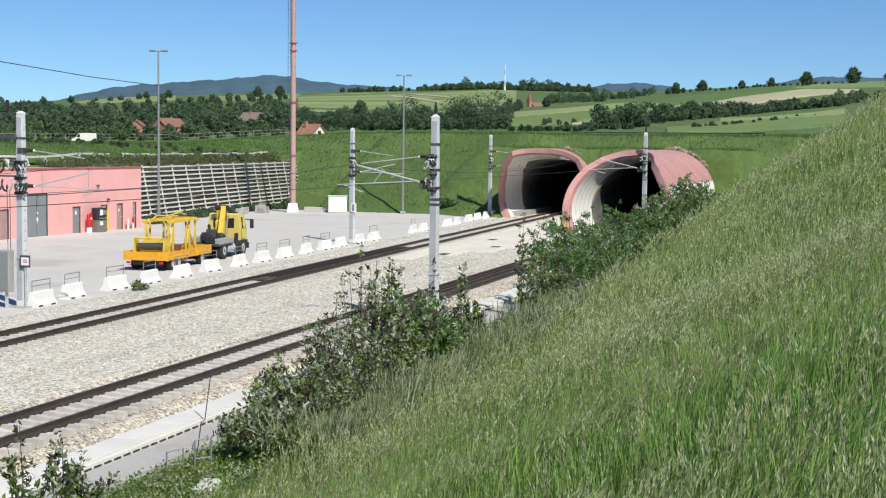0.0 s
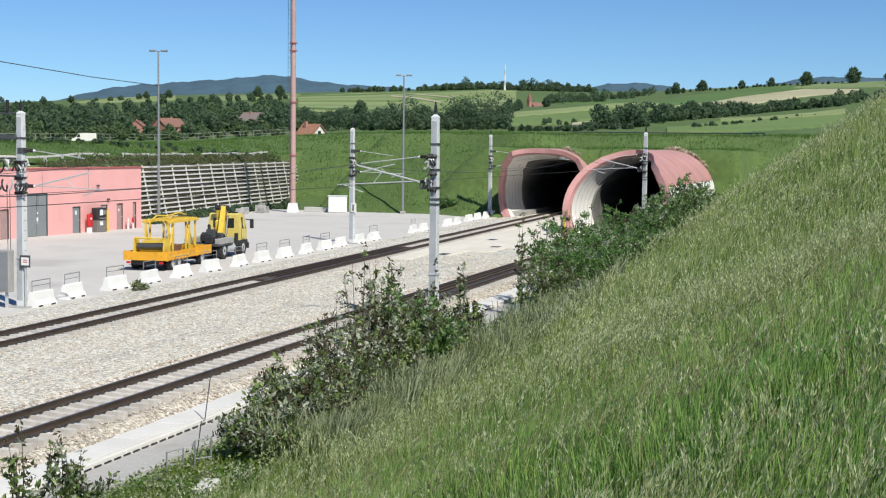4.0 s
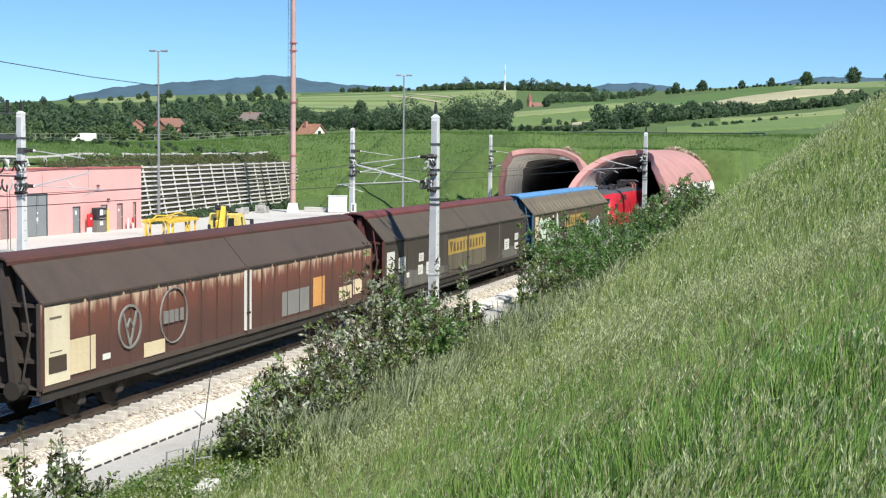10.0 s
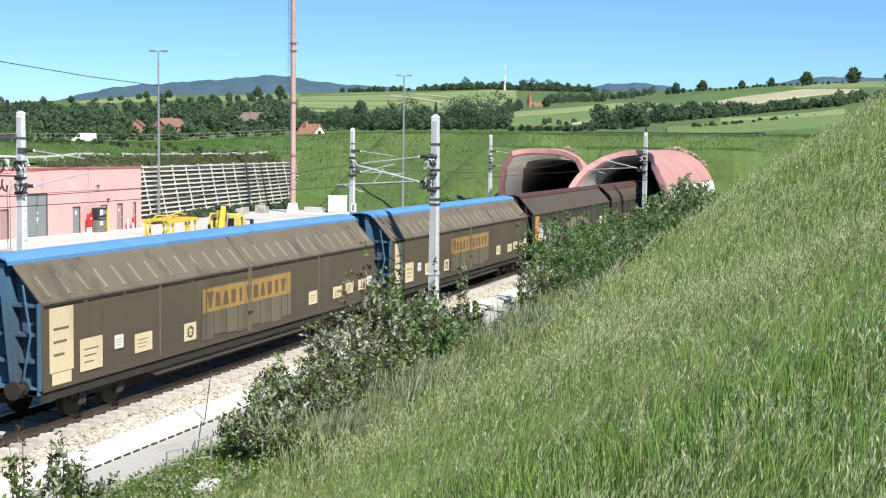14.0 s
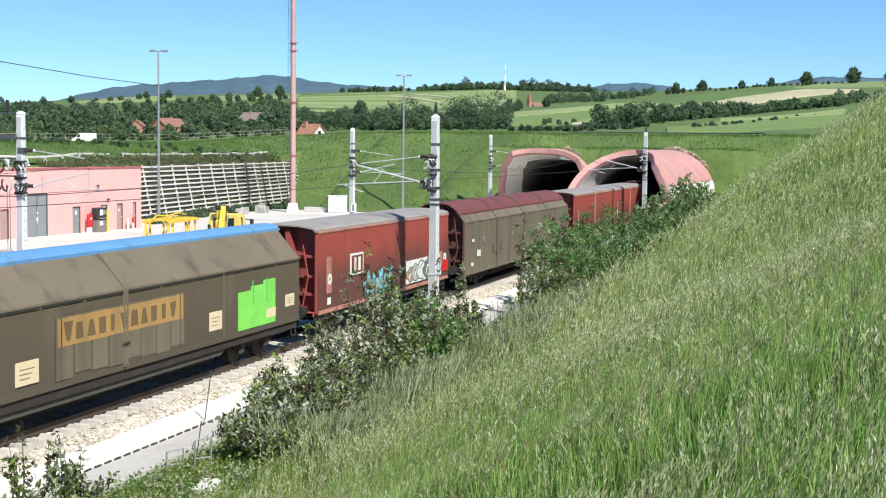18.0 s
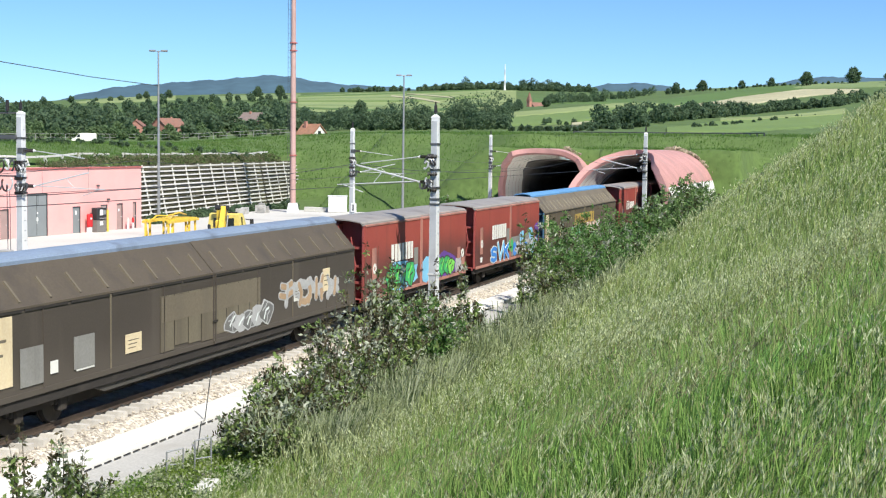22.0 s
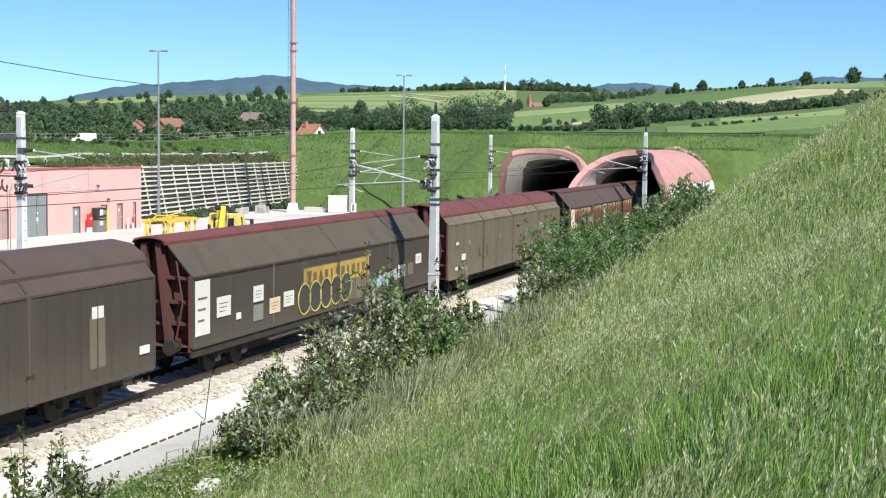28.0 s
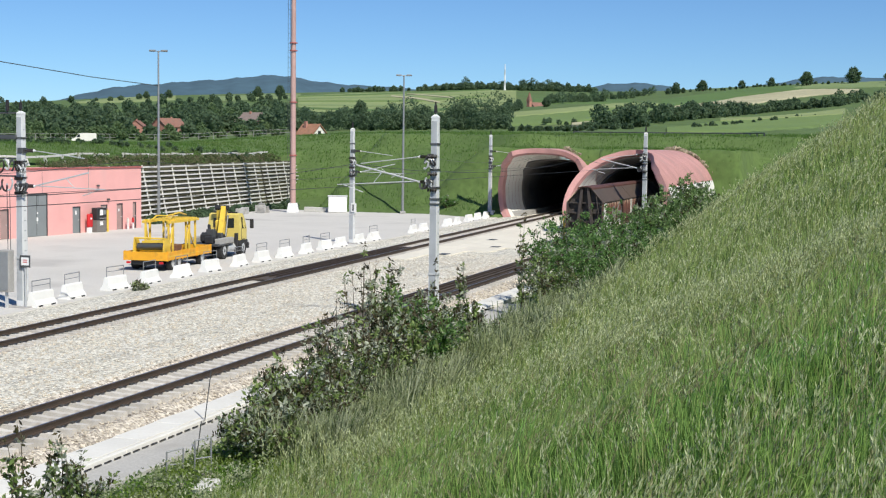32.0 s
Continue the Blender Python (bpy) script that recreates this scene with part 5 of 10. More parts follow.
for (xa, ya), (xb, yb) in zip(line_top, line_top[1:]):
    k = max(1, round(math.hypot(xb - xa, yb - ya) / 3.0))
    for i in range(k):
        q, q2 = i / k, (i + 0.97) / k
        za, zb = (float(terrain(xa + (xb - xa) * e, ya + (yb - ya) * e)) + 0.55 + 0.16 * (r_top.random() - 0.5) for e in (q, q2))
        pa, pb = (xa + (xb - xa) * q, ya + (yb - ya) * q), (xa + (xb - xa) * q2, ya + (yb - ya) * q2)
        if xa > 100 and r_top.random() < 0.16:
            continue
        beam = [[(p[0], p[1] - 0.11, z), (p[0], p[1] + 0.11, z), (p[0], p[1] + 0.11, z + 0.16), (p[0], p[1] - 0.11, z + 0.16)] for p, z in ((pa, za), (pb, zb))]
        part("beam", Geo().sweep(beam), M_CRIB, tb)
        part("post", Geo().sweep([[(pa[0] - 0.1, pa[1] - 0.3 + o, z), (pa[0] + 0.1, pa[1] - 0.3 + o, z), (pa[0] + 0.1, pa[1] - 0.1 + o, z), (pa[0] - 0.1, pa[1] - 0.1 + o, z)] for z, o in ((za - 0.62, -0.1), (za - 0.02, 0.15))]), M_CRIB, tb)

# ---- trackside concrete ----
walk_top = thing("cable_trough", None, "pale concrete cable trough and walkway beside the track", "cable trough")
for k, a in enumerate(np.arange(-40, 112, 1.0)):
    dz = 0.006 * math.sin(a * 3.1)
    part("slab", Geo().box(a + 0.006, a + 0.994, -3.20, -2.36, -0.6, -0.30 + dz, 0.008), M_KERB, walk_top)
for a in np.arange(-40, 112, 2.0):
    part("edge_kerb", Geo().box(a + 0.008, a + 1.992, -3.34, -3.215, -0.7, -0.32, 0.015), M_KERB, walk_top, "bright concrete edge kerb")
for a in np.arange(14, 60, 0.42):
    part("drain_slot", Geo().box(a, a + 0.29, -3.365, -3.335, -0.44, -0.415), M_BLACK, walk_top)
for a in np.arange(-40, 62, 3.0):
    part("path_slab", Geo().box(a + 0.006, a + 2.994, -4.5, -3.37, -0.8, -0.45 + 0.004 * math.sin(a * 1.7), 0.012), M_PATH, walk_top, "grey concrete service path slab")

# paved crossing between the tracks before the tunnels
pv = thing("track_paving", None, "bright smooth concrete slabs between the tracks before the tunnel mouths", "paving")
x = 80.0
while x < 136:
    y = 1.9
    top = float(far_y(x)) - 1.6
    a = max(0.0, (92 - x) / 12) * (top - 4.5)
    y = 3.0 + max(0.0, a)
    while y < top - 0.2:
        y2 = min(y + 2.6, top)
        part("slab", Geo().box(x + 0.015, x + 3.985, y + 0.015, y2 - 0.015, -0.4, -0.09, 0.01), M_PAVE, pv)
        y = y2
    x += 4.0
for x, y, w in ((84, 6.5, 1.2), (92, 5.2, 0.9), (99, 7.4, 1.1)):
    part("manhole_cover", Geo().box(x, x + w, y, y + 0.6, -0.1, -0.075, 0.005), M_STEEL_DARK, pv, "dark steel cover")
mk = thing("marker_post", pose(100.5, 2.4, -0.4), "yellow marker post before the tunnel mouth", "marker post")
part("post", Geo().box(-0.09, 0.09, -0.09, 0.09, 0, 2.0, 0.01), M_YELLOW, mk)
part("foot", Geo().box(-0.2, 0.2, -0.2, 0.2, 0, 0.1, 0.01), M_CONC_GREY, mk)

# step block and broken stone by the handrail
sbk = thing("step_block", pose(25.8, -6.55, -0.74, 0, 0, 14), "weathered pale concrete step block by the handrail", "concrete block")
part("slab", Geo().box(-0.45, 0.45, -0.22, 0.22, 0.0, 0.42, 0.05), M_CONC_LIGHT, sbk)
part("lower_step", Geo().box(-0.95, -0.45, -0.24, 0.24, 0.0, 0.22, 0.04), M_CONC_GREY, sbk)
for k in range(26):
    r_k = random.Random(900 + k)
    q = 0.05 + 0.10 * r_k.random() ** 1.5
    xk, yk = (25.9 + 1.5 * r_k.random(), -5.75 - 0.7 * r_k.random()) if k < 15 else (30.2 + 2.4 * r_k.random(), -6.9 - 0.9 * r_k.random())
    stn = thing("rubble_stone", pose(xk, yk, float(terrain(xk, yk)) + q * 0.5, 40 * r_k.random(), 30 * r_k.random(), 360 * r_k.random()), "pale broken stone lying in the weeds", "stone", "stones by the path")
    part("stone", Geo().sweep([[(e * q * (1.3, 1.0, 0.7, 1.1, 0.9)[c] * math.cos(1.257 * c), e * q * math.sin(1.257 * c), zz * q) for c in range(5)] for e, zz in ((0.7, -0.5), (1.0, 0.0), (0.6, 0.5))]), M_STONE, stn)
# step head with handrail at the path
st = thing("step_railing", pose(27.2, -5.75, -0.58), "galvanised handrail at concrete steps beside the path", "handrail")
for x, y, h in ((-0.43, 0.68, 0.60), (-0.08, 0.17, 0.82)):
    part("handrail", Geo().path([(x, y, 0), (x, y, h), (x + 0.28, y - 0.26, h + 0.05), (x + 0.28, y - 0.26, 0)], 0.02, 8), M_LAMP_STEEL, st)
    part("mid_bar", Geo().tube((x, y, h * 0.5), (x + 0.28, y - 0.26, h * 0.52), 0.015), M_LAMP_STEEL, st)
for i, (x, y) in enumerate(((31.7, -3.45), (29.0, -4.6))):
    sk = thing("marker_stake", pose(x, y, -0.85 if y < -4 else -0.32, 4, 6, 0), "thin dark steel marker stake beside the path", "stake", "marker stakes")
    part("rod", Geo().tube((0, 0, 0), (0.05, 0, 1.3 - 0.2 * i), 0.014), M_STEEL_DARK, sk)


# ---- train ----
SPEED, TAIL = 27.96, 40.23
ROSTER = []


def worn(name, col, up=None, dirt=(0.06, 0.05, 0.042), amount=0.45, rough=0.65, streak=7, vary=0.085):
    return paint(name, col, rough, vary, 0.6, 18, 0.12, tint=up, dirt=dirt, dirt_amount=amount, dirt_scale=1.1, streak=streak)


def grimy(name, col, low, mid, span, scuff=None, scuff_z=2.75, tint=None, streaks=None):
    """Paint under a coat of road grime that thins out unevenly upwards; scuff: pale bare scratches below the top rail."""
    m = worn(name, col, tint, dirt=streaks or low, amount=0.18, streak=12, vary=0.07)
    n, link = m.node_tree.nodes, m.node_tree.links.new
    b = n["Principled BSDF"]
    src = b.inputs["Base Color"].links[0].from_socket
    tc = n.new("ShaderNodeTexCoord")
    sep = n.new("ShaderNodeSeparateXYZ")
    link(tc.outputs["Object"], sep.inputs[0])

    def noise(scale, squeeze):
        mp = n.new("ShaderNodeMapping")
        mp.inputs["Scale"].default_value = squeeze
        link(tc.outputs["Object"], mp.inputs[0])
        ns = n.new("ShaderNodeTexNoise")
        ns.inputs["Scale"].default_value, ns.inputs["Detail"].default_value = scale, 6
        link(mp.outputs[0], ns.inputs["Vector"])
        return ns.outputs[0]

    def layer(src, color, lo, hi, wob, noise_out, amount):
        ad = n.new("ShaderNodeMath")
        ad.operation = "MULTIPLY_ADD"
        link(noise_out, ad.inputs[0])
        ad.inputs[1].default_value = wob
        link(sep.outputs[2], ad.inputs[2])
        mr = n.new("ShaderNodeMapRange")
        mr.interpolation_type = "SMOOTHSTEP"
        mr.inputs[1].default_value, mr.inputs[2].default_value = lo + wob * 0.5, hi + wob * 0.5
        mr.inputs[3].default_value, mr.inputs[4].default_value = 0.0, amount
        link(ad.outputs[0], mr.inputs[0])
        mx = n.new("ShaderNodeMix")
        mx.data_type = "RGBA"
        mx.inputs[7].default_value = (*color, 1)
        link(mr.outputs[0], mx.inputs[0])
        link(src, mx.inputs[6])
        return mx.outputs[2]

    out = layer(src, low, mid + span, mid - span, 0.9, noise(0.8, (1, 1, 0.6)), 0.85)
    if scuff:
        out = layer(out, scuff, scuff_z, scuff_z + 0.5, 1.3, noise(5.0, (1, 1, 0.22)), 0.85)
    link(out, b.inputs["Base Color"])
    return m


M_SIDE_BROWN = grimy("wagon_side_brown", (0.108, 0.085, 0.056), (0.084, 0.067, 0.049), 1.9, 0.8, streaks=(0.165, 0.138, 0.10))
M_SIDE_DARK = grimy("wagon_side_dark", (0.064, 0.052, 0.042), (0.084, 0.07, 0.056), 1.6, 0.5, streaks=(0.12, 0.10, 0.08))
M_SIDE_TAUPE = worn("wagon_side_taupe", (0.150, 0.127, 0.092), (0.165, 0.142, 0.105), amount=0.2, vary=0.06)
M_UP_BEIGE = worn("wagon_upper_beige", (0.168, 0.138, 0.096), amount=0.3)
M_RIB_PALE = worn("panel_rib_pale", (0.30, 0.265, 0.205), amount=0.3)
M_UP_BROWN = worn("wagon_upper_brown", (0.099, 0.079, 0.057), amount=0.3)
M_UP_DARK = worn("wagon_upper_dark", (0.092, 0.066, 0.052), amount=0.3)
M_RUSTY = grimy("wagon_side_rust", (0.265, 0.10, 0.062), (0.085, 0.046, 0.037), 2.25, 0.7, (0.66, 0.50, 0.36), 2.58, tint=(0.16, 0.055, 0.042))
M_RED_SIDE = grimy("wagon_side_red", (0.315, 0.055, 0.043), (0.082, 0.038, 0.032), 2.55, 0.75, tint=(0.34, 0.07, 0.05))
M_RED_FRAME = worn("wagon_red_frame", (0.31, 0.065, 0.058), amount=0.3)
M_RED_LIGHT = worn("wagon_red_faded", (0.42, 0.19, 0.15), amount=0.35)
M_ROOF_BLUE = worn("wagon_roof_blue", (0.12, 0.30, 0.56), dirt=(0.12, 0.2, 0.3), amount=0.25, streak=0)
M_ROOF_STEEL = worn("wagon_roof_bluegrey", (0.22, 0.28, 0.38), dirt=(0.12, 0.14, 0.18), amount=0.3, streak=0)
M_ROOF_RED = worn("wagon_roof_red", (0.165, 0.052, 0.048), dirt=(0.09, 0.045, 0.04), amount=0.4, streak=0)
M_ROOF_BROWN = worn("wagon_roof_brown", (0.105, 0.045, 0.036), dirt=(0.06, 0.04, 0.035), amount=0.4, streak=0)
M_ROOF_GREY = worn("wagon_roof_grey", (0.31, 0.285, 0.265), dirt=(0.2, 0.18, 0.17), amount=0.4, streak=0)
M_ROOF_RUST = worn("wagon_roof_rust", (0.50, 0.28, 0.17), dirt=(0.25, 0.13, 0.08), amount=0.4, streak=0)
M_END_BLUE = worn("wagon_end_blue", (0.06, 0.145, 0.235), amount=0.35)
M_END_MAROON = worn("wagon_end_maroon", (0.115, 0.04, 0.036), amount=0.3)
M_END_DARK = worn("wagon_end_dark", (0.06, 0.048, 0.043), amount=0.3)
# underframe and wheel tones: grime, deepened to hold the shade under the wagons
M_UNDER = worn("wagon_underframe_shade", (0.026, 0.022, 0.019), amount=0.2, rough=0.9, streak=0)
M_BEAM = worn("wagon_side_beam", (0.065, 0.06, 0.053), amount=0.35, rough=0.85)
M_WHEEL = worn("wagon_wheel", (0.034, 0.028, 0.023), amount=0.3, rough=0.85, streak=0)
M_LABEL = worn("label_white", (0.72, 0.71, 0.66), dirt=(0.4, 0.37, 0.32), amount=0.15)
M_LABEL_CREAM = worn("label_cream", (0.70, 0.58, 0.38), dirt=(0.4, 0.3, 0.18), amount=0.2)
M_LABEL_IVORY = worn("label_ivory", (0.74, 0.66, 0.48), dirt=(0.48, 0.36, 0.22), amount=0.3)
M_LABEL_ORANGE = worn("label_orange", (0.66, 0.33, 0.10), dirt=(0.35, 0.2, 0.08), amount=0.2)
M_LABEL_TAN = worn("label_tan", (0.40, 0.245, 0.085), dirt=(0.2, 0.14, 0.07), amount=0.35)
M_LABEL_YELLOW = worn("label_yellow", (0.47, 0.32, 0.075), dirt=(0.24, 0.19, 0.09), amount=0.35)
M_PATCH = worn("bare_patch", (0.165, 0.138, 0.098), dirt=(0.12, 0.1, 0.08), amount=0.3)
M_BARE = worn("bleached_paint", (0.168, 0.145, 0.10), dirt=(0.105, 0.088, 0.064), amount=0.55, streak=9)
M_BLEACHED = worn("bleached_panel", (0.27, 0.24, 0.165), dirt=(0.15, 0.125, 0.085), amount=0.5, streak=8)
M_BAND_GREY = worn("grey_band", (0.15, 0.142, 0.125), dirt=(0.09, 0.08, 0.07), amount=0.45)
M_PATCH_GREY = worn("grey_patch", (0.24, 0.235, 0.22), dirt=(0.14, 0.13, 0.12), amount=0.3)
M_INK = worn("lettering_dark", (0.07, 0.05, 0.035), amount=0.2)
M_INK_FADED = worn("lettering_faded", (0.16, 0.105, 0.05), amount=0.25)
SPRAY = {k: paint("spray_" + k, c, 0.5, 0.1, 1.5, 20, 0.0) for k, c in dict(white=(0.70, 0.74, 0.72), mint=(0.62, 0.74, 0.60), silver=(0.42, 0.42, 0.42), black=(0.055, 0.052, 0.05), green=(0.05, 0.42, 0.13), lime=(0.22, 0.68, 0.11), blue=(0.06, 0.25, 0.68), sky=(0.22, 0.52, 0.74), purple=(0.14, 0.06, 0.30), pink=(0.72, 0.47, 0.40), orange=(0.62, 0.15, 0.05), ochre=(0.55, 0.45, 0.12), teal=(0.16, 0.42, 0.46), tan=(0.42, 0.29, 0.18), grey=(0.145, 0.145, 0.14), ice=(0.40, 0.50, 0.53)).items()}


def bogie_meshes():
    w = Geo().tube((0, -0.07, 0), (0, 0.07, 0), 0.46, 0.46, 22)
    w.tube((0, 0.07, 0), (0, 0.1, 0), 0.5, 0.5, 22)
    axle = Geo().tube((0, -0.9, 0), (0, 0.9, 0), 0.08, 0.08, 10)
    fr = Geo()
    for s in (-1, 1):
        y = s * 1.0
        fr.add([(-1.35, y - 0.06, 0.5), (1.35, y - 0.06, 0.5), (1.35, y - 0.06, 0.68), (0.5, y - 0.06, 0.8), (-0.5, y - 0.06, 0.8), (-1.35, y - 0.06, 0.68), (-1.35, y + 0.06, 0.5), (1.35, y + 0.06, 0.5), (1.35, y + 0.06, 0.68), (0.5, y + 0.06, 0.8), (-0.5, y + 0.06, 0.8), (-1.35, y + 0.06, 0.68)],
               [(0, 1, 2, 3, 4, 5), (11, 10, 9, 8, 7, 6), (0, 6, 7, 1), (1, 7, 8, 2), (2, 8, 9, 3), (3, 9, 10, 4), (4, 10, 11, 5), (5, 11, 6, 0)])
    fr.box(-0.25, 0.25, -1.0, 1.0, 0.45, 0.75)
    box = Geo().box(-0.17, 0.17, -0.1, 0.1, -0.16, 0.2, 0.04)
    spring = Geo().box(-0.32, -0.2, -0.07, 0.07, 0.02, 0.22, 0.02).box(0.2, 0.32, -0.07, 0.07, 0.02, 0.22, 0.02)
    return mesh_of("wheel", w, M_WHEEL, True), mesh_of("axle", axle, M_WHEEL, True), mesh_of("bogie", fr, M_UNDER), mesh_of("axle_box", box, M_WHEEL), mesh_of("spring", spring, M_UNDER)


ME_WHEEL, ME_AXLE, ME_BOGIE, ME_ABOX, ME_SPRING = bogie_meshes()


def bogie(parent, x, base=1.8):
    b = part("bogie", ME_BOGIE, None, parent, "dirty two-axle bogie, its colour deepened for shade", at=pose(x, 0, 0))
    for dx in (-base / 2, base / 2):
        axle_set(b, dx)
    return b


def axle_set(b, dx):
    part("axle", ME_AXLE, None, b, at=pose(dx, 0, 0.46))
    for s in (-1, 1):
        part("wheel", ME_WHEEL, None, b, at=pose(dx, s * 0.75, 0.46, 0, 0, 0 if s < 0 else 180))
        part("axle_box", ME_ABOX, None, b, at=pose(dx, s * 1.02, 0.46))
        part("spring", ME_SPRING, None, b, at=pose(dx, s * 1.02, 0.46))


def buffer_mesh():
    g = Geo().tube((0, 0, 0), (0.38, 0, 0), 0.1, 0.1, 12).tube((0.0, 0, 0), (0.04, 0, 0), 0.17, 0.17, 12).tube((0.38, 0, 0), (0.46, 0, 0), 0.22, 0.22, 16)
    return mesh_of("buffer", g, M_UNDER, True)


ME_BUFFER = buffer_mesh()


def buffers(t, L, reach=0.0):
    for x, turn in ((0.0 - reach, 180), (L + reach, 0)):
        for s in (-1, 1):
            part("buffer", ME_BUFFER, None, t, "round dark buffer", at=pose(x, s * 0.875, 1.05, 0, 0, turn))
        d = 1 if turn == 0 else -1
        part("coupling", Geo().path([(x, 0, 1.0), (x + d * 0.3, 0, 0.95), (x + d * 0.35, 0.02, 0.6), (x + d * 0.25, 0, 0.5)], 0.05), M_UNDER, t)
        part("brake_hose", Geo().path([(x, 0.35, 0.9), (x + d * 0.3, 0.37, 0.7), (x + d * 0.35, 0.38, 0.4)], 0.025), M_UNDER, t)


PROFILE = {
    "slide": dict(y=1.335, z0=0.98, zs=3.05, up=[(1.335, 3.05), (0.46, 4.03)], roof=[(0.52, 4.00), (0.47, 4.09), (0.26, 4.15), (0.0, 4.17)]),
    "slab": dict(y=1.40, z0=0.95, zs=3.80, up=[(1.40, 3.80), (1.30, 3.90)], roof=[(1.34, 3.87), (1.27, 3.95), (0.75, 4.03), (0.0, 4.06)]),
    "doors": dict(y=1.38, z0=0.78, zs=3.28, up=[(1.38, 3.28), (1.02, 3.70)], roof=[(1.08, 3.68), (0.98, 3.86), (0.6, 4.12), (0.0, 4.22)]),
    "short": dict(y=1.36, z0=0.98, zs=2.92, up=[(1.36, 2.92), (1.27, 3.28), (1.02, 3.60), (0.70, 3.82)], roof=[(0.76, 3.80), (0.66, 3.96), (0.36, 4.13), (0.0, 4.19)]),
}


def panel(t, name, x0, x1, y, z0, z1, mat, label="", proud=0.012):
    """A thin sheet on the side that faces the bank."""
    return part(name, Geo().box(x0, x1, -y - proud, -y + 0.002, z0, z1), mat, t, label)


def blob(t, x, z, w, h, y, mat, seed, proud, name="graffiti", n=12, label=""):
    r = random.Random(seed)
    pts = []
    for i in range(n):
        a = 2 * math.pi * i / n
        k = 0.78 + 0.34 * r.random()
        pts.append((x + w / 2 * math.cos(a) * k * (1.12 if i % 3 else 0.95), -y, z + h / 2 * math.sin(a) * k))
    return part(name, Geo().plate(pts, (0, -1, 0), proud), mat, t, label)


def stroke(t, pts, y, wid, mat, proud, name="graffiti_line"):
    """A sprayed line with round joints; each piece lies a little over the one before."""
    g = Geo()
    lift = 0.0008
    for k, ((xa, za), (xb, zb)) in enumerate(zip(pts, pts[1:])):
        d = Vector((xb - xa, zb - za)).normalized()
        nx, nz = -d.y * wid / 2, d.x * wid / 2
        g.plate([(xa + nx, -y, za + nz), (xb + nx, -y, zb + nz), (xb - nx, -y, zb - nz), (xa - nx, -y, za - nz)], (0, -1, 0), proud + lift * k)
    for k, (xa, za) in enumerate(pts):
        q = wid * 0.5
        g.plate([(xa + q * math.cos(0.628 * c + 0.4), -y, za + q * math.sin(0.628 * c + 0.4)) for c in range(10)], (0, -1, 0), proud + lift * (k - 0.5))
    return part(name, g, mat, t)


GLYPH = {"S": [(0.95, 0.85), (0.5, 1.0), (0.1, 0.8), (0.15, 0.55), (0.85, 0.45), (0.9, 0.15), (0.5, 0.0), (0.05, 0.15)],
         "E": [(0.9, 1.0), (0.1, 0.95), (0.15, 0.5), (0.75, 0.52), (0.15, 0.5), (0.1, 0.05), (0.95, 0.0)],
         "C": [(0.95, 0.85), (0.5, 1.0), (0.08, 0.7), (0.1, 0.25), (0.5, 0.0), (0.95, 0.15)],
         "I": [(0.5, 1.0), (0.5, 0.0)], "A": [(0.05, 0.0), (0.45, 1.0), (0.9, 0.0), (0.75, 0.4), (0.25, 0.4)],
         "N": [(0.1, 0.0), (0.12, 1.0), (0.85, 0.05), (0.9, 1.0)], "V": [(0.02, 1.0), (0.48, 0.0), (0.98, 1.0)],
         "K": [(0.12, 1.0), (0.12, 0.0), (0.12, 0.45), (0.9, 1.0), (0.4, 0.6), (0.95, 0.0)],
         "R": [(0.1, 0.0), (0.1, 1.0), (0.8, 0.9), (0.75, 0.5), (0.15, 0.5), (0.95, 0.0)],
         "O": [(0.5, 1.0), (0.08, 0.7), (0.12, 0.2), (0.5, 0.0), (0.9, 0.25), (0.92, 0.75), (0.5, 1.0)],
         "W": [(0.0, 1.0), (0.25, 0.0), (0.5, 0.7), (0.75, 0.0), (1.0, 1.0)]}


SWASH = [[(0.2, 0.0), (0.1, 0.5), (0.3, 1.0)], [(0.1, 0.1), (0.5, 0.0), (0.95, 0.25)], [(0.1, 0.95), (0.55, 0.85), (0.95, 1.0)], [(0.55, 0.1), (0.6, 0.9)], [(0.15, 0.2), (0.85, 0.75)], [(0.15, 0.8), (0.9, 0.25)], [(0.0, 0.55), (0.5, 0.45), (1.0, 0.6)], [(0.8, 0.0), (0.95, 0.5), (0.75, 0.95)]]


def tag_letters(t, x0, x1, z0, z1, n, y, fill, line, seed, shadow=None, word=""):
    """A sprayed piece: fat uneven letter strokes with an outline beneath."""
    r = random.Random(seed)
    step = (x1 - x0) / n
    h = z1 - z0
    if shadow:
        blob(t, (x0 + x1) / 2, (z0 + z1) / 2, (x1 - x0) * 1.1, h * 1.25, y, SPRAY[shadow], seed + 91, 0.006, n=26)
    for i in range(n):
        shapes = [GLYPH[word[i]]] if word else r.sample(SWASH, 3)
        tilt, sx, sz = 0.2 * (r.random() - 0.5), (0.8 if word else 1.05) + 0.15 * r.random(), 0.85 + 0.25 * r.random()
        wid = min(step, h) * (0.24 + 0.12 * r.random() if not word else 0.28)
        for k, shape in enumerate(shapes):
            pts = [(x0 + step * (i + 0.06 + sx * px) + tilt * pz * h, z0 + (z1 - z0) * pz * sz) for px, pz in shape]
            if line != fill[0]:
                stroke(t, pts, y, wid * 1.5, SPRAY[line], 0.010 + 0.0001 * i + 0.0016 * k)
            stroke(t, pts, y, wid, SPRAY[fill[(i + (k == 2)) % len(fill)]], 0.020 + 0.0001 * i + 0.0021 * k, "graffiti_letter")


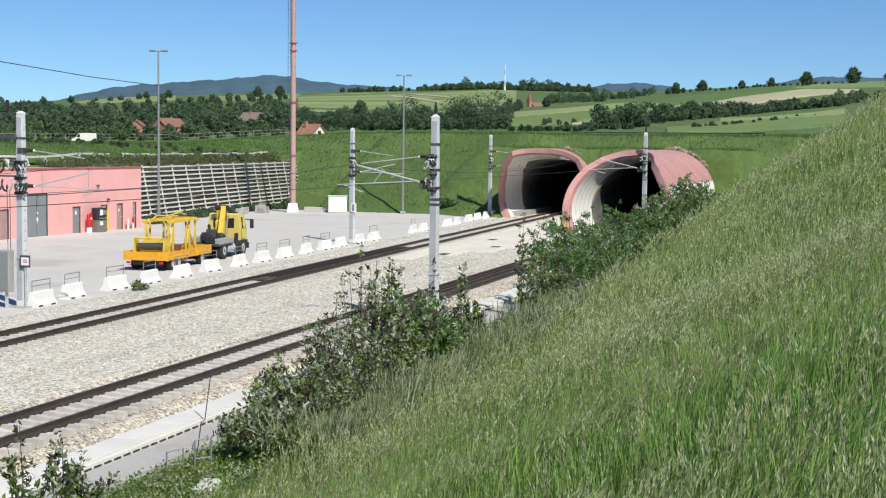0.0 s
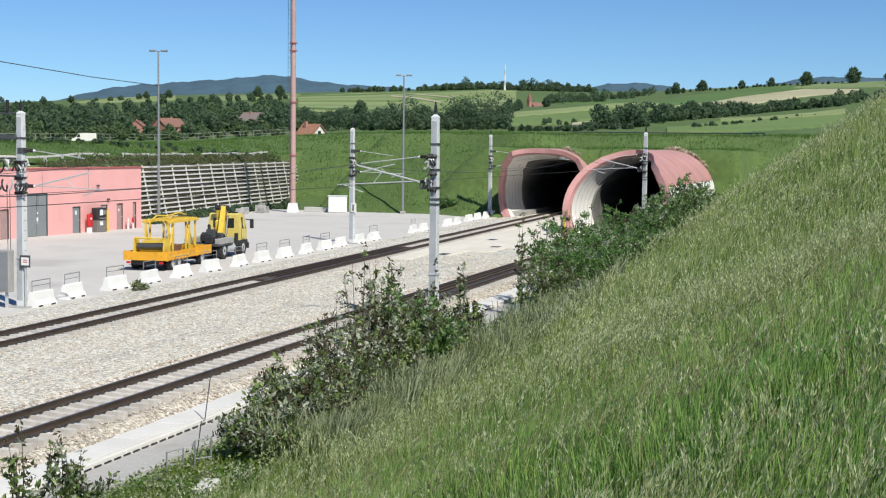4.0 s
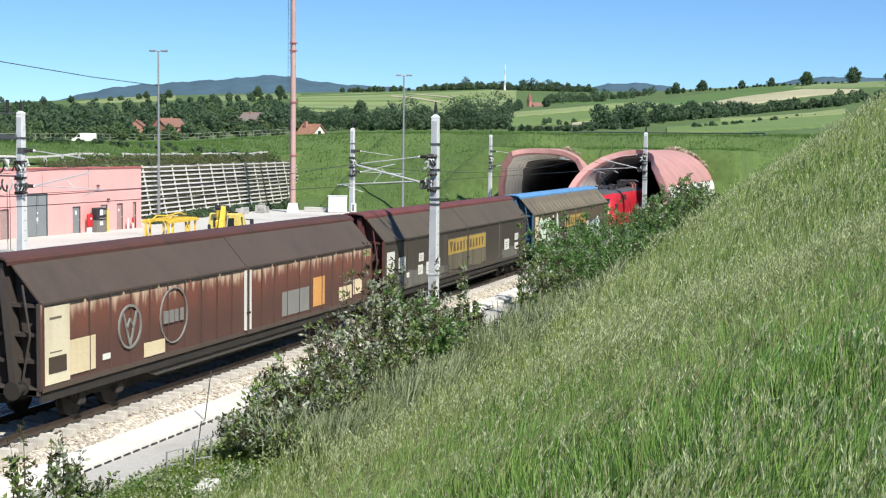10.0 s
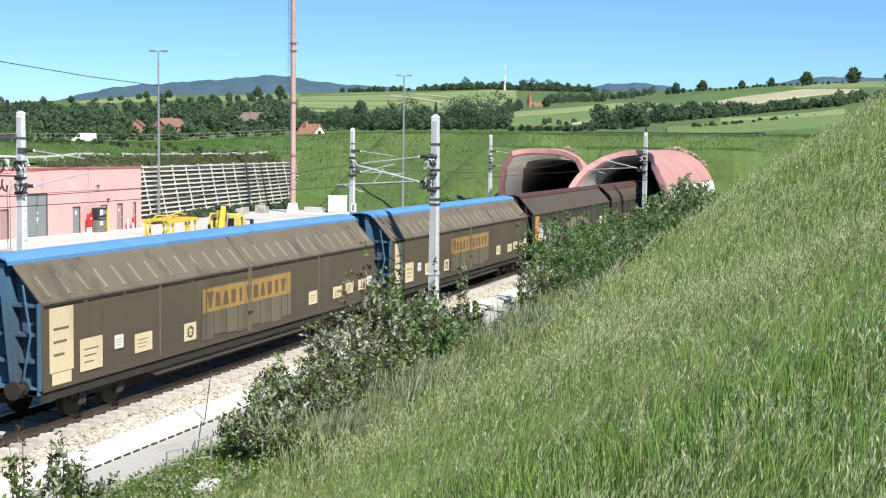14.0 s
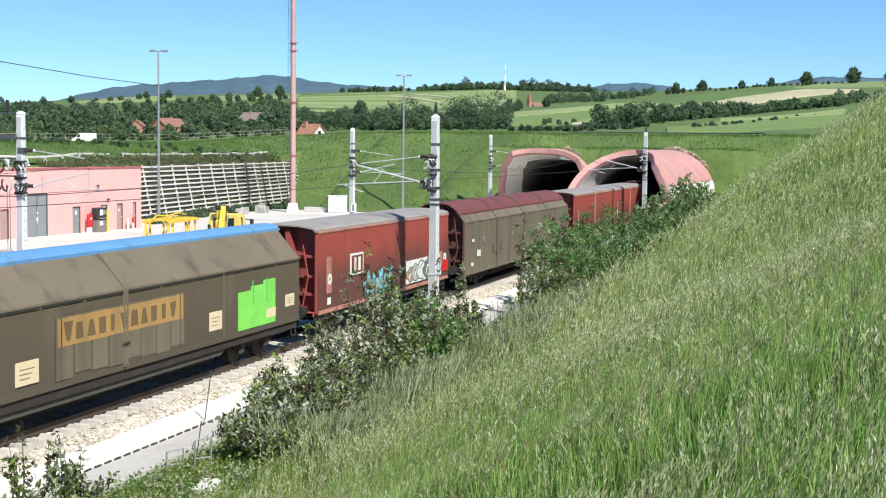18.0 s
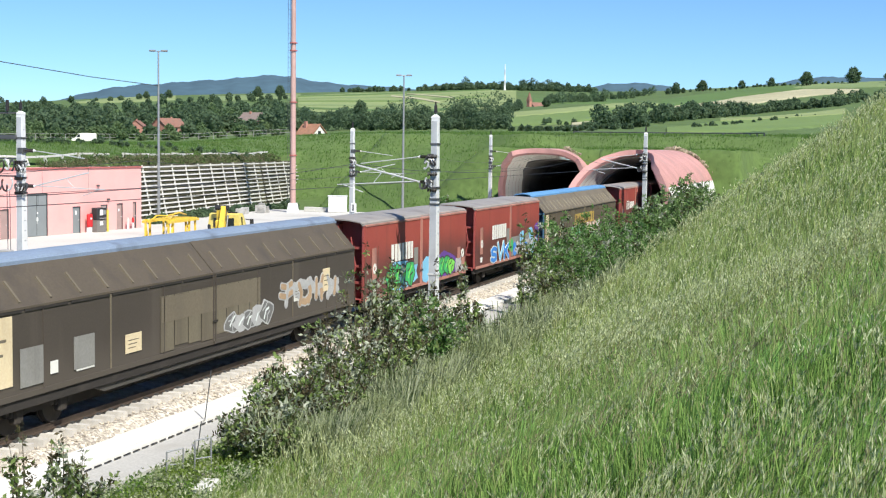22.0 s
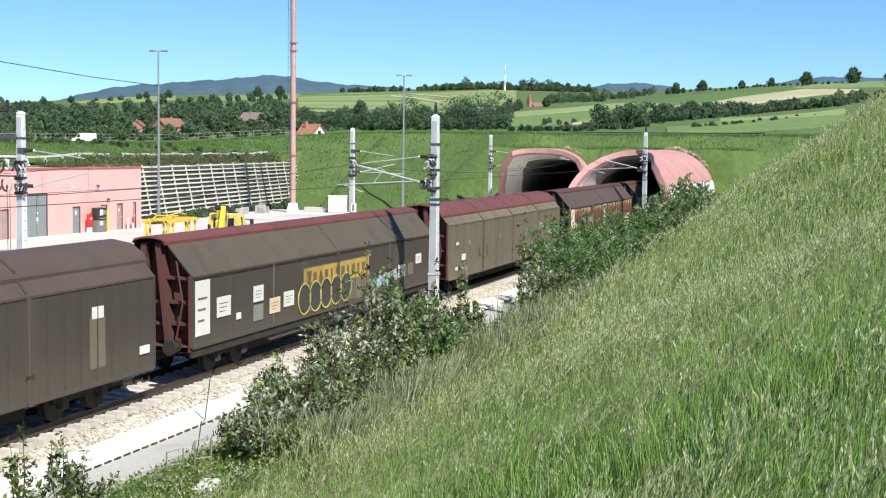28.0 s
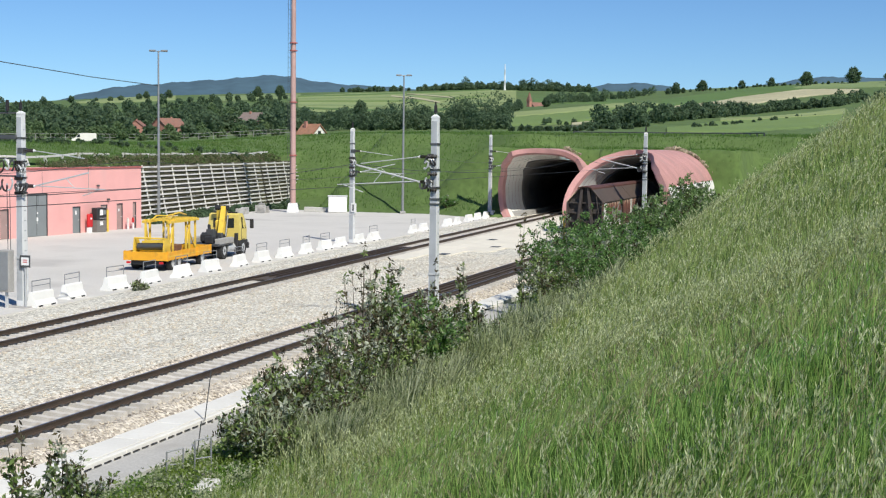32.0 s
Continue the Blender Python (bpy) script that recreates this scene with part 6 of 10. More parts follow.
def piece(t, x0, x1, z0, z1, n, y, fills, line, glint, seed):
    """A sprayed mural: fat overlapping outlined letter bodies with short glints."""
    r = random.Random(seed)
    step = (x1 - x0) / n
    for i in range(n):
        h = (z1 - z0) * (0.72 + 0.4 * r.random())
        cx, cz, q = x0 + step * (i + 0.5), z0 + h / 2, 0.008 + 0.003 * i
        blob(t, cx, cz, step * 1.75, h * 1.1, y, SPRAY[line], seed + i, q, "graffiti_line", 14)
        blob(t, cx, cz, step * 1.52, h * 0.95, y, SPRAY[fills[i % len(fills)]], seed + i, q + 0.001, "graffiti_letter", 14)
        a = r.random() * 0.5
        stroke(t, [(cx - step * 0.3, cz - h * (0.3 - a * 0.3)), (cx - step * 0.05, cz + h * 0.1), (cx + step * 0.28, cz + h * (0.12 + a * 0.4))], y, step * 0.13, SPRAY[glint], q + 0.0012)
        stroke(t, [(cx + step * 0.05, cz - h * 0.42), (cx + step * (0.25 - a * 0.5), cz - h * 0.08), (cx + step * 0.4, cz + h * 0.02)], y, step * 0.1, SPRAY[line], q + 0.0015)
        stroke(t, [(cx - step * 0.45, cz + h * 0.12), (cx - step * 0.1, cz + h * (0.3 - a * 0.3)), (cx + step * 0.12, cz + h * 0.42)], y, step * 0.09, SPRAY[line], q + 0.0018)


def word_bars(t, x0, x1, z0, z1, n, y, mat, name="lettering", seed=0, proud=0.016):
    """A wordmark shown as plain upright bars of its size."""
    r = random.Random(seed)
    step = (x1 - x0) / n
    for i in range(n):
        x = x0 + step * i
        g = Geo().box(x + step * 0.1, x + step * (0.58 + 0.2 * r.random()), -y - proud, -y, z0, z1)
        part(name, g, mat, t)


def ring_mark(t, x, z, r, y, mat, wid, name="round_mark", proud=0.012):
    """A flat painted ring in one piece."""
    n = 24
    v = [(x + q * math.cos(2 * math.pi * i / n), yy, z + q * math.sin(2 * math.pi * i / n)) for yy in (-y - proud, -y) for q in (r, r - wid) for i in range(n)]
    f = []
    for i in range(n):
        k = (i + 1) % n
        f += [(i, n + i, n + k, k), (2 * n + i, 2 * n + k, 3 * n + k, 3 * n + i), (i, k, 2 * n + k, 2 * n + i), (n + i, 3 * n + i, 3 * n + k, n + k)]
    return part(name, Geo().add(v, f), mat, t)


def text_mesh(words, size, mat, space=1.0):
    cu = bpy.data.curves.new("lettering", "FONT")
    cu.body, cu.size, cu.extrude, cu.space_character, cu.align_x = words, size, 0.004, space, "LEFT"
    ob = new("lettering_source", cu)
    me = bpy.data.meshes.new_from_object(ob.evaluated_get(bpy.context.evaluated_depsgraph_get()))
    bpy.data.objects.remove(ob)
    me.materials.clear()
    me.materials.append(mat)
    return me


def end_wall(t, p, x, d, mat, L):
    """The recessed end with its slanting posts and cross beams. d: +1 at the front end, -1 at the rear."""
    y, z0 = p["y"] - 0.04, p["z0"]
    outline = [(-y, z0), (y, z0)] + [(a - 0.03, b - 0.03) for a, b in p["up"]] + [(a - 0.05, b - 0.04) for a, b in p["roof"]] + [(-a + 0.05, b - 0.04) for a, b in p["roof"][-2::-1]] + [(-a + 0.03, b - 0.03) for a, b in p["up"][::-1]]
    xi = x - d * 0.42
    part("end_plate", Geo().prism(outline, min(xi, xi - d * 0.05), max(xi, xi - d * 0.05)), mat, t, "recessed end plate")
    zt = p["roof"][-1][1]
    for s in (-1, 1):
        part("end_post", Geo().add([(q, s * a - 0.09, z) for q in sorted((xi, x - d * 0.02)) for a, z in ((0.55, z0), (0.22, zt - 0.2))] + [(q, s * a + 0.09, z) for q in sorted((xi, x - d * 0.02)) for a, z in ((0.55, z0), (0.22, zt - 0.2))],
                                    [(0, 1, 3, 2), (4, 6, 7, 5), (0, 4, 5, 1), (2, 3, 7, 6), (0, 2, 6, 4), (1, 5, 7, 3)]), mat, t, "slanting end post")
        part("corner_post", Geo().box(min(xi, x), max(xi, x), s * (y - 0.04) - 0.04, s * (y - 0.04) + 0.04, z0, p["zs"]), mat, t)
    for z in (z0 + 0.62, z0 + 1.25, z0 + 1.95):
        part("end_beam", Geo().box(min(xi, x - d * 0.16), max(xi, x - d * 0.16), -y, y, z, z + 0.09), mat, t)
    part("end_sill", Geo().box(min(xi, x), max(xi, x), -1.25, 1.25, 0.85, z0 + 0.06, 0.02), mat, t)
    part("end_ladder", Geo().path([(x - d * 0.06, -0.75, z0), (x - d * 0.06, -1.0, z0 + 1.3), (x - d * 0.06, -0.8, zt - 0.7)], 0.03), mat, t)


def wagon(s, L, shape, side, upper, roof, end, label, walls=2, ribs=0, up_ribs=0, low_ribs=0, lip=None, two_axle=False, trough=True):
    t = thing("freight_wagon", None, label, "freight wagon", "wagons of the train")
    p = PROFILE[shape]
    y, z0, zs = p["y"], p["z0"], p["zs"]
    # underframe
    under = part("underframe", Geo().box(0.0, L, -1.2, 1.2, 0.86, z0 + 0.02).box(0.2, L - 0.2, -0.25, 0.25, 0.6, 0.86), M_UNDER, t, "grimy underframe, its colour deepened for the shade there")
    for sy in (-1, 1):
        part("sole_bar", Geo().box(0.1, L - 0.1, sy * 1.24 - 0.05, sy * 1.24 + 0.05, 0.68, z0 - 0.02, 0.01), M_UNDER, t, "grimy sole bar in the shade-deepened underframe colour")
    if trough:
        for sy in (-1, 1):
            part("side_beam", Geo().add([(x, sy * 1.16 + dy, z) for dy in (-0.05, 0.05) for x, z in ((4.6, 0.86), (L - 4.6, 0.86), (L - 5.6, 0.5), (5.6, 0.5))], [(0, 1, 2, 3), (7, 6, 5, 4), (0, 4, 5, 1), (1, 5, 6, 2), (2, 6, 7, 3), (3, 7, 4, 0)]), M_BEAM, t, "deep grey side beam")
    # added box, not a known part: keeps sky light off the ground below
    part("brake_rigging", Geo().box(4.8, L - 4.8, -0.6, 1.1, 0.2, 0.66, 0.03), M_UNDER, under, "added black box that blocks sky light under the wagon")
    for k in (0.3, 0.5, 0.68):
        part("brake_gear", Geo().box(L * k, L * k + 0.5, -0.8, -0.35, 0.4, 0.8, 0.05), M_UNDER, under)
    if two_axle:
        ax = part("running_gear", Geo().box(2.2, L - 2.2, -0.1, 0.1, 0.6, 0.7), M_UNDER, t)
        for x in (2.6, L - 2.6):
            axle_set(ax, x)
            for sy in (-1, 1):
                part("leaf_spring", Geo().box(x - 0.75, x + 0.75, sy * 1.02 - 0.06, sy * 1.02 + 0.06, 0.66, 0.78, 0.03), M_UNDER, ax)
    else:
        bogie(t, 3.0)
        bogie(t, L - 3.0)
    buffers(t, L, 0.05)
    part("foot_step", Geo().path([(L - 0.5, -1.2, 0.9), (L - 0.5, -1.28, 0.45), (L - 0.15, -1.28, 0.45), (L - 0.15, -1.2, 0.9)], 0.025), M_UNDER, t)
    # sliding walls: the lower wall and its bevelled upper panel
    w = (L - 0.1) / walls
    for i in range(walls):
        a, b = 0.05 + i * w + (0.02 if i else 0), 0.05 + (i + 1) * w - (0.02 if i < walls - 1 else 0)
        out = 0.0 if i % 2 == 0 else 0.014
        g = Geo().prism([(-y - out, z0), (-y + 0.07, z0), (-y + 0.07, zs - 0.01), (-y - out, zs - 0.005)], a, b)
        sw = part("sliding_wall", g, side, t)
        line = [(-q - out, z) for q, z in p["up"]]
        part("upper_panel", Geo().shell(line, a, b, 0.05), upper, t)
        part("top_rail", Geo().box(a, b, -y - out - 0.025, -y - out + 0.02, zs - 0.05, zs + 0.02, 0.008), lip or upper, sw)
        n = max(1, round((b - a) / 1.9))
        # dark strips paint the lip's shadow and the gap below the top rail
        if shape in ("slide", "short"):
            for k in range(n):
                xa, xb = a + (b - a) * k / n + 0.07, a + (b - a) * (k + 1) / n - 0.07
                part("rail_gap", Geo().box(xa, xb, -y - out - 0.03, -y - out + 0.02, zs - 0.105, zs - 0.052), M_UNDER, sw, "raised dark strip for the gap and shade under the top rail")
        part("bottom_rail", Geo().box(a, b, -y - out - 0.02, -y - out + 0.02, z0 - 0.04, z0 + 0.1, 0.008), lip or side, sw)
        if low_ribs:
            n = max(1, round((b - a) / low_ribs))
            for k in range(n + 1):
                x = a + 0.03 + (b - a - 0.06) * k / n
                part("wall_rib", Geo().box(x - 0.022, x + 0.022, -y - out - 0.035, -y - out, z0 + 0.1, zs - 0.05), RIB_MAT[side], sw)
        if up_ribs:
            n = max(1, round((b - a) / up_ribs))
            (ya, za), (yb, zb) = p["up"][0], p["up"][-1]
            for k in range(n):
                x = a + (b - a) * (k + 0.5) / n
                lo, hi = (0.16, 0.66) if side is M_RUSTY else (0.1, 0.58)
                part("panel_rib", Geo().add([(x - 0.035, -(ya + (yb - ya) * q) - out - dn * 0.72, za + (zb - za) * q + dn * 0.69) for q in (lo, hi) for dn in (0, 0.035)] + [(x + 0.035, -(ya + (yb - ya) * q) - out - dn * 0.72, za + (zb - za) * q + dn * 0.69) for q in (lo, hi) for dn in (0, 0.035)], [(0, 1, 3, 2), (4, 6, 7, 5), (0, 4, 5, 1), (2, 3, 7, 6), (1, 5, 7, 3), (0, 2, 6, 4)]), M_RIB_PALE if upper is M_UP_BEIGE else M_PATCH, sw)
        if i:
            part("lock_bar", Geo().box(a - 0.11, a - 0.05, -y - 0.05, -y + 0.02, z0 + 0.05, zs), RIB_MAT.get(side, side), sw)
            part("lock_bar", Geo().box(a + 0.03, a + 0.09, -y - 0.05, -y + 0.02, z0 + 0.05, zs), RIB_MAT.get(side, side), sw)
            part("lock_handle", Geo().box(a - 0.16, a + 0.14, -y - 0.075, -y - 0.05, z0 + 0.62, z0 + 0.68), M_UNDER, sw)
    # far wall, roof
    part("far_wall", Geo().prism([(y, z0), (y - 0.07, z0), (y - 0.07, zs)] + [(a - 0.05, b) for a, b in p["up"][1:]] + [(a, b) for a, b in p["up"][::-1]], 0.05, L - 0.05), side, t)
    rf = p["roof"]
    line = [(-a, b) for a, b in rf] + [(a, b) for a, b in rf[-2::-1]]
    part("roof", Geo().shell(line, -0.12, L + 0.12, 0.05), roof, t, smooth=True)
    part("roof_lip", Geo().box(-0.12, L + 0.12, -rf[0][0] - 0.03, -rf[0][0] + 0.02, rf[0][1] - 0.07, rf[0][1] + 0.02), roof, t)
    end_wall(t, p, 0, -1, end, L)
    end_wall(t, p, L, 1, end, L)
    ROSTER.append((t, s))
    return t


RIB_MAT = {M_RUSTY: worn("rib_dark", (0.075, 0.038, 0.030), (0.12, 0.065, 0.05), amount=0.4), M_SIDE_BROWN: M_PATCH, M_SIDE_TAUPE: M_SIDE_TAUPE, M_SIDE_DARK: M_SIDE_DARK, M_RED_SIDE: M_RED_LIGHT}
Y1, Y4, Y3, Y5 = (PROFILE[k]["y"] + 0.018 for k in ("slide", "slab", "doors", "short"))


def notices(t, rows, y):
    for i, (x, z, w, h, mat) in enumerate(rows):
        q = 0.012 + 0.0035 * (i % 4)
        pl = panel(t, "notice", x, x + w, y, z, z + h, mat, "", q)
        if w > 0.3 and h > 0.3 and mat in (M_LABEL, M_LABEL_CREAM):
            for k in range(3):
                part("text_bar", Geo().box(x + w * 0.15, x + w * (0.6 + 0.1 * k), -y - q - 0.005, -y - q, z + h * (0.25 + 0.2 * k), z + h * (0.29 + 0.2 * k)), M_PATCH, pl)


def data_panel(t, x, z, w, h, y, rows=5):
    """A dark painted field with short pale lines of data."""
    pl = panel(t, "data_panel", x, x + w, y, z, z + h, M_INK, "dark data panel with pale lines", 0.014)
    for k in range(rows):
        q = z + h * (k + 0.4) / rows
        part("text_bar", Geo().box(x + w * 0.15, x + w * (0.5 + 0.12 * ((k * 3) % 4)), -y - 0.018, -y - 0.014, q, q + h * 0.28 / rows), M_PATCH_GREY, pl)


def brand_panel(t, x, y, mat, ink, patch=True, w=6.2):
    if patch:
        for k in range(8):
            q = (w + 0.2) / 8
            panel(t, "bare_panel", x - 0.1 + q * k + 0.03, x - 0.1 + q * (k + 1) - 0.03, y, 1.12 + 0.05 * ((k * 5) % 3), 2.66, M_BARE, "paler bleached bare paint", 0.006)
    panel(t, "name_panel", x, x + w, y, 1.93, 2.62, mat, "name panel with worn dark lettering")
    if mat is not M_PATCH:
        # a wordmark as plain tapered blocks, the first one taller
        step = (w - 0.5) / 11
        for k in range(11):
            a = x + 0.25 + step * k
            wd = step * (0.8, 0.66, 0.74, 0.7, 0.56, 0.84, 0.74, 0.68, 0.68, 0.7, 0.72)[k]
            top, c = 2.52 if k == 0 else 2.46, wd * (0.0, 0.12, 0.3, 0.04, 0.16)[k % 5]
            low = wd * (0.32, 0.0, 0.0, 0.1, 0.26)[k % 5]
            part("lettering", Geo().plate([(a + low, -y, 2.05), (a + wd - low, -y, 2.05), (a + wd - c, -y, top), (a + c, -y, top)], (0, -1, 0), 0.018), M_INK_FADED, t)


# -- the wagons, from the engine backwards --
def transit(s, L, roof, end, side, upper, label, brand=M_LABEL_YELLOW, up_ribs=0, **k):
    t = wagon(s, L, "slide", side, upper, roof, end, label, up_ribs=up_ribs, **k)
    for q in (0.12, 0.25, 0.37, 0.63, 0.75, 0.88):
        panel(t, "wall_seam", L * q - 0.018, L * q + 0.018, Y1 - 0.018, 1.08, 2.98, M_PATCH if q in (0.25, 0.75) else side, "", 0.03)
    if brand:
        brand_panel(t, L / 2 - 3.1, Y1, brand, M_INK)
    return t


LT = M_LABEL
t = transit(594.68, 22.14, M_ROOF_BLUE, M_END_BLUE, M_SIDE_BROWN, M_UP_BEIGE, "brown sliding-wall wagon with a blue roof and sprayed graffiti", up_ribs=0.95)
notices(t, [(0.25, 1.3, 0.75, 1.6, M_LABEL_CREAM), (2.3, 1.5, 0.5, 0.3, LT), (4.0, 1.45, 0.8, 0.45, LT), (19.3, 1.9, 0.7, 0.5, M_PATCH), (20.6, 1.7, 0.6, 0.5, M_PATCH)], Y1)
tag_letters(t, 1.2, 6.3, 1.35, 2.75, 5, Y1, ["mint"], "mint", 3, None, "SECIA")
panel(t, "sprayed_field", 6.4, 8.9, Y1, 1.05, 1.7, SPRAY["silver"], "", 0.008)
tag_letters(t, 6.5, 8.9, 1.1, 1.65, 3, Y1, ["silver"], "black", 4)
blob(t, 10.2, 1.55, 1.5, 0.8, Y1, SPRAY["orange"], 305, 0.006)
blob(t, 13.9, 1.75, 1.6, 0.8, Y1, SPRAY["orange"], 307, 0.006)
tag_letters(t, 9.5, 13.9, 1.14, 1.8, 5, Y1, ["grey"], "black", 5, None, "SINCE")
piece(t, 14.6, 18.9, 1.12, 2.25, 5, Y1, ["white", "grey", "white", "teal", "white"], "black", "white", 306)

t = transit(570.02, 22.88, M_ROOF_RED, M_END_MAROON, M_SIDE_DARK, M_UP_BROWN, "grey-brown sliding-wall wagon with a dark red roof")
blob(t, 4.2, 1.34, 8.6, 0.7, Y1, M_BAND_GREY, 301, 0.006, "grey_band", 30, "faded grey lower band")
blob(t, 19.6, 1.34, 4.4, 0.6, Y1, M_BAND_GREY, 302, 0.006, "grey_band", 26)
notices(t, [(0.2, 1.7, 0.9, 0.9, LT), (0.25, 1.15, 0.8, 0.5, M_PATCH), (1.6, 1.7, 0.8, 0.6, LT), (2.6, 1.4, 0.3, 0.2, LT), (4.2, 1.95, 0.6, 0.35, LT), (4.1, 1.4, 0.6, 0.4, LT), (5.2, 1.35, 0.75, 0.5, LT), (6.3, 1.5, 0.8, 0.4, LT), (18.2, 1.5, 0.9, 0.55, LT), (20.3, 1.9, 0.7, 0.35, LT), (20.3, 1.4, 0.7, 0.35, LT)], Y1)


def rusty(s, L, label, marks=True, extra=(), up_ribs=0, pale=M_LABEL_CREAM):
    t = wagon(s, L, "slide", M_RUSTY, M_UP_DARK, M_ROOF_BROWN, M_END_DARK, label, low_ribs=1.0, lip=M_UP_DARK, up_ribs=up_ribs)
    corner = panel(t, "cream_panel", 0.1, 1.15, Y1, 1.1, 2.95, M_LABEL_IVORY if pale is M_LABEL_CREAM and not up_ribs else M_LABEL, "flaking pale end panel", 0.02)
    for k, (za, zb, xa, xb) in enumerate(((2.64, 2.70, 0.3, 0.8), (1.84, 1.87, 0.3, 0.8))):
        part("text_bar", Geo().box(xa, xb, -Y1 - 0.024, -Y1 - 0.02, za, zb), M_PATCH, corner)
    panel(t, "cream_patch", 1.15, 2.3, Y1, 1.2, 2.05, M_LABEL if up_ribs else pale, "", 0.016)
    panel(t, "cream_patch", 2.65, 3.0, Y1, 1.35, 1.5, M_LABEL, "", 0.016)
    panel(t, "black_patch", 0.25, 1.0, Y1, 1.35, 1.75, M_INK, "", 0.028)
    if marks:
        r = 0.52
        for nm, mat, dx, wd in (("oval_mark", M_PATCH_GREY, 3.95, 0.06), ("ring_mark", M_PATCH_GREY, 6.3, 0.035)):
            ring_mark(t, dx, 2.05 + (0.04 if wd < 0.05 else 0), r * (1.5 if wd < 0.05 else 1.12), Y1, mat, wd, nm, 0.04)
        stroke(t, [(3.62, 2.42), (3.95, 1.55), (4.28, 2.42)], Y1, 0.06, M_PATCH_GREY, 0.040, "mark_stroke")
        stroke(t, [(3.78, 2.0), (3.95, 2.25), (4.12, 2.0)], Y1, 0.05, M_PATCH_GREY, 0.040, "mark_stroke")
        word_bars(t, 5.72, 6.95, 1.9, 2.24, 4, Y1, M_PATCH_GREY, "mark_bar", 2, 0.044)
        panel(t, "cream_patch", 4.7, 5.8, Y1, 1.12, 1.5, M_LABEL if up_ribs else pale, "", 0.02)
    panel(t, "lock_panel", L / 2 - 0.2, L / 2 - 0.1, Y1, 1.1, 2.95, M_LABEL, "pale lock bar", 0.05)
    panel(t, "lock_panel", L / 2 + 0.12, L / 2 + 0.22, Y1, 1.1, 2.95, M_LABEL, "pale lock bar", 0.05)
    for x, z, w, h, mat in extra:
        panel(t, "paint_patch", x, x + w, Y1, z, z + h, mat, "", 0.02)
    return t


rusty(546.55, 21.95, "rust-streaked ribbed wagon with faded advertising rings and a cream corner", True, ((13.6, 1.2, 2.2, 0.8, M_PATCH_GREY), (16.2, 1.25, 1.0, 1.0, M_LABEL_ORANGE), (18.6, 1.2, 1.2, 0.5, M_LABEL_CREAM), (20.0, 1.3, 0.9, 0.55, M_LABEL_CREAM)))
t = rusty(522.77, 21.7, "rust-streaked ribbed wagon with white squares near its end", True, ((17.6, 1.15, 1.0, 0.75, M_LABEL), (18.9, 1.2, 1.0, 0.65, M_LABEL)), 1.0)

t = wagon(506.79, 14.48, "short", M_SIDE_DARK, M_UP_BROWN, M_ROOF_BROWN, M_END_DARK, "short dark two-axle wagon with a curved brown roof", two_axle=True, trough=False, low_ribs=0.85)
data_panel(t, 0.3, 1.3, 0.75, 1.45, Y5, 7)
data_panel(t, 1.3, 1.55, 0.75, 0.8, Y5, 4)
notices(t, [(1.45, 1.2, 0.35, 0.28, LT), (13.1, 2.1, 0.6, 0.35, M_PATCH_GREY)], Y5)
ring_mark(t, 3.4, 1.75, 0.17, Y5 + 0.006, M_LABEL, 0.1)
ring_mark(t, 12.4, 1.75, 0.17, Y5 + 0.006, M_LABEL, 0.1)
tag_letters(t, 4.5, 11.5, 1.15, 1.9, 6, Y5, ["tan", "silver"], "tan", 31)

t = transit(482.89, 22.73, M_ROOF_BROWN, M_END_DARK, M_SIDE_DARK, M_UP_BROWN, "dark brown sliding-wall wagon with a bare pale centre", None)
for k in range(7):
    panel(t, "bare_panel", 8.35 + k * 1.0, 9.27 + k * 1.0, Y1, 1.2, 2.44 + 0.02 * (k % 2), M_BLEACHED, "bleached panel", 0.008)
panel(t, "bare_panel", 8.3, 15.3, Y1, 1.06, 1.32, M_BARE, "", 0.006)
panel(t, "bare_panel", 18.2, 21.4, Y1, 1.12, 1.45, M_BARE, "", 0.006)
notices(t, [(0.2, 1.25, 0.9, 1.7, M_LABEL_ORANGE), (1.2, 1.35, 0.9, 0.9, LT), (2.5, 1.45, 0.3, 0.25, LT), (3.6, 1.35, 0.9, 1.2, M_PATCH_GREY), (5.0, 1.6, 0.45, 0.5, LT), (6.1, 1.55, 0.6, 0.4, LT), (19.0, 1.4, 0.85, 0.75, M_LABEL_IVORY), (20.9, 1.5, 0.7, 0.6, M_LABEL_IVORY), (20.95, 2.2, 0.55, 0.45, M_PATCH_GREY)], Y1)

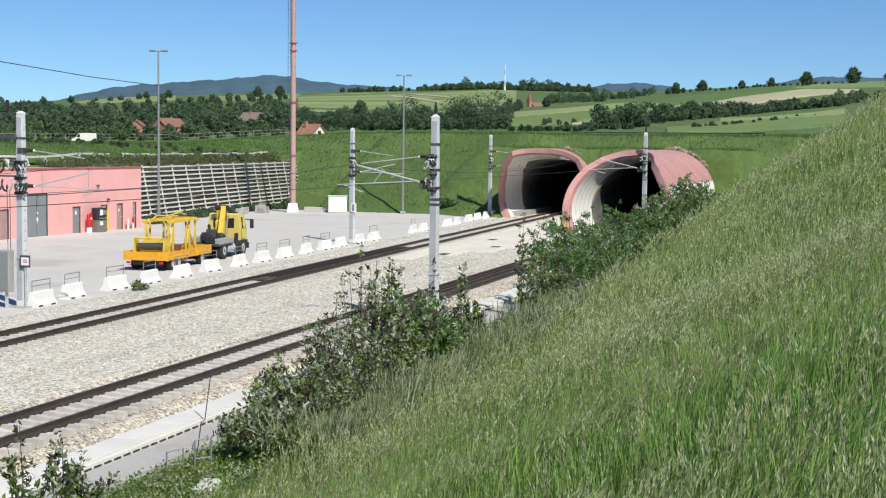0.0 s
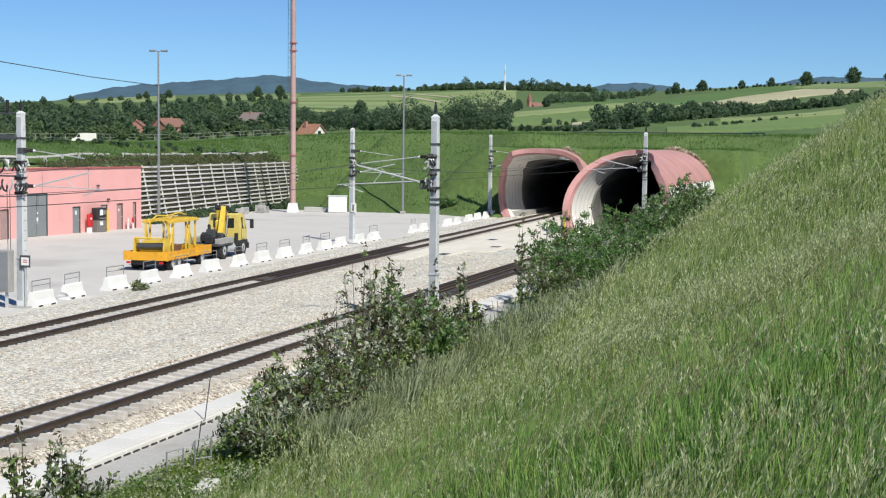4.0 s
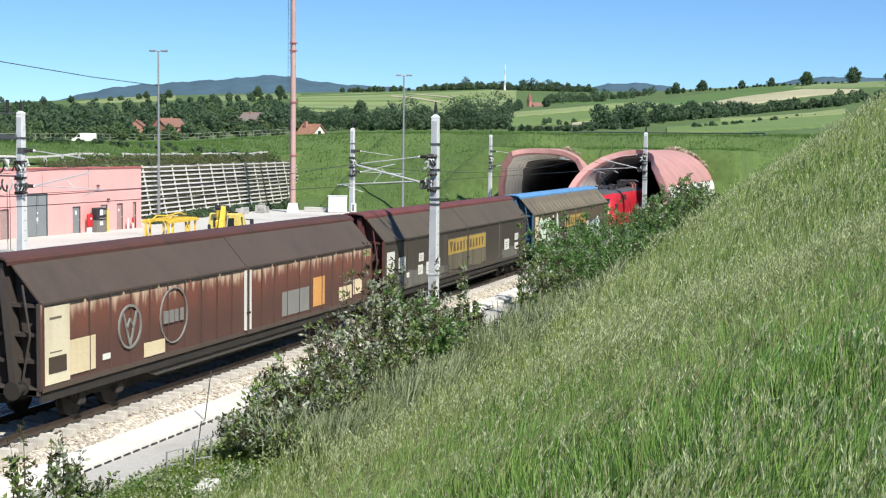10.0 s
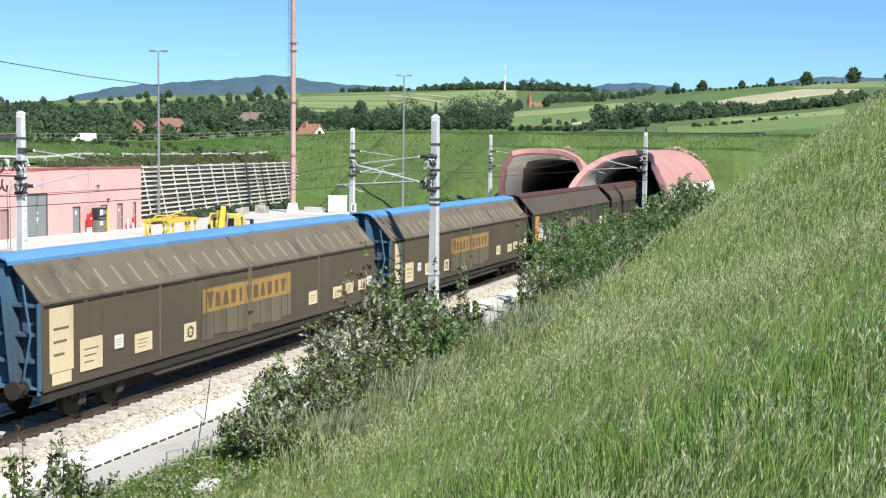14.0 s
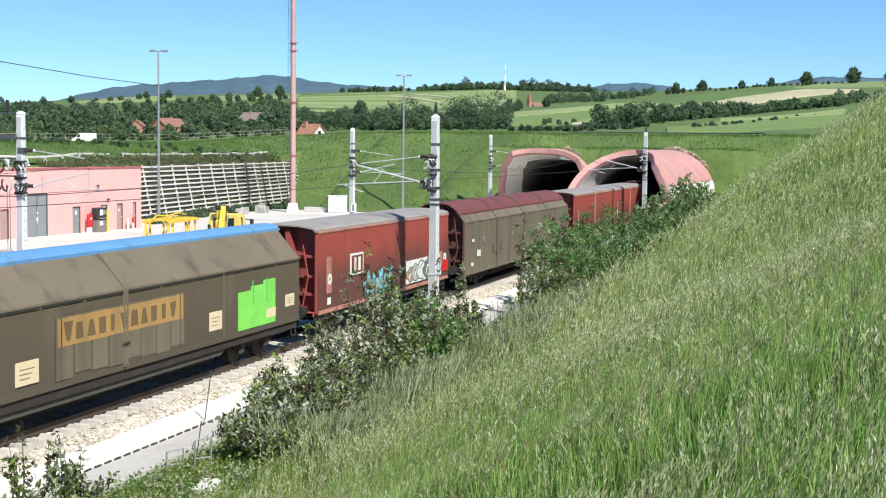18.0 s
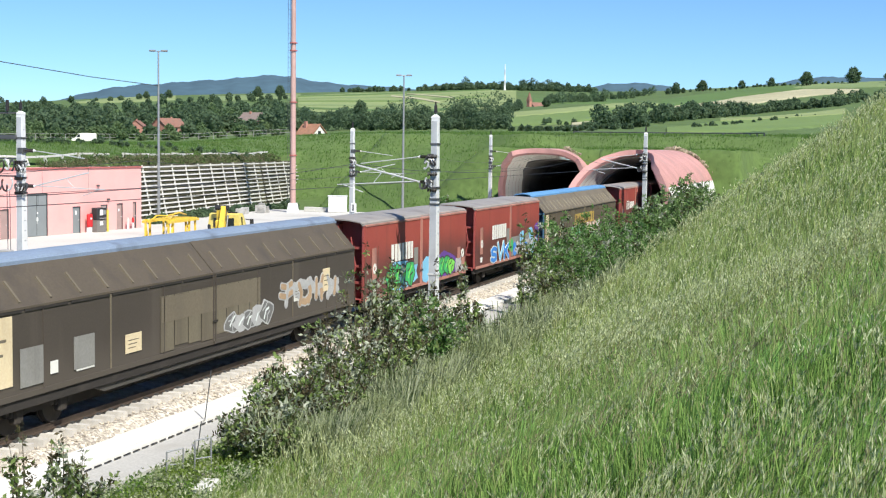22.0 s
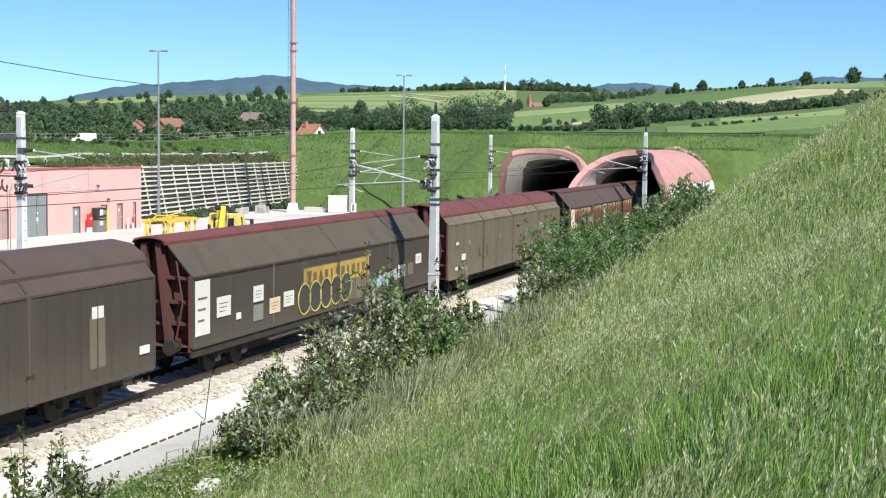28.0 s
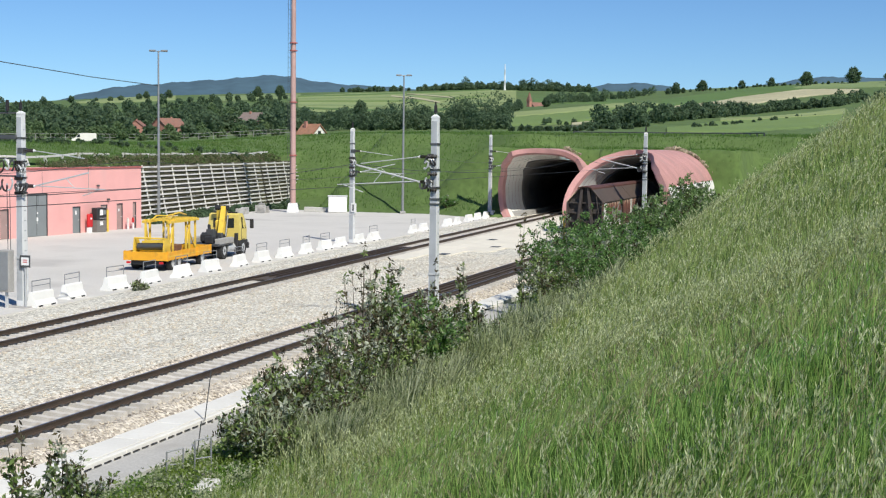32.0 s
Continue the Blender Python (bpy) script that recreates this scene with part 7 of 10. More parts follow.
for s, ln, sd in ((459.02, 22.21, 41), (434.73, 22.23, 42)):
    t = transit(s, ln, M_ROOF_BLUE, M_END_BLUE, M_SIDE_BROWN, M_UP_BEIGE, "brown sliding-wall wagon with beige upper panels and a light blue roof", M_LABEL_TAN, up_ribs=0.85)
    notices(t, [(0.3, 1.35, 1.0, 1.55, M_LABEL_CREAM), (0.4, 1.05, 0.8, 0.28, M_LABEL_CREAM), (1.6, 1.2, 1.0, 0.8, M_LABEL_CREAM), (3.2, 1.55, 0.4, 0.35, LT), (4.2, 1.3, 0.9, 0.5, M_LABEL_CREAM), (6.9, 1.25, 0.7, 0.5, M_LABEL_CREAM), (15.8, 1.35, 0.7, 0.45, M_LABEL_CREAM), (18.0, 1.35, 0.8, 0.4, M_LABEL_CREAM), (19.2, 1.4, 0.8, 0.4, M_LABEL_CREAM), (20.5, 1.4, 0.8, 0.4, M_LABEL_CREAM), (21.4, 1.5, 0.5, 0.35, LT)], Y1)
    ring_mark(t, 7.25, 1.5, 0.17, Y1 + 0.012, M_INK, 0.05)

t = transit(410.5, 22.2, M_ROOF_RED, M_END_MAROON, M_SIDE_BROWN, M_UP_BROWN, "brown sliding-wall wagon with a cream name panel and dark red roof", M_LABEL)
notices(t, [(17.6, 1.3, 0.9, 0.6, LT), (19.6, 1.5, 0.8, 1.0, M_PATCH_GREY), (19.8, 1.9, 0.5, 0.4, LT), (1.0, 1.4, 0.8, 0.7, LT), (4.0, 1.4, 0.7, 0.6, LT)], Y1)


def slab(s, L, roof, label, **k):
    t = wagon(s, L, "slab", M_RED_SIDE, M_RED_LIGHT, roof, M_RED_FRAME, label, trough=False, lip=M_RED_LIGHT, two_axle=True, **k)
    ring_mark(t, L - 0.6, 1.9, 0.2, Y4, M_LABEL, 0.12, proud=0.02)
    ring_mark(t, 1.0, 2.1, 0.2, Y4, M_LABEL, 0.12, proud=0.02)
    notices(t, [(0.7, 1.6, 0.5, 1.3, M_RED_LIGHT), (0.8, 1.2, 0.3, 0.25, LT), (L - 0.8, 1.3, 0.5, 0.4, M_RED_LIGHT), (L - 1.4, 1.7, 0.4, 0.5, M_RED_LIGHT)], Y4 + 0.006)
    return t


M_RED_DARK = worn("wagon_red_grimy", (0.15, 0.04, 0.034), (0.19, 0.05, 0.04), dirt=(0.07, 0.045, 0.04), amount=0.5)
for s in (395.6, 381.71):
    slab(s, 12.9, M_ROOF_GREY, "red slab-sided wagon unit with a grey roof")


def four_door(s, L, side, upper, roof, end, label, dark=False):
    t = wagon(s, L, "doors", side, upper, roof, end, label, walls=4, low_ribs=0.75, trough=False)
    for k in range(1, 4):
        part("door_post", Geo().box(L * k / 4 - 0.07, L * k / 4 + 0.07, -Y3 - 0.05, -Y3 + 0.05, 0.72, 3.32, 0.02), end if k == 2 else M_UP_DARK, t, "upright between the doors")
        pr = PROFILE["doors"]
        part("roof_joint", Geo().shell([(-a - 0.02, b + 0.015) for a, b in pr["up"] + pr["roof"][1:]], L * k / 4 - 0.05, L * k / 4 + 0.05, 0.04), M_END_DARK, t, "dark joint over the roof edge")
    for k in range(4):
        x = L * (k + 0.5) / 4
        if dark:
            panel(t, "washed_streak", x - 0.35, x + 0.35, Y3, 1.2, 2.5, M_SIDE_TAUPE, "washed vertical streak", 0.01)
            panel(t, "notice", x - 0.25, x + 0.25, Y3, 2.45, 2.75, LT, "", 0.03)
        else:
            ring_mark(t, x + 0.4, 2.3, 0.14, Y3, M_PATCH_GREY, 0.08, proud=0.03)
    notices(t, [(1.0, 2.3, 0.4, 0.14, LT), (1.9, 1.55, 0.6, 0.3, LT), (0.9, 1.15, 0.35, 0.15, LT), (4.9, 1.6, 0.4, 0.4, M_PATCH), (6.3, 1.6, 0.4, 0.4, M_PATCH), (L - 0.9, 1.25, 0.5, 0.22, LT)], Y3 + 0.03)
    if dark:
        notices(t, [(0.3, 2.2, 0.6, 0.4, M_PATCH), (0.3, 1.8, 0.5, 0.25, M_PATCH), (0.3, 1.3, 0.6, 0.3, M_PATCH), (1.6, 1.6, 0.6, 0.5, M_PATCH), (1.7, 1.1, 0.4, 0.2, LT), (3.9, 1.6, 0.9, 0.4, LT), (5.0, 1.65, 0.7, 0.35, M_LABEL_CREAM)], Y3 + 0.03)
    return t


four_door(357.26, 22.24, M_SIDE_TAUPE, M_UP_BEIGE, M_ROOF_RED, M_END_MAROON, "taupe four-door wagon with a rounded dark red roof")

t = slab(339.38, 15.16, M_ROOF_GREY, "long red wagon with a grey roof and two sprayed pieces", walls=1)
panel(t, "logo_square", 3.0, 4.3, Y4, 2.05, 2.85, M_LABEL, "white logo square", 0.03)
panel(t, "logo_square", 3.08, 4.22, Y4, 2.12, 2.78, M_RED_DARK, "", 0.034)
word_bars(t, 3.3, 4.1, 2.2, 2.7, 2, Y4, M_LABEL, "logo_bar", 1, 0.038)
tag_letters(t, 4.4, 7.4, 1.1, 1.95, 5, Y4, ["teal", "sky"], "black", 51)
panel(t, "sprayed_field", 9.3, 14.0, Y4, 1.15, 2.1, SPRAY["white"], "", 0.026)
piece(t, 9.5, 13.8, 1.2, 1.98, 6, Y4 + 0.022, ["tan", "silver", "white", "grey"], "grey", "white", 652)
panel(t, "red_field", 14.1, 15.0, Y4, 1.3, 1.8, M_RED, "", 0.026)

t = transit(315.32, 22.59, M_ROOF_BLUE, M_END_BLUE, M_SIDE_BROWN, M_UP_BEIGE, "brown sliding-wall wagon with a bright green sprayed square", M_LABEL_TAN)
notices(t, [(0.3, 1.3, 0.9, 1.5, M_LABEL_ORANGE), (1.4, 1.1, 0.9, 0.9, M_LABEL_CREAM), (3.0, 1.4, 0.35, 0.5, LT), (6.5, 1.25, 0.9, 0.55, M_LABEL_CREAM), (16.0, 1.35, 0.8, 0.55, M_LABEL_CREAM), (21.4, 1.5, 0.7, 0.4, M_LABEL_CREAM)], Y1)
for k in range(3):
    panel(t, "sprayed_field", 17.9 + 0.9 * k, 18.78 + 0.9 * k, Y1, 1.12, 2.3 + 0.12 * k, SPRAY["lime"], "bright green sprayed field" if k == 0 else "", 0.02)
for k in range(2):
    panel(t, "graffiti_line", 18.9 + k, 18.96 + k, Y1, 1.8, 2.6, SPRAY["green"], "", 0.024)
panel(t, "notice", 19.9, 20.6, Y1, 1.3, 1.6, M_LABEL_CREAM, "", 0.026)

for s, ln, roof in ((300.77, 12.84, M_ROOF_RUST), (286.04, 13.16, M_ROOF_GREY)):
    t = slab(s, ln, roof, "red slab-sided wagon unit with white cargo lettering")
    panel(t, "logo_square", 2.6, 3.6, Y4, 2.2, 2.85, M_LABEL, "white logo square", 0.03)
    panel(t, "logo_square", 2.67, 3.53, Y4, 2.27, 2.78, M_RED_DARK, "", 0.034)
    word_bars(t, 2.8, 3.45, 2.32, 2.72, 2, Y4, M_LABEL, "logo_bar", 1, 0.038)
    word_bars(t, 3.85, 5.95, 2.25, 2.75, 5, Y4, M_LABEL, "logo_bar", 4, 0.03)
    panel(t, "door_seam", ln * 0.56, ln * 0.56 + 0.06, Y4, 1.0, 3.75, M_RED_LIGHT, "", 0.03)

t = transit(261.8, 22.58, M_ROOF_BLUE, M_END_BLUE, M_SIDE_BROWN, M_UP_BEIGE, "brown sliding-wall wagon with green and pink graffiti under its name panel", up_ribs=0.95)
notices(t, [(0.2, 1.3, 0.7, 1.6, M_LABEL_CREAM), (2.6, 1.5, 0.35, 0.25, LT), (3.9, 1.45, 0.8, 0.45, M_LABEL_CREAM), (18.6, 1.6, 0.8, 0.6, M_PATCH), (20.0, 1.6, 0.7, 0.5, M_PATCH), (21.2, 1.6, 0.7, 0.5, M_PATCH)], Y1)
piece(t, 7.5, 11.4, 1.1, 1.95, 6, Y1, ["green", "grey", "green"], "silver", "mint", 561)
piece(t, 12.0, 16.3, 1.12, 2.05, 7, Y1, ["white", "pink", "white"], "tan", "pink", 562)

for s, ln, cols, sh, sd in ((247.14, 12.93, ["blue", "sky"], None, 71), (232.1, 13.37, ["green", "green"], "purple", 72)):
    t = slab(s, ln, M_ROOF_GREY, "red slab-sided wagon unit with sprayed lettering below a white wordmark")
    word_bars(t, 2.9, 5.7, 2.2, 2.9, 7, Y4, M_LABEL, "logo_bar", 5, 0.03)
    panel(t, "grey_square", 5.75, 6.2, Y4, 1.9, 2.6, M_PATCH_GREY, "", 0.028)
    if sd == 71:
        tag_letters(t, 2.6, 6.3, 1.12, 1.85, 3, Y4 + 0.01, cols, "white", sd, None, "SVK")
    else:
        blob(t, 4.4, 1.6, 4.2, 1.3, Y4, SPRAY["sky"], 79, 0.006)
        piece(t, 2.6, 5.6, 1.05, 2.0, 4, Y4, ["green", "green", "teal"], "black", "lime", 472)
    if sd == 71:
        panel(t, "sprayed_field", 6.8, 12.5, Y4, 1.1, 2.1, M_PATCH_GREY, "", 0.024)
        for k, (dx, dz, c) in enumerate(((7.4, 1.4, "blue"), (8.9, 1.95, "sky"), (9.9, 1.35, "blue"), (10.9, 2.1, "sky"), (11.4, 1.35, "sky"), (12.2, 1.9, "blue"), (6.6, 1.7, "green"), (12.2, 2.2, "purple"))):
            blob(t, dx, dz, 0.9, 0.8, Y4, SPRAY[c], sd + k, 0.028)
        tag_letters(t, 7.2, 12.0, 1.25, 1.8, 6, Y4 + 0.012, ["silver"], "black", 75)
    else:
        blob(t, 7.4, 1.55, 1.6, 1.1, Y4, SPRAY["sky"], 78, 0.022)
        blob(t, 9.9, 1.55, 4.0, 1.25, Y4, SPRAY["purple"], 77, 0.007)
        piece(t, 8.1, 11.3, 1.08, 1.95, 5, Y4 + 0.004, ["green", "lime", "green"], "black", "lime", 476)
        tag_letters(t, 11.6, 12.7, 1.15, 1.7, 2, Y4, ["silver"], "silver", 78)

t = transit(208.38, 22.81, M_ROOF_STEEL, M_END_BLUE, M_SIDE_DARK, M_UP_BROWN, "worn brown wagon with a blue-grey roof and faded graffiti", M_PATCH, up_ribs=1.3)
notices(t, [(0.3, 1.3, 1.2, 1.6, M_LABEL_CREAM), (1.8, 1.2, 0.9, 0.9, M_PATCH_GREY), (3.0, 1.35, 0.3, 0.3, LT), (4.0, 1.3, 0.9, 0.8, M_PATCH_GREY), (4.1, 1.25, 0.8, 0.25, LT), (6.4, 1.35, 0.8, 0.5, M_LABEL_CREAM), (17.2, 1.6, 0.5, 0.5, LT), (19.7, 1.7, 0.6, 0.8, M_LABEL_CREAM)], Y1)
piece(t, 12.3, 15.3, 1.12, 1.8, 5, Y1, ["grey", "silver"], "silver", "white", 381)
tag_letters(t, 16.0, 21.0, 1.5, 2.2, 6, Y1, ["tan", "silver"], "silver", 82)

t = wagon(193.1, 14.25, "short", M_SIDE_DARK, M_UP_BROWN, M_ROOF_RED, M_END_MAROON, "short dark brown two-axle wagon with a curved red roof", two_axle=True, trough=False, low_ribs=0.85)
ring_mark(t, 3.4, 1.8, 0.17, Y5 + 0.006, M_LABEL, 0.1)
ring_mark(t, 12.3, 1.8, 0.17, Y5 + 0.006, M_LABEL, 0.1)
data_panel(t, 0.3, 1.25, 0.75, 1.45, Y5, 7)
data_panel(t, 1.4, 1.5, 0.9, 0.95, Y5, 4)
data_panel(t, 2.95, 1.3, 0.9, 0.9, Y5 - 0.012, 0)
notices(t, [(1.6, 1.2, 0.4, 0.25, LT), (12.9, 2.1, 0.5, 0.3, M_PATCH_GREY)], Y5)
tag_letters(t, 8.0, 11.0, 1.5, 2.2, 4, Y5, ["silver"], "silver", 85)
t = wagon(176.83, 14.92, "short", M_SIDE_DARK, M_UP_BROWN, M_ROOF_RED, M_END_MAROON, "short dark brown two-axle wagon covered in pale graffiti", two_axle=True, trough=False, low_ribs=0.85)
ring_mark(t, 3.3, 1.7, 0.17, Y5 + 0.006, M_LABEL, 0.1)
ring_mark(t, 13.0, 1.68, 0.18, Y5 + 0.006, M_LABEL, 0.09)
piece(t, 3.6, 8.5, 1.04, 2.1, 7, Y5, ["silver", "ice", "grey", "ice", "white"], "black", "white", 186)
piece(t, 8.8, 12.6, 1.04, 1.9, 6, Y5, ["tan", "silver", "silver"], "white", "white", 287)
data_panel(t, 0.4, 1.25, 0.75, 1.45, Y5, 7)
data_panel(t, 1.5, 1.5, 0.8, 0.9, Y5, 4)
data_panel(t, 12.55, 1.2, 0.9, 0.95, Y5 - 0.012, 0)
notices(t, [(13.65, 1.75, 0.9, 0.22, LT), (13.75, 2.05, 0.75, 0.3, M_PATCH_GREY), (13.65, 1.1, 0.5, 0.16, LT)], Y5)

four_door(151.43, 23.25, M_SIDE_TAUPE, M_UP_BEIGE, M_ROOF_RED, M_END_MAROON, "taupe four-door wagon with a rounded dark red roof")
t = rusty(126.41, 22.3, "rust-streaked ribbed wagon with white sprayed capitals", True, ((9.9, 1.12, 1.6, 0.22, M_LABEL), (19.2, 1.25, 1.0, 0.6, M_LABEL_CREAM), (20.3, 1.25, 1.0, 0.65, M_LABEL_CREAM)))
ME_WORD = text_mesh("MIAMI", 0.95, SPRAY["white"], 1.9)
part("lettering", ME_WORD, None, t, "white sprayed capitals", at=pose(14.0, -Y1 - 0.05, 1.2, 90, 0, 0))
rusty(101.0, 22.5, "rust-streaked ribbed wagon with pale lock bars and a cream corner", True, ((19.2, 1.2, 1.0, 0.55, M_LABEL_CREAM), (20.3, 1.25, 1.0, 0.65, M_LABEL_CREAM), (10.0, 1.15, 0.9, 0.3, M_LABEL)))
four_door(75.09, 22.52, M_SIDE_TAUPE, M_UP_BEIGE, M_ROOF_RED, M_END_MAROON, "taupe four-door wagon with a rounded dark red roof")
t = transit(50.7, 22.1, M_ROOF_RED, M_END_MAROON, M_SIDE_DARK, M_UP_BROWN, "dark brown wagon with an outlined bubble graffiti below its name panel")
notices(t, [(0.15, 1.3, 0.9, 1.6, M_LABEL), (1.5, 1.7, 0.9, 0.6, LT), (2.8, 1.5, 0.3, 0.2, LT), (4.0, 1.9, 0.7, 0.5, LT), (4.0, 1.3, 0.7, 0.5, M_PATCH_GREY), (5.2, 1.4, 0.8, 0.5, M_LABEL_CREAM), (6.3, 1.5, 0.8, 0.5, LT), (17.6, 1.5, 0.8, 0.5, LT), (18.8, 1.5, 0.7, 0.5, M_PATCH), (19.8, 1.9, 0.7, 0.4, LT)], Y1)
for k in range(5):
    blob(t, 8.0 + k * 0.95, 1.6 + 0.02 * k, 1.2, 1.1, Y1, SPRAY["black"], 95 + k, 0.02)
    ring_mark(t, 8.0 + k * 0.95, 1.6 + 0.02 * k, 0.55, Y1, SPRAY["ochre"], 0.05, "graffiti_line", 0.026)
tag_letters(t, 14.6, 17.2, 1.3, 1.8, 4, Y1, ["sky", "silver"], "silver", 99)
four_door(25.34, 23.17, M_SIDE_DARK, M_UP_DARK, M_UP_DARK, M_END_DARK, "dark brown four-door wagon with washed pale streaks", True)
rusty(0.0, 22.68, "rust-streaked ribbed last wagon with a white corner panel", True, ((19.0, 1.2, 1.4, 0.5, M_LABEL), (20.0, 1.7, 0.7, 0.8, M_LABEL), (5.3, 1.2, 1.7, 0.45, M_LABEL), (14.4, 1.5, 0.4, 0.5, M_LABEL), (12.2, 1.15, 0.7, 1.3, M_PATCH_GREY), (16.2, 1.3, 0.5, 1.2, M_PATCH_GREY)), pale=M_LABEL)


# -- engine --
M_ENGINE = paint("engine_red", (0.54, 0.02, 0.034), 0.38, 0.06, 0.8, 20, 0.03, dirt=(0.36, 0.05, 0.045), dirt_amount=0.25, dirt_scale=0.9, streak=2)
M_ENGINE_GREY = paint("engine_grey", (0.115, 0.115, 0.11), 0.6, 0.1, 1, 20, 0.05)
M_ENGINE_ROOF = paint("engine_roof", (0.085, 0.088, 0.095), 0.6, 0.1, 1, 20, 0.05)


def engine(s):
    t = thing("locomotive", None, "red electric locomotive with dark roof and raised rear pantograph", "locomotive")
    L = 18.0

    def ring(x, w, top, low=1.18):
        z1 = min(2.58, low + (top - low) * 0.6)
        pts = [(-w, low), (w, low), (w, z1), (w * 0.955, z1 + (top - z1) * 0.40), (w * 0.875, z1 + (top - z1) * 0.74), (w * 0.72, top - 0.07), (w * 0.3, top)]
        pts += [(-a, b) for a, b in pts[:1:-1]]
        return [(x, y, z) for y, z in pts]

    nose = [(0.0, 1.14, 1.70), (0.10, 1.24, 2.05), (0.28, 1.32, 2.45), (0.52, 1.38, 2.85), (0.82, 1.42, 3.18), (1.15, 1.45, 3.40), (1.7, 1.48, 3.56), (2.5, 1.49, 3.65)]
    secs = [ring(*q) for q in nose] + [ring(L - x, w, z) for x, w, z in nose[::-1]]
    body = part("body", Geo().sweep(secs), M_ENGINE, t, "glossy red body shell", True)
    sk = [(0.0, 1.15), (0.25, 1.27), (0.9, 1.38), (2.2, 1.46)]
    skirt = [[(x, -w, z0), (x, w, z0), (x, w, 1.18), (x, -w, 1.18)] for x, w, z0 in [(x, w, 0.62 if x < 2.0 else 0.8) for x, w in sk] + [(L - x, w, 0.62 if x < 2.0 else 0.8) for x, w in sk[::-1]]]
    part("skirt", Geo().sweep(skirt), M_ENGINE_GREY, t, "grey lower skirt")
    rr = lambda x, k, z: [(x, y * k, b + z) for y, b in ((-1.22, 3.42), (1.22, 3.42), (1.02, 3.62), (0.6, 3.73), (-0.6, 3.73), (-1.02, 3.62))]
    part("roof", Geo().sweep([rr(1.35, 0.75, -0.22), rr(1.9, 0.95, -0.03), rr(2.6, 1.0, 0.02), rr(L - 2.6, 1.0, 0.02), rr(L - 1.9, 0.95, -0.03), rr(L - 1.35, 0.75, -0.22)]), M_ENGINE_ROOF, t, "dark grey roof", True)
    for d, x0 in ((1, 0.0), (-1, L)):
        X = lambda q: x0 + d * q
        prof = [(0.13, 2.27), (0.23, 2.48), (0.465, 2.87), (0.75, 3.19)]
        edge_y = [(-1.1, 0.17), (-0.78, 0.0), (0.78, 0.0), (1.1, 0.17)]
        v = [(X(q + dx + o), y, zz) for o in (0.0, 0.16) for q, zz in prof for y, dx in edge_y]
        f = [(k * 4 + i + o, k * 4 + i + 1 + o, k * 4 + i + 5 + o, k * 4 + i + 4 + o) for o in (0, 16) for k in range(3) for i in range(3)]
        f += [(i, i + 1, i + 17, i + 16) for i in (0, 1, 2, 12, 13, 14)] + [(i, i + 4, i + 20, i + 16) for i in (0, 4, 8, 3, 7, 11)]
        part("windscreen", Geo().add(v, f), M_GLASS, t, "dark sloping windscreen")
        part("black_mask", Geo().add([(X(0.09), -1.06, 2.08), (X(0.09), 1.06, 2.08), (X(0.17), 1.08, 2.29), (X(0.17), -1.08, 2.29), (X(0.25), -1.06, 2.08), (X(0.25), 1.06, 2.08), (X(0.4), 1.08, 2.29), (X(0.4), -1.08, 2.29)], [(0, 1, 2, 3), (4, 7, 6, 5), (0, 4, 5, 1), (2, 6, 7, 3), (1, 5, 6, 2), (0, 3, 7, 4)]), M_BLACK, t)
        for sgn in (-1, 1):
            hl = part("headlight", Geo().box(min(X(-0.03), X(0.12)), max(X(-0.03), X(0.12)), sgn * 0.82 - 0.17, sgn * 0.82 + 0.17, 1.38, 1.75, 0.03), M_LABEL, t, "pale lamp cluster")
            part("lens", Geo().box(min(X(-0.045), X(-0.03)), max(X(-0.045), X(-0.03)), sgn * 0.82 - 0.1, sgn * 0.82 + 0.1, 1.46, 1.66), M_GALV, hl)
            win = [(0.98, 2.16, 1.448), (1.82, 2.24, 1.496), (1.82, 2.80, 1.468), (1.36, 2.80, 1.455)]
            part("cab_window", Geo().add([(X(q), sgn * (yy + 0.03), zz) for q, zz, yy in win] + [(X(q), sgn * (yy - 0.12), zz) for q, zz, yy in win], [(0, 1, 2, 3), (4, 7, 6, 5), (0, 4, 5, 1), (2, 6, 7, 3), (1, 5, 6, 2), (0, 3, 7, 4)]), M_GLASS, t, "dark cab side window")
            part("wiper", Geo().tube((X(0.16), sgn * 0.3, 2.34), (X(0.5), sgn * 0.75, 2.82), 0.015, 0.012, 5), M_BLACK, t)
            part("front_step", Geo().path([(X(0.3), sgn * 1.28, 0.62), (X(0.3), sgn * 1.3, 0.22), (X(0.85), sgn * 1.34, 0.22), (X(0.85), sgn * 1.34, 0.62)], 0.025), M_ENGINE_GREY, t)
            part("buffer", ME_BUFFER, None, t, at=pose(X(0.0), sgn * 0.875, 1.05, 0, 0, 0 if d < 0 else 180))
            part("step", Geo().box(min(X(0.25), X(0.9)), max(X(0.25), X(0.9)), sgn * 1.2 - 0.1, sgn * 1.2 + 0.1, 0.35, 0.42), M_ENGINE_GREY, t)
            part("handrail", Geo().tube((X(0.5), sgn * 1.36, 1.35), (X(0.62), sgn * 1.38, 2.1), 0.02), M_WHITE, t)
        part("plough", Geo().box(min(X(0.2), X(0.5)), max(X(0.2), X(0.5)), -1.15, 1.15, 0.25, 0.62, 0.03), M_ENGINE_GREY, t)
        part("coupling", Geo().path([(X(0.0), 0, 1.0), (X(-0.3), 0, 0.9), (X(-0.35), 0, 0.55)], 0.05), M_UNDER, t)
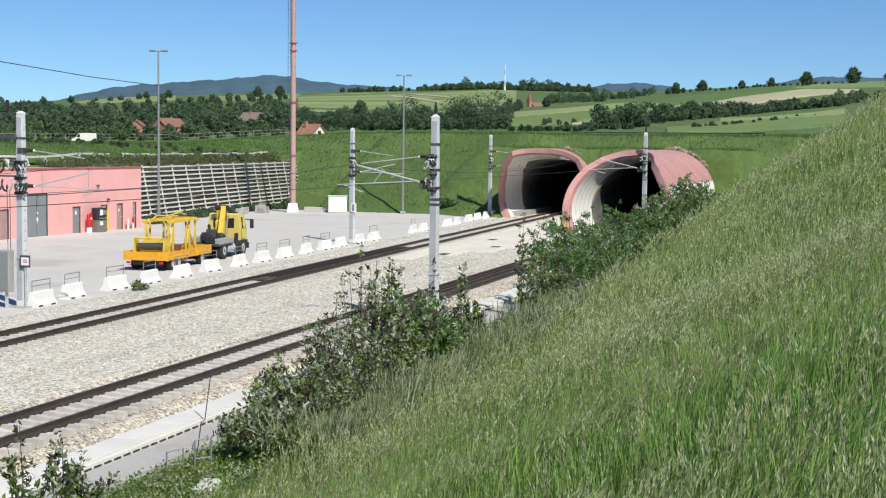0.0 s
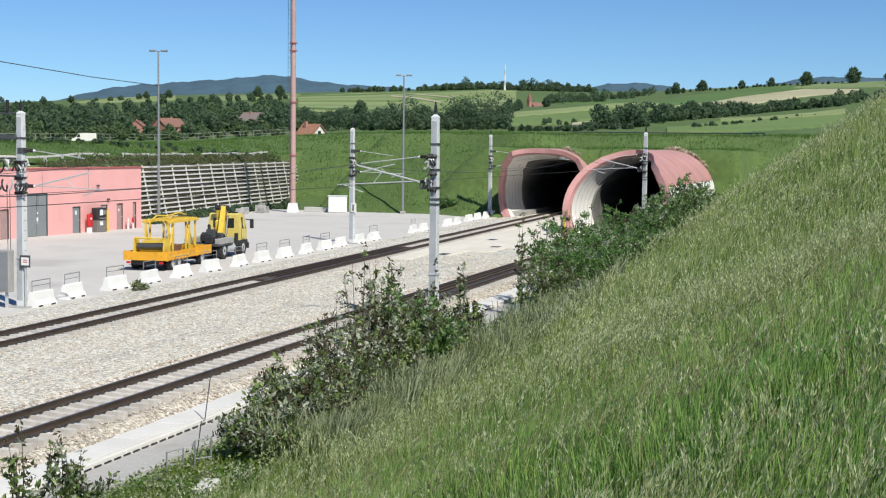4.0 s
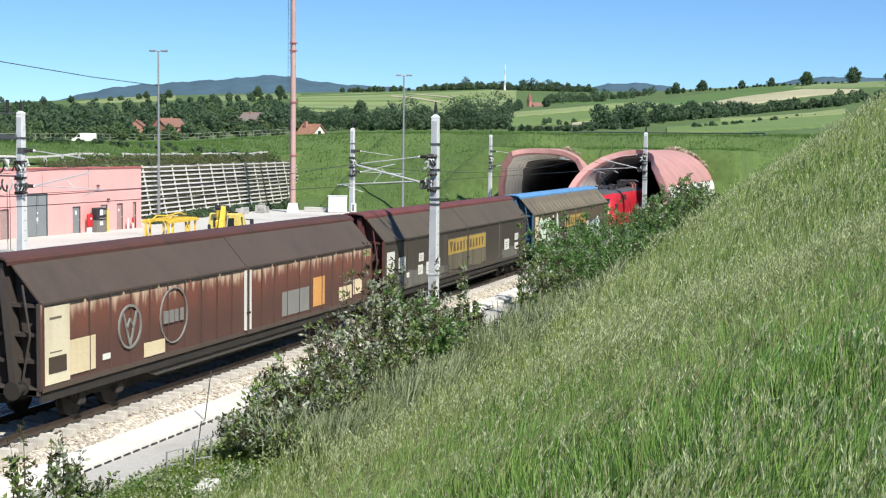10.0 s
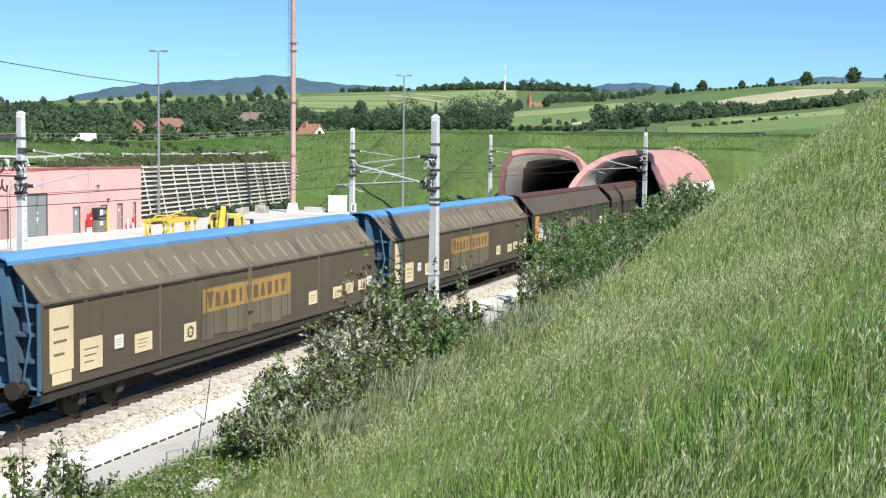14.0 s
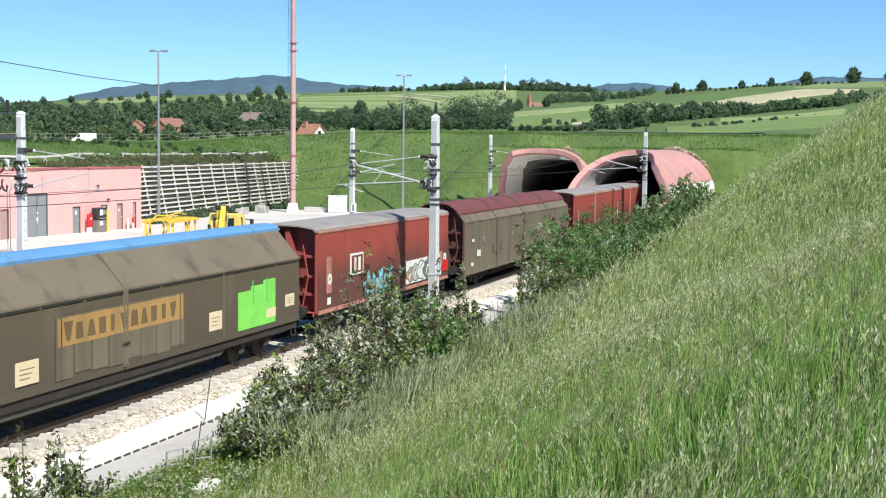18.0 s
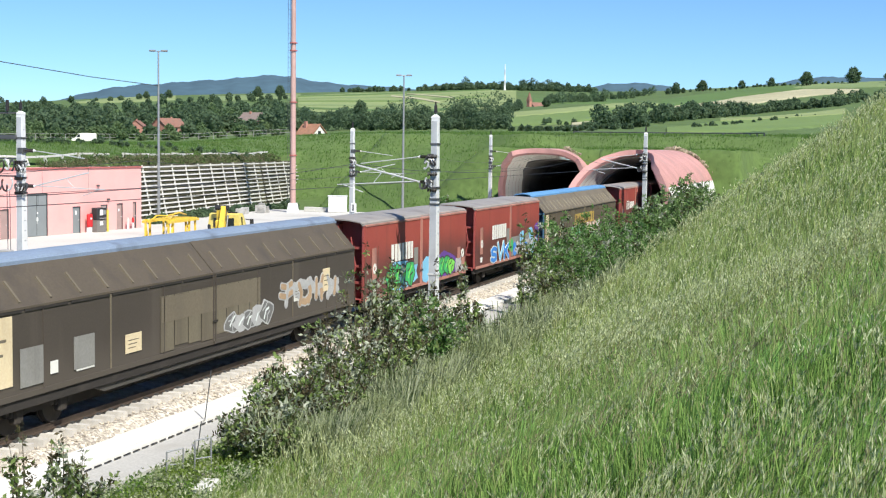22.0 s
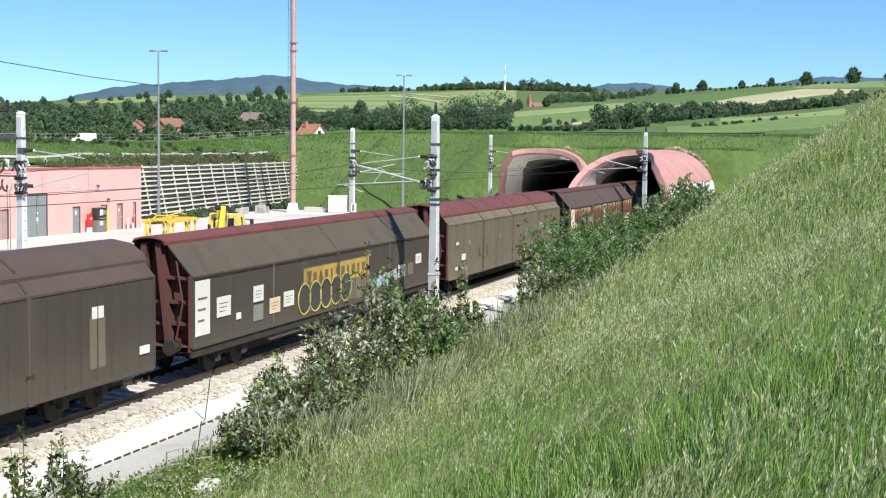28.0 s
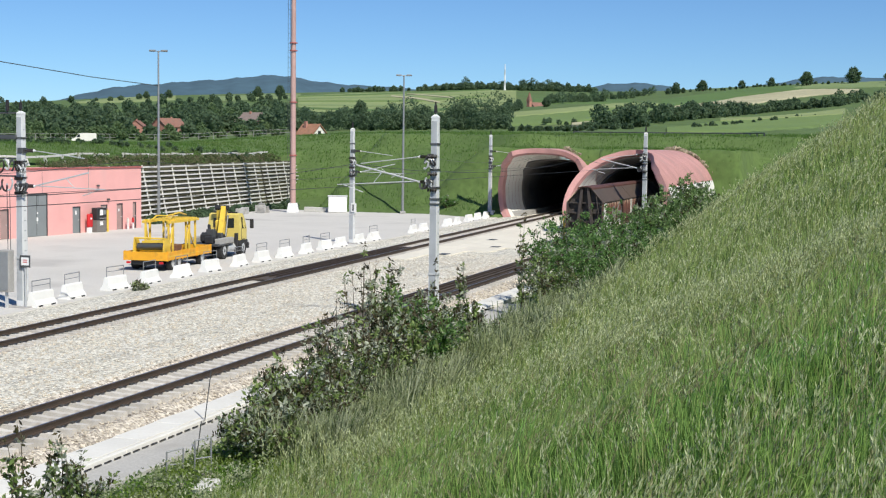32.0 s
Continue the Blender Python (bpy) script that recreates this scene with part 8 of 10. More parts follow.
    for sgn in (-1, 1):
        for x0, w in ((4.6, 0.72), (5.45, 0.68), (14.9, 0.8)):
            part("vent_window", Geo().add([(x0, sgn * 1.432, 3.0), (x0 + w, sgn * 1.432, 3.0), (x0 + w, sgn * 1.322, 3.36), (x0, sgn * 1.322, 3.36), (x0, sgn * 1.3, 2.98), (x0 + w, sgn * 1.3, 2.98), (x0 + w, sgn * 1.2, 3.3), (x0, sgn * 1.2, 3.3)], [(0, 1, 2, 3), (4, 7, 6, 5), (0, 4, 5, 1), (2, 6, 7, 3), (1, 5, 6, 2), (0, 3, 7, 4)]), M_BLACK, t, "dark vent grille")
        for x in (6.75, 7.55):
            part("door_seam", Geo().box(x - 0.02, x + 0.02, sgn * 1.494 - 0.006, sgn * 1.494 + 0.006, 1.25, 2.7), M_BLACK, t)
        part("door_handle", Geo().box(6.9, 6.96, sgn * 1.49 - 0.03, sgn * 1.49 + 0.03, 1.5, 2.0), M_GALV, t)
        for k, (x, w) in enumerate(((3.4, 0.5), (5.2, 0.4), (6.1, 0.4), (9.4, 0.5), (10.6, 0.6), (12.2, 1.2), (13.9, 0.9))):
            part("plate_bar", Geo().box(x, x + w * 0.55, sgn * 1.466 - 0.004, sgn * 1.466 + 0.004, 0.99, 1.035), M_LABEL, t)
        part("hand_hold", Geo().tube((6.83, sgn * 1.52, 1.55), (6.83, sgn * 1.52, 1.95), 0.015).tube((6.83, sgn * 1.52, 1.3), (6.83, sgn * 1.52, 1.45), 0.015), M_GALV, t)
        for k, (x, w, h) in enumerate(((2.0, 0.5, 0.22), (6.2, 0.55, 0.3), (7.3, 0.7, 0.34), (11.3, 0.6, 0.3), (12.0, 0.4, 0.24), (15.6, 0.5, 0.22))):
            part("side_box", Geo().box(x, x + w, sgn * 1.3 - 0.1, sgn * 1.3 + 0.1, 0.72 - h, 0.78, 0.02), (M_CONC_GREY, M_ENGINE_GREY)[k % 2], t, "grey equipment box")
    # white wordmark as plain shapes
    ring_mark(t, 12.15, 2.05, 0.36, 1.488, M_LABEL, 0.13, "logo_ring", 0.014)
    part("logo_bar", Geo().plate([(12.12, -1.488, 2.46), (12.26, -1.488, 2.46), (12.44, -1.488, 2.64), (12.28, -1.488, 2.64)], (0, -1, 0), 0.014), M_LABEL, t)
    for x in (12.66, 13.32):
        part("logo_bar", Geo().sweep([[(x + a, yy, b) for a, b in ((0, 1.7), (0.46, 1.7), (0.54, 1.8), (0.54, 1.98), (0.48, 2.06), (0.52, 2.15), (0.52, 2.32), (0.44, 2.42), (0, 2.42))] for yy in (-1.502, -1.486)]), M_LABEL, t)
    # bogies
    for x in (4.05, L - 4.05):
        b = part("bogie", Geo().box(-2.3, 2.3, -1.12, -0.95, 0.42, 0.75, 0.04).box(-2.3, 2.3, 0.95, 1.12, 0.42, 0.75, 0.04).box(-0.6, 0.6, -1.0, 1.0, 0.4, 0.8), M_ENGINE_GREY, t, "dark grey bogie", at=pose(x, 0, 0))
        for dx in (-1.5, 1.5):
            part("axle", ME_AXLE, None, b, at=pose(dx, 0, 0.55))
            for sgn in (-1, 1):
                part("wheel", ME_WHEEL, None, b, at=pose(dx, sgn * 0.75, 0.57, 0, 0, 0 if sgn < 0 else 180) @ Matrix.Diagonal((1.18, 1, 1.18, 1)))
                part("axle_box", ME_ABOX, None, b, at=pose(dx, sgn * 1.12, 0.55))
                part("damper", Geo().tube((dx + 0.35, sgn * 1.15, 0.45), (dx + 0.2, sgn * 1.15, 0.95), 0.05), M_GALV, b)
    for x, w in ((7.2, 1.2), (8.7, 0.9), (9.8, 1.0)):
        part("equipment_box", Geo().box(x, x + w, -1.25, 1.25, 0.35, 0.8, 0.04), M_ENGINE_GREY, t)
    # pantographs and roof gear
    for x, up in ((4.2, True), (L - 4.2, False)):
        p = part("pantograph", Geo().box(-1.0, 1.0, -0.6, -0.52, 3.95, 4.03).box(-1.0, 1.0, 0.52, 0.6, 3.95, 4.03).box(-1.0, -0.9, -0.6, 0.6, 3.95, 4.03).box(0.9, 1.0, -0.6, 0.6, 3.95, 4.03), M_STEEL_DARK, t, "raised single-arm pantograph" if up else "folded pantograph", at=pose(x, 0, 0))
        for ax in (-0.85, 0.85):
            for ay in (-0.55, 0.55):
                part("insulator", Geo().tube((ax, ay, 3.72), (ax, ay, 3.95), 0.08, 0.06, 10), M_INSUL, p)
        if up:
            part("lower_arm", Geo().tube((0.7, 0, 4.0), (-1.0, 0, 4.62), 0.05), M_STEEL_DARK, p)
            part("upper_arm", Geo().tube((-1.0, -0.1, 4.62), (0.6, -0.35, 5.17), 0.03).tube((-1.0, 0.1, 4.62), (0.6, 0.35, 5.17), 0.03), M_STEEL_DARK, p)
            part("collector", Geo().path([(0.6, -0.95, 5.0), (0.6, -0.6, 5.2), (0.6, 0.6, 5.2), (0.6, 0.95, 5.0)], 0.035).path([(0.85, -0.95, 5.0), (0.85, -0.6, 5.2), (0.85, 0.6, 5.2), (0.85, 0.95, 5.0)], 0.035), M_STEEL_DARK, p)
        else:
            part("arm", Geo().tube((-1.1, 0, 4.1), (1.2, 0, 4.14), 0.05).tube((-1.0, -0.25, 4.2), (1.1, -0.4, 4.26), 0.03).tube((-1.0, 0.25, 4.2), (1.1, 0.4, 4.26), 0.03), M_STEEL_DARK, p)
            part("arm_frame", Geo().box(-0.95, 0.2, -0.42, 0.42, 4.04, 4.12, 0.02).tube((-1.15, -0.5, 4.1), (-1.15, 0.5, 4.1), 0.07).tube((0.1, -0.6, 4.16), (0.1, 0.6, 4.16), 0.04), M_INSUL, p)
            for k in range(7):
                xk = -1.3 + 0.4 * k
                part("roof_cable", Geo().path([(xk, -0.7, 3.95), (xk + 0.15, -0.5, 4.06 + 0.05 * (k % 3)), (xk + 0.5, 0.1 * (k % 4), 4.1 + 0.04 * (k % 2))], 0.03), (M_STEEL_DARK, M_PINK_DARK, M_INSUL)[k % 3], p)
                part("insulator", Geo().tube((xk, -0.75, 3.70), (xk, -0.75, 4.0), 0.085, 0.06, 10), M_INSUL if k % 3 else M_PINK_DARK, p)
            part("spring", Geo().tube((-0.6, 0.3, 4.08), (0.3, 0.3, 4.08), 0.08, 0.08, 10).tube((-0.6, -0.3, 4.08), (0.3, -0.3, 4.08), 0.08, 0.08, 10), M_INSUL, p)
            part("collector", Geo().path([(0.8, -0.95, 4.12), (0.8, -0.6, 4.28), (0.8, 0.6, 4.28), (0.8, 0.95, 4.12)], 0.035), M_STEEL_DARK, p)
            part("cross_bar", Geo().tube((0.8, -0.5, 4.24), (1.1, -0.5, 4.18), 0.03).tube((0.8, 0.5, 4.24), (1.1, 0.5, 4.18), 0.03).tube((-0.9, -0.55, 4.05), (-0.9, 0.55, 4.05), 0.04), M_STEEL_DARK, p)
            part("collector", Geo().path([(1.1, -0.95, 4.05), (1.1, -0.6, 4.2), (1.1, 0.6, 4.2), (1.1, 0.95, 4.05)], 0.035), M_STEEL_DARK, p)
    for x in (6.4, 7.0, 8.3, 9.0, 10.2, 11.2):
        part("roof_insulator", Geo().tube((x, -0.35, 3.72), (x, -0.35, 4.02), 0.09, 0.06, 10), M_INSUL, t)
    part("roof_conductor", Geo().path([(5.2, -0.35, 4.05), (6.4, -0.35, 4.05), (12.6, -0.35, 4.05)], 0.025), M_STEEL_DARK, t)
    part("roof_hatch", Geo().box(7.6, 10.4, 0.0, 0.7, 3.72, 3.86, 0.03), M_ENGINE_ROOF, t)
    part("main_switch", Geo().box(6.0, 6.9, 0.05, 0.6, 3.72, 4.0, 0.04).tube((6.2, -0.1, 3.72), (6.2, -0.1, 4.15), 0.1, 0.06, 10), M_STEEL_DARK, t, "dark roof switchgear")
    for x in (3.1, L - 2.9, 10.9):
        part("roof_horn", Geo().tube((x, 0.5, 3.74), (x, 0.5, 3.95), 0.05).tube((x, 0.42, 3.95), (x, 0.62, 3.95), 0.06), M_STEEL_DARK, t)
    ROSTER.append((t, s))


engine(618.0)


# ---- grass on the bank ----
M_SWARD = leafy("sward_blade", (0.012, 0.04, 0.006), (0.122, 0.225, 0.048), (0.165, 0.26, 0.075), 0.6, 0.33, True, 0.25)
M_BLADE = leafy("grass_blade", (0.062, 0.135, 0.024), (0.35, 0.505, 0.145), (0.22, 0.42, 0.12), 0.55, 0.35, True, 0.25)
M_BLADE_PALE = leafy("ripe_grass_blade", (0.028, 0.072, 0.011), (0.375, 0.515, 0.17), (0.44, 0.51, 0.22), 0.6, 0.35, True, 0.16)
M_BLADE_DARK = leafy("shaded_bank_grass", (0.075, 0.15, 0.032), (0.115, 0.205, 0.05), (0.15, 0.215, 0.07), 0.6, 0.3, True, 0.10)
M_SEED_PALE = leafy("far_grass_seed", (0.17, 0.22, 0.085), (0.66, 0.69, 0.44), (0.44, 0.50, 0.25), 0.6, 0.3, True, 0.3)
M_SEED = leafy("grass_seed", (0.20, 0.25, 0.10), (0.64, 0.68, 0.43), (0.36, 0.42, 0.20), 0.7, 0.35, True, 0.5)
M_SEED_BROWN = leafy("grass_seed_brown", (0.16, 0.165, 0.075), (0.36, 0.35, 0.20), (0.25, 0.27, 0.13), 0.75, 0.3, True, 0.6)
M_STALK = leafy("grass_culm", (0.09, 0.13, 0.03), (0.42, 0.45, 0.20), (0.30, 0.36, 0.13), 0.6, 0.25, True, 0.5)
M_REED = leafy("grey_grass", (0.04, 0.08, 0.02), (0.46, 0.49, 0.33), (0.30, 0.35, 0.16), 0.6, 0.3, True, 0.8)
M_WEED = leafy("weed_leaf", (0.06, 0.14, 0.02), (0.16, 0.28, 0.05), (0.24, 0.29, 0.07), 0.5, 0.35, True, 0.8)
GRASS_SWAY = []


def scatter(n, r0, r1, a0, a1, seed):
    """Points spread round the viewer's standing place, thinning out with distance."""
    r = np.random.default_rng(seed)
    d = r0 * (r1 / r0) ** r.random(n)
    a = a0 + (a1 - a0) * r.random(n)
    return d * np.cos(a), -19.9 + d * np.sin(a), d, r


def tuft_field(x, y, k=0.0):
    """Slow and quick unevenness over the bank, about -1 to 1."""
    return 0.55 * np.sin(0.55 * x + 1.7 * np.sin(0.4 * y + k)) * np.cos(0.47 * y + 0.3 * x + k) + 0.45 * np.sin(2.9 * x + 1.9 * np.sin(2.3 * y + k)) * np.cos(2.6 * y - 1.1 * x + 2 * k)


def breeze(x, y):
    """How far the stems lean (across, along): neighbours lean alike."""
    a = 0.09 + 0.14 * np.sin(0.8 * x + 1.5 * np.sin(0.6 * y)) + 0.12 * np.sin(3.7 * x + 2.1 * y)
    b = -0.04 + 0.12 * np.cos(0.7 * y + 1.2 * np.sin(0.9 * x)) + 0.10 * np.cos(3.1 * y - 2.6 * x)
    return 0.30 * a - 0.25 * b, -0.95 * a + 0.3 * b


def blades(name, x, y, d, r, h0, h1, mat, label, width=1.0, lean=0.2, category="grass", plain=False, curl=0.0):
    n = len(x)
    z = terrain(x, y) - 0.03
    h = h0 + (h1 - h0) * r.random(n) ** 1.3
    h = h * (0.86 + 0.34 * tuft_field(x, y))
    w = (0.0011 + 0.00017 * d) * width * (0.7 + 0.6 * r.random(n))
    ang = r.random(n) * 2 * np.pi
    ux, uy = np.cos(ang) * w, np.sin(ang) * w
    bx, by = breeze(x, y)
    lx = (bx + r.normal(0, lean, n)) * h
    ly = (by + r.normal(0, lean, n)) * h
    shape = ((-1, 0, 0), (1, 0, 0), (0, 1, 1)) if plain else ((-1, 0, 0), (1, 0, 0), (0.85, 0.5, 0.28), (-0.85, 0.5, 0.28), (0.55, 0.85, 0.66), (-0.55, 0.85, 0.66), (0, 1 - curl, 1.0 + curl))
    c = len(shape)
    V = np.zeros((n, c, 3), dtype=np.float32)
    for k, (s, f, g) in enumerate(shape):
        V[:, k, 0] = x + ux * s + lx * g
        V[:, k, 1] = y + uy * s + ly * g
        V[:, k, 2] = z + h * f * (1 - 0.12 * g)
    b = (np.arange(n) * c)[:, None]
    tri = [b + np.array([0, 1, 2])] if plain else [b + np.array(q) for q in ((0, 1, 2), (0, 2, 3), (3, 2, 4), (3, 4, 5), (5, 4, 6))]
    F = np.concatenate(tri, 1).reshape(-1, 3)
    return tagged(new(name, raw_mesh(name, V.reshape(-1, 3), F, mat)), label, category, kind="stuff")


def on_bank(x, y):
    return (y < hill_foot(x) + 1.6) & (x > 1.2)


def cells(x, y, n):
    """Patches about a metre and a half wide, dealt out to n groups."""
    return (np.floor(x / 1.6).astype(int) * 7 + np.floor(y / 1.3).astype(int) * 13) % n


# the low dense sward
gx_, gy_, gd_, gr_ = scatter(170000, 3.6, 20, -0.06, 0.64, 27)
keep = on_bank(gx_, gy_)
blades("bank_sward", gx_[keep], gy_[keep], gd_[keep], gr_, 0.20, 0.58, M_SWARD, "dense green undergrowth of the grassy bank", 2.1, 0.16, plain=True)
gx_, gy_, gd_, gr_ = scatter(330000, 18, 135, -0.06, 0.60, 15)
keep = on_bank(gx_, gy_)
blades("bank_grass_farther", gx_[keep], gy_[keep], gd_[keep], gr_, 0.30, 1.0, M_BLADE_PALE, "long uncut green grass farther along the bank", 2.0, 0.16, plain=True)
# long leaves in tufts, in groups that sway
gx_, gy_, gd_, gr_ = scatter(84000, 3.6, 26, -0.06, 0.64, 11)
keep = on_bank(gx_, gy_) & (gr_.random(len(gx_)) < 0.6 + 0.5 * tuft_field(gx_, gy_, 2.0))
gx_, gy_, gd_ = gx_[keep], gy_[keep], gd_[keep]
cell = cells(gx_, gy_, 5)
for k in range(5):
    q = cell == k
    GRASS_SWAY.append((blades("bank_grass", gx_[q], gy_[q], gd_[q], gr_, 0.45, 1.0, M_BLADE, "long uncut green grass on the bank", 1.9, 0.14, curl=0.06), k))
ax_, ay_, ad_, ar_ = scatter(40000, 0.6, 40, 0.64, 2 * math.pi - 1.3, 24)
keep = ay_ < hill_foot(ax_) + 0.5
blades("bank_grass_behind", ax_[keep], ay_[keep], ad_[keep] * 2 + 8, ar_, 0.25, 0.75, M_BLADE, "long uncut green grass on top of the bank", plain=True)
wx_, wy_, wd_, wr_ = scatter(36000, 3.0, 60, -1.3, -0.06, 14)
keep = wy_ < hill_foot(wx_) + 1.0
blades("bank_grass_beyond", wx_[keep], wy_[keep], wd_[keep] * 2, wr_, 0.30, 0.85, M_BLADE, "long uncut green grass higher up the bank", plain=True)
nx_, ny_, nd_, nr_ = scatter(9000, 0.5, 4.4, -1.3, 0.64, 29)
blades("bank_grass_near", nx_, ny_, nd_ + 6, nr_, 0.12, 0.34, M_BLADE, "short trodden grass on top of the bank", plain=True)
# tall grey-green grasses before and among the shrubs
rr_ = np.random.default_rng(19)
tx_ = 28.6 + 37 * rr_.random(30000) ** 1.3
ty_ = -6.1 - 2.2 * rr_.random(30000) ** 0.8
keep = rr_.random(30000) < 0.45 + 0.8 * tuft_field(1.3 * tx_, 1.3 * ty_, 1.0)
tx_, ty_ = tx_[keep], ty_[keep]
blades("tall_grasses", tx_, ty_, np.hypot(tx_, ty_ + 19.9), rr_, 0.6, 1.9, M_REED, "tall grey-green grasses at the shrubs' feet", 2.0, 0.22, curl=0.12)


def flowering(name, n, r0, r1, seed, mat, label, h0, h1, groups, spread, per=11, patch=1.0):
    """Thin culms that carry a loose nodding head of spikelets; in some patches many, in others few."""
    x, y, d, r = scatter(n, r0, r1, -0.06, 0.62, seed)
    k = on_bank(x, y) & (r.random(len(x)) < 0.42 + patch * tuft_field(x, y, 0.1 * seed) + 0.25 * np.clip((d - 14) / 20, 0, 1))
    x, y, d = x[k], y[k], d[k]
    cell = cells(x, y, groups)
    for g in range(groups):
        q = cell == g
        xx, yy, dd = x[q], y[q], d[q]
        m = len(xx)
        z = terrain(xx, yy) - 0.02
        h = h0 + (h1 - h0) * r.random(m)
        bx, by = breeze(xx, yy)
        lx, ly = (bx + r.normal(0, 0.13, m)) * h, (by + r.normal(0, 0.13, m)) * h
        w = (0.0010 + 0.00020 * dd)
        a = r.random(m) * np.pi
        ux, uy = np.cos(a) * w, np.sin(a) * w
        V = np.zeros((m, 7, 3), dtype=np.float32)
        for i, (s, f, e) in enumerate(((-1, 0, 0), (1, 0, 0), (0.8, 0.5, 0.25), (-0.8, 0.5, 0.25), (0.6, 0.82, 0.6), (-0.6, 0.82, 0.6), (0, 1.0, 1.0))):
            V[:, i, 0], V[:, i, 1], V[:, i, 2] = xx + ux * s + lx * e, yy + uy * s + ly * e, z + h * f * (1 - 0.1 * e)
        b = (np.arange(m) * 7)[:, None]
        F = np.concatenate([b + np.array(t) for t in ((0, 1, 2), (0, 2, 3), (3, 2, 4), (3, 4, 5), (5, 4, 6))], 1).reshape(-1, 3)
        GRASS_SWAY.append((tagged(new(name + "_culms", raw_mesh("culms", V.reshape(-1, 3), F, M_STALK)), "thin pale culms of the flowering grass", "grass", kind="stuff"), g + seed))
        # spikelets along the top of each culm
        j = np.repeat(np.arange(m), per)
        f = 0.80 + 0.22 * np.tile((np.arange(per) + 0.5) / per, m)
        e = np.where(f < 0.82, 0.6, 0.6 + 0.4 * (f - 0.82) / 0.18)
        size = 1 + 0.022 * dd[j]
        taper = np.clip(1.25 - 1.0 * (f - 0.80) / 0.22, 0.2, 1.0)
        px = xx[j] + lx[j] * e + r.normal(0, spread, len(j)) * taper * size
        py = yy[j] + ly[j] * e + r.normal(0, spread, len(j)) * taper * size
        pz = z[j] + h[j] * f * (1 - 0.1 * e) + r.normal(0, 0.012, len(j))
        L = (0.024 + 0.030 * r.random(len(j))) * size
        wd = (0.0026 + 0.00026 * dd[j])
        dx, dy = 1.3 * lx[j] / h[j] + r.normal(0, 0.22, len(j)), 1.3 * ly[j] / h[j] + r.normal(0, 0.22, len(j))
        a = r.random(len(j)) * np.pi
        V = np.zeros((len(j), 4, 3), dtype=np.float32)
        for i, (s, t) in enumerate(((0, 0), (1, 0.45), (0, 1), (-1, 0.45))):
            V[:, i, 0], V[:, i, 1], V[:, i, 2] = px + np.cos(a) * wd * s + dx * L * t, py + np.sin(a) * wd * s + dy * L * t, pz + L * t
        F = (np.arange(len(j)) * 4)[:, None] + np.array([0, 1, 2, 3])
        GRASS_SWAY.append((tagged(new(name, raw_mesh(name, V.reshape(-1, 3), F, mat)), label, "grass", kind="stuff"), g + seed))


flowering("grass_seed_heads", 9500, 4.2, 34, 13, M_SEED, "pale feathery seed heads over the grass", 0.65, 1.15, 4, 0.009, 12, 1.0)
flowering("brown_seed_heads", 7000, 4.2, 34, 16, M_SEED_BROWN, "brownish fine seed heads over the grass", 0.60, 0.95, 3, 0.008, 10, 0.7)
flowering("far_seed_heads", 21000, 24, 110, 18, M_SEED_PALE, "pale seed heads farther along the bank", 0.75, 1.35, 2, 0.013, 7, 0.9)

# grass on the farther banks and round the yard
fx = np.random.default_rng(21)
n = 120000
x = 100 + fx.random(n) * 95
y = -14 + fx.random(n) * 110
z = terrain(x, y)
k = (z > 0.0) & (np.hypot(x, y + 19.9) < 240) & (np.maximum(vault_at(x, y), -9) < z)
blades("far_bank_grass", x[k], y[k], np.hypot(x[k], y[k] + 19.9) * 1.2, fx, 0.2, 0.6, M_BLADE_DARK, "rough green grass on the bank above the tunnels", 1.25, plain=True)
n = 44000
x = 14 + fx.random(n) * 50
y = hill_foot(x) + 0.5 + fx.random(n) ** 0.8 * (-5.3 - hill_foot(x) - 0.3)
blades("verge_weeds", x, y, np.full(n, 26.0), fx, 0.12, 0.5, M_WEED, "mixed low weeds along the path", 2.6, 0.6, plain=True)


# ---- shrubs ----
M_LEAF = leafy("shrub_leaf", (0.03, 0.08, 0.022), (0.25, 0.40, 0.15), (0.13, 0.25, 0.07), 0.38, 0.42, True, 1.5)
M_LEAF_PALE = leafy("shrub_leaf_pale", (0.024, 0.05, 0.014), (0.38, 0.48, 0.18), (0.13, 0.21, 0.055), 0.38, 0.35, True, 2.5)
M_LEAF_WILLOW = leafy("willow_leaf", (0.05, 0.10, 0.032), (0.29, 0.41, 0.18), (0.17, 0.28, 0.09), 0.4, 0.4, True, 0.8)
# pale undersides; the white also paints in sun glints on the leaves
M_LEAF_SILVER = leafy("leaf_underside_glint", (0.09, 0.12, 0.065), (0.58, 0.60, 0.49), (0.33, 0.39, 0.25), 0.42, 0.3, True, 2.5)
M_LEAF_RED = leafy("leaf_young", (0.035, 0.033, 0.018), (0.13, 0.105, 0.06), (0.07, 0.075, 0.03), 0.42, 0.3, True, 2.5)
M_LEAF_SCRUB = leafy("scrub_leaf", (0.05, 0.085, 0.03), (0.12, 0.16, 0.06), (0.10, 0.12, 0.05), 0.6, 0.25, True, 0.5)
M_LEAF_DRY = leafy("dry_weed", (0.10, 0.09, 0.05), (0.24, 0.22, 0.13), (0.15, 0.15, 0.08), 0.7, 0.2, True, 0.5)
M_STEM = paint("shrub_stem", (0.10, 0.085, 0.055), 0.9, 0.2, 6, 40, 0.3)


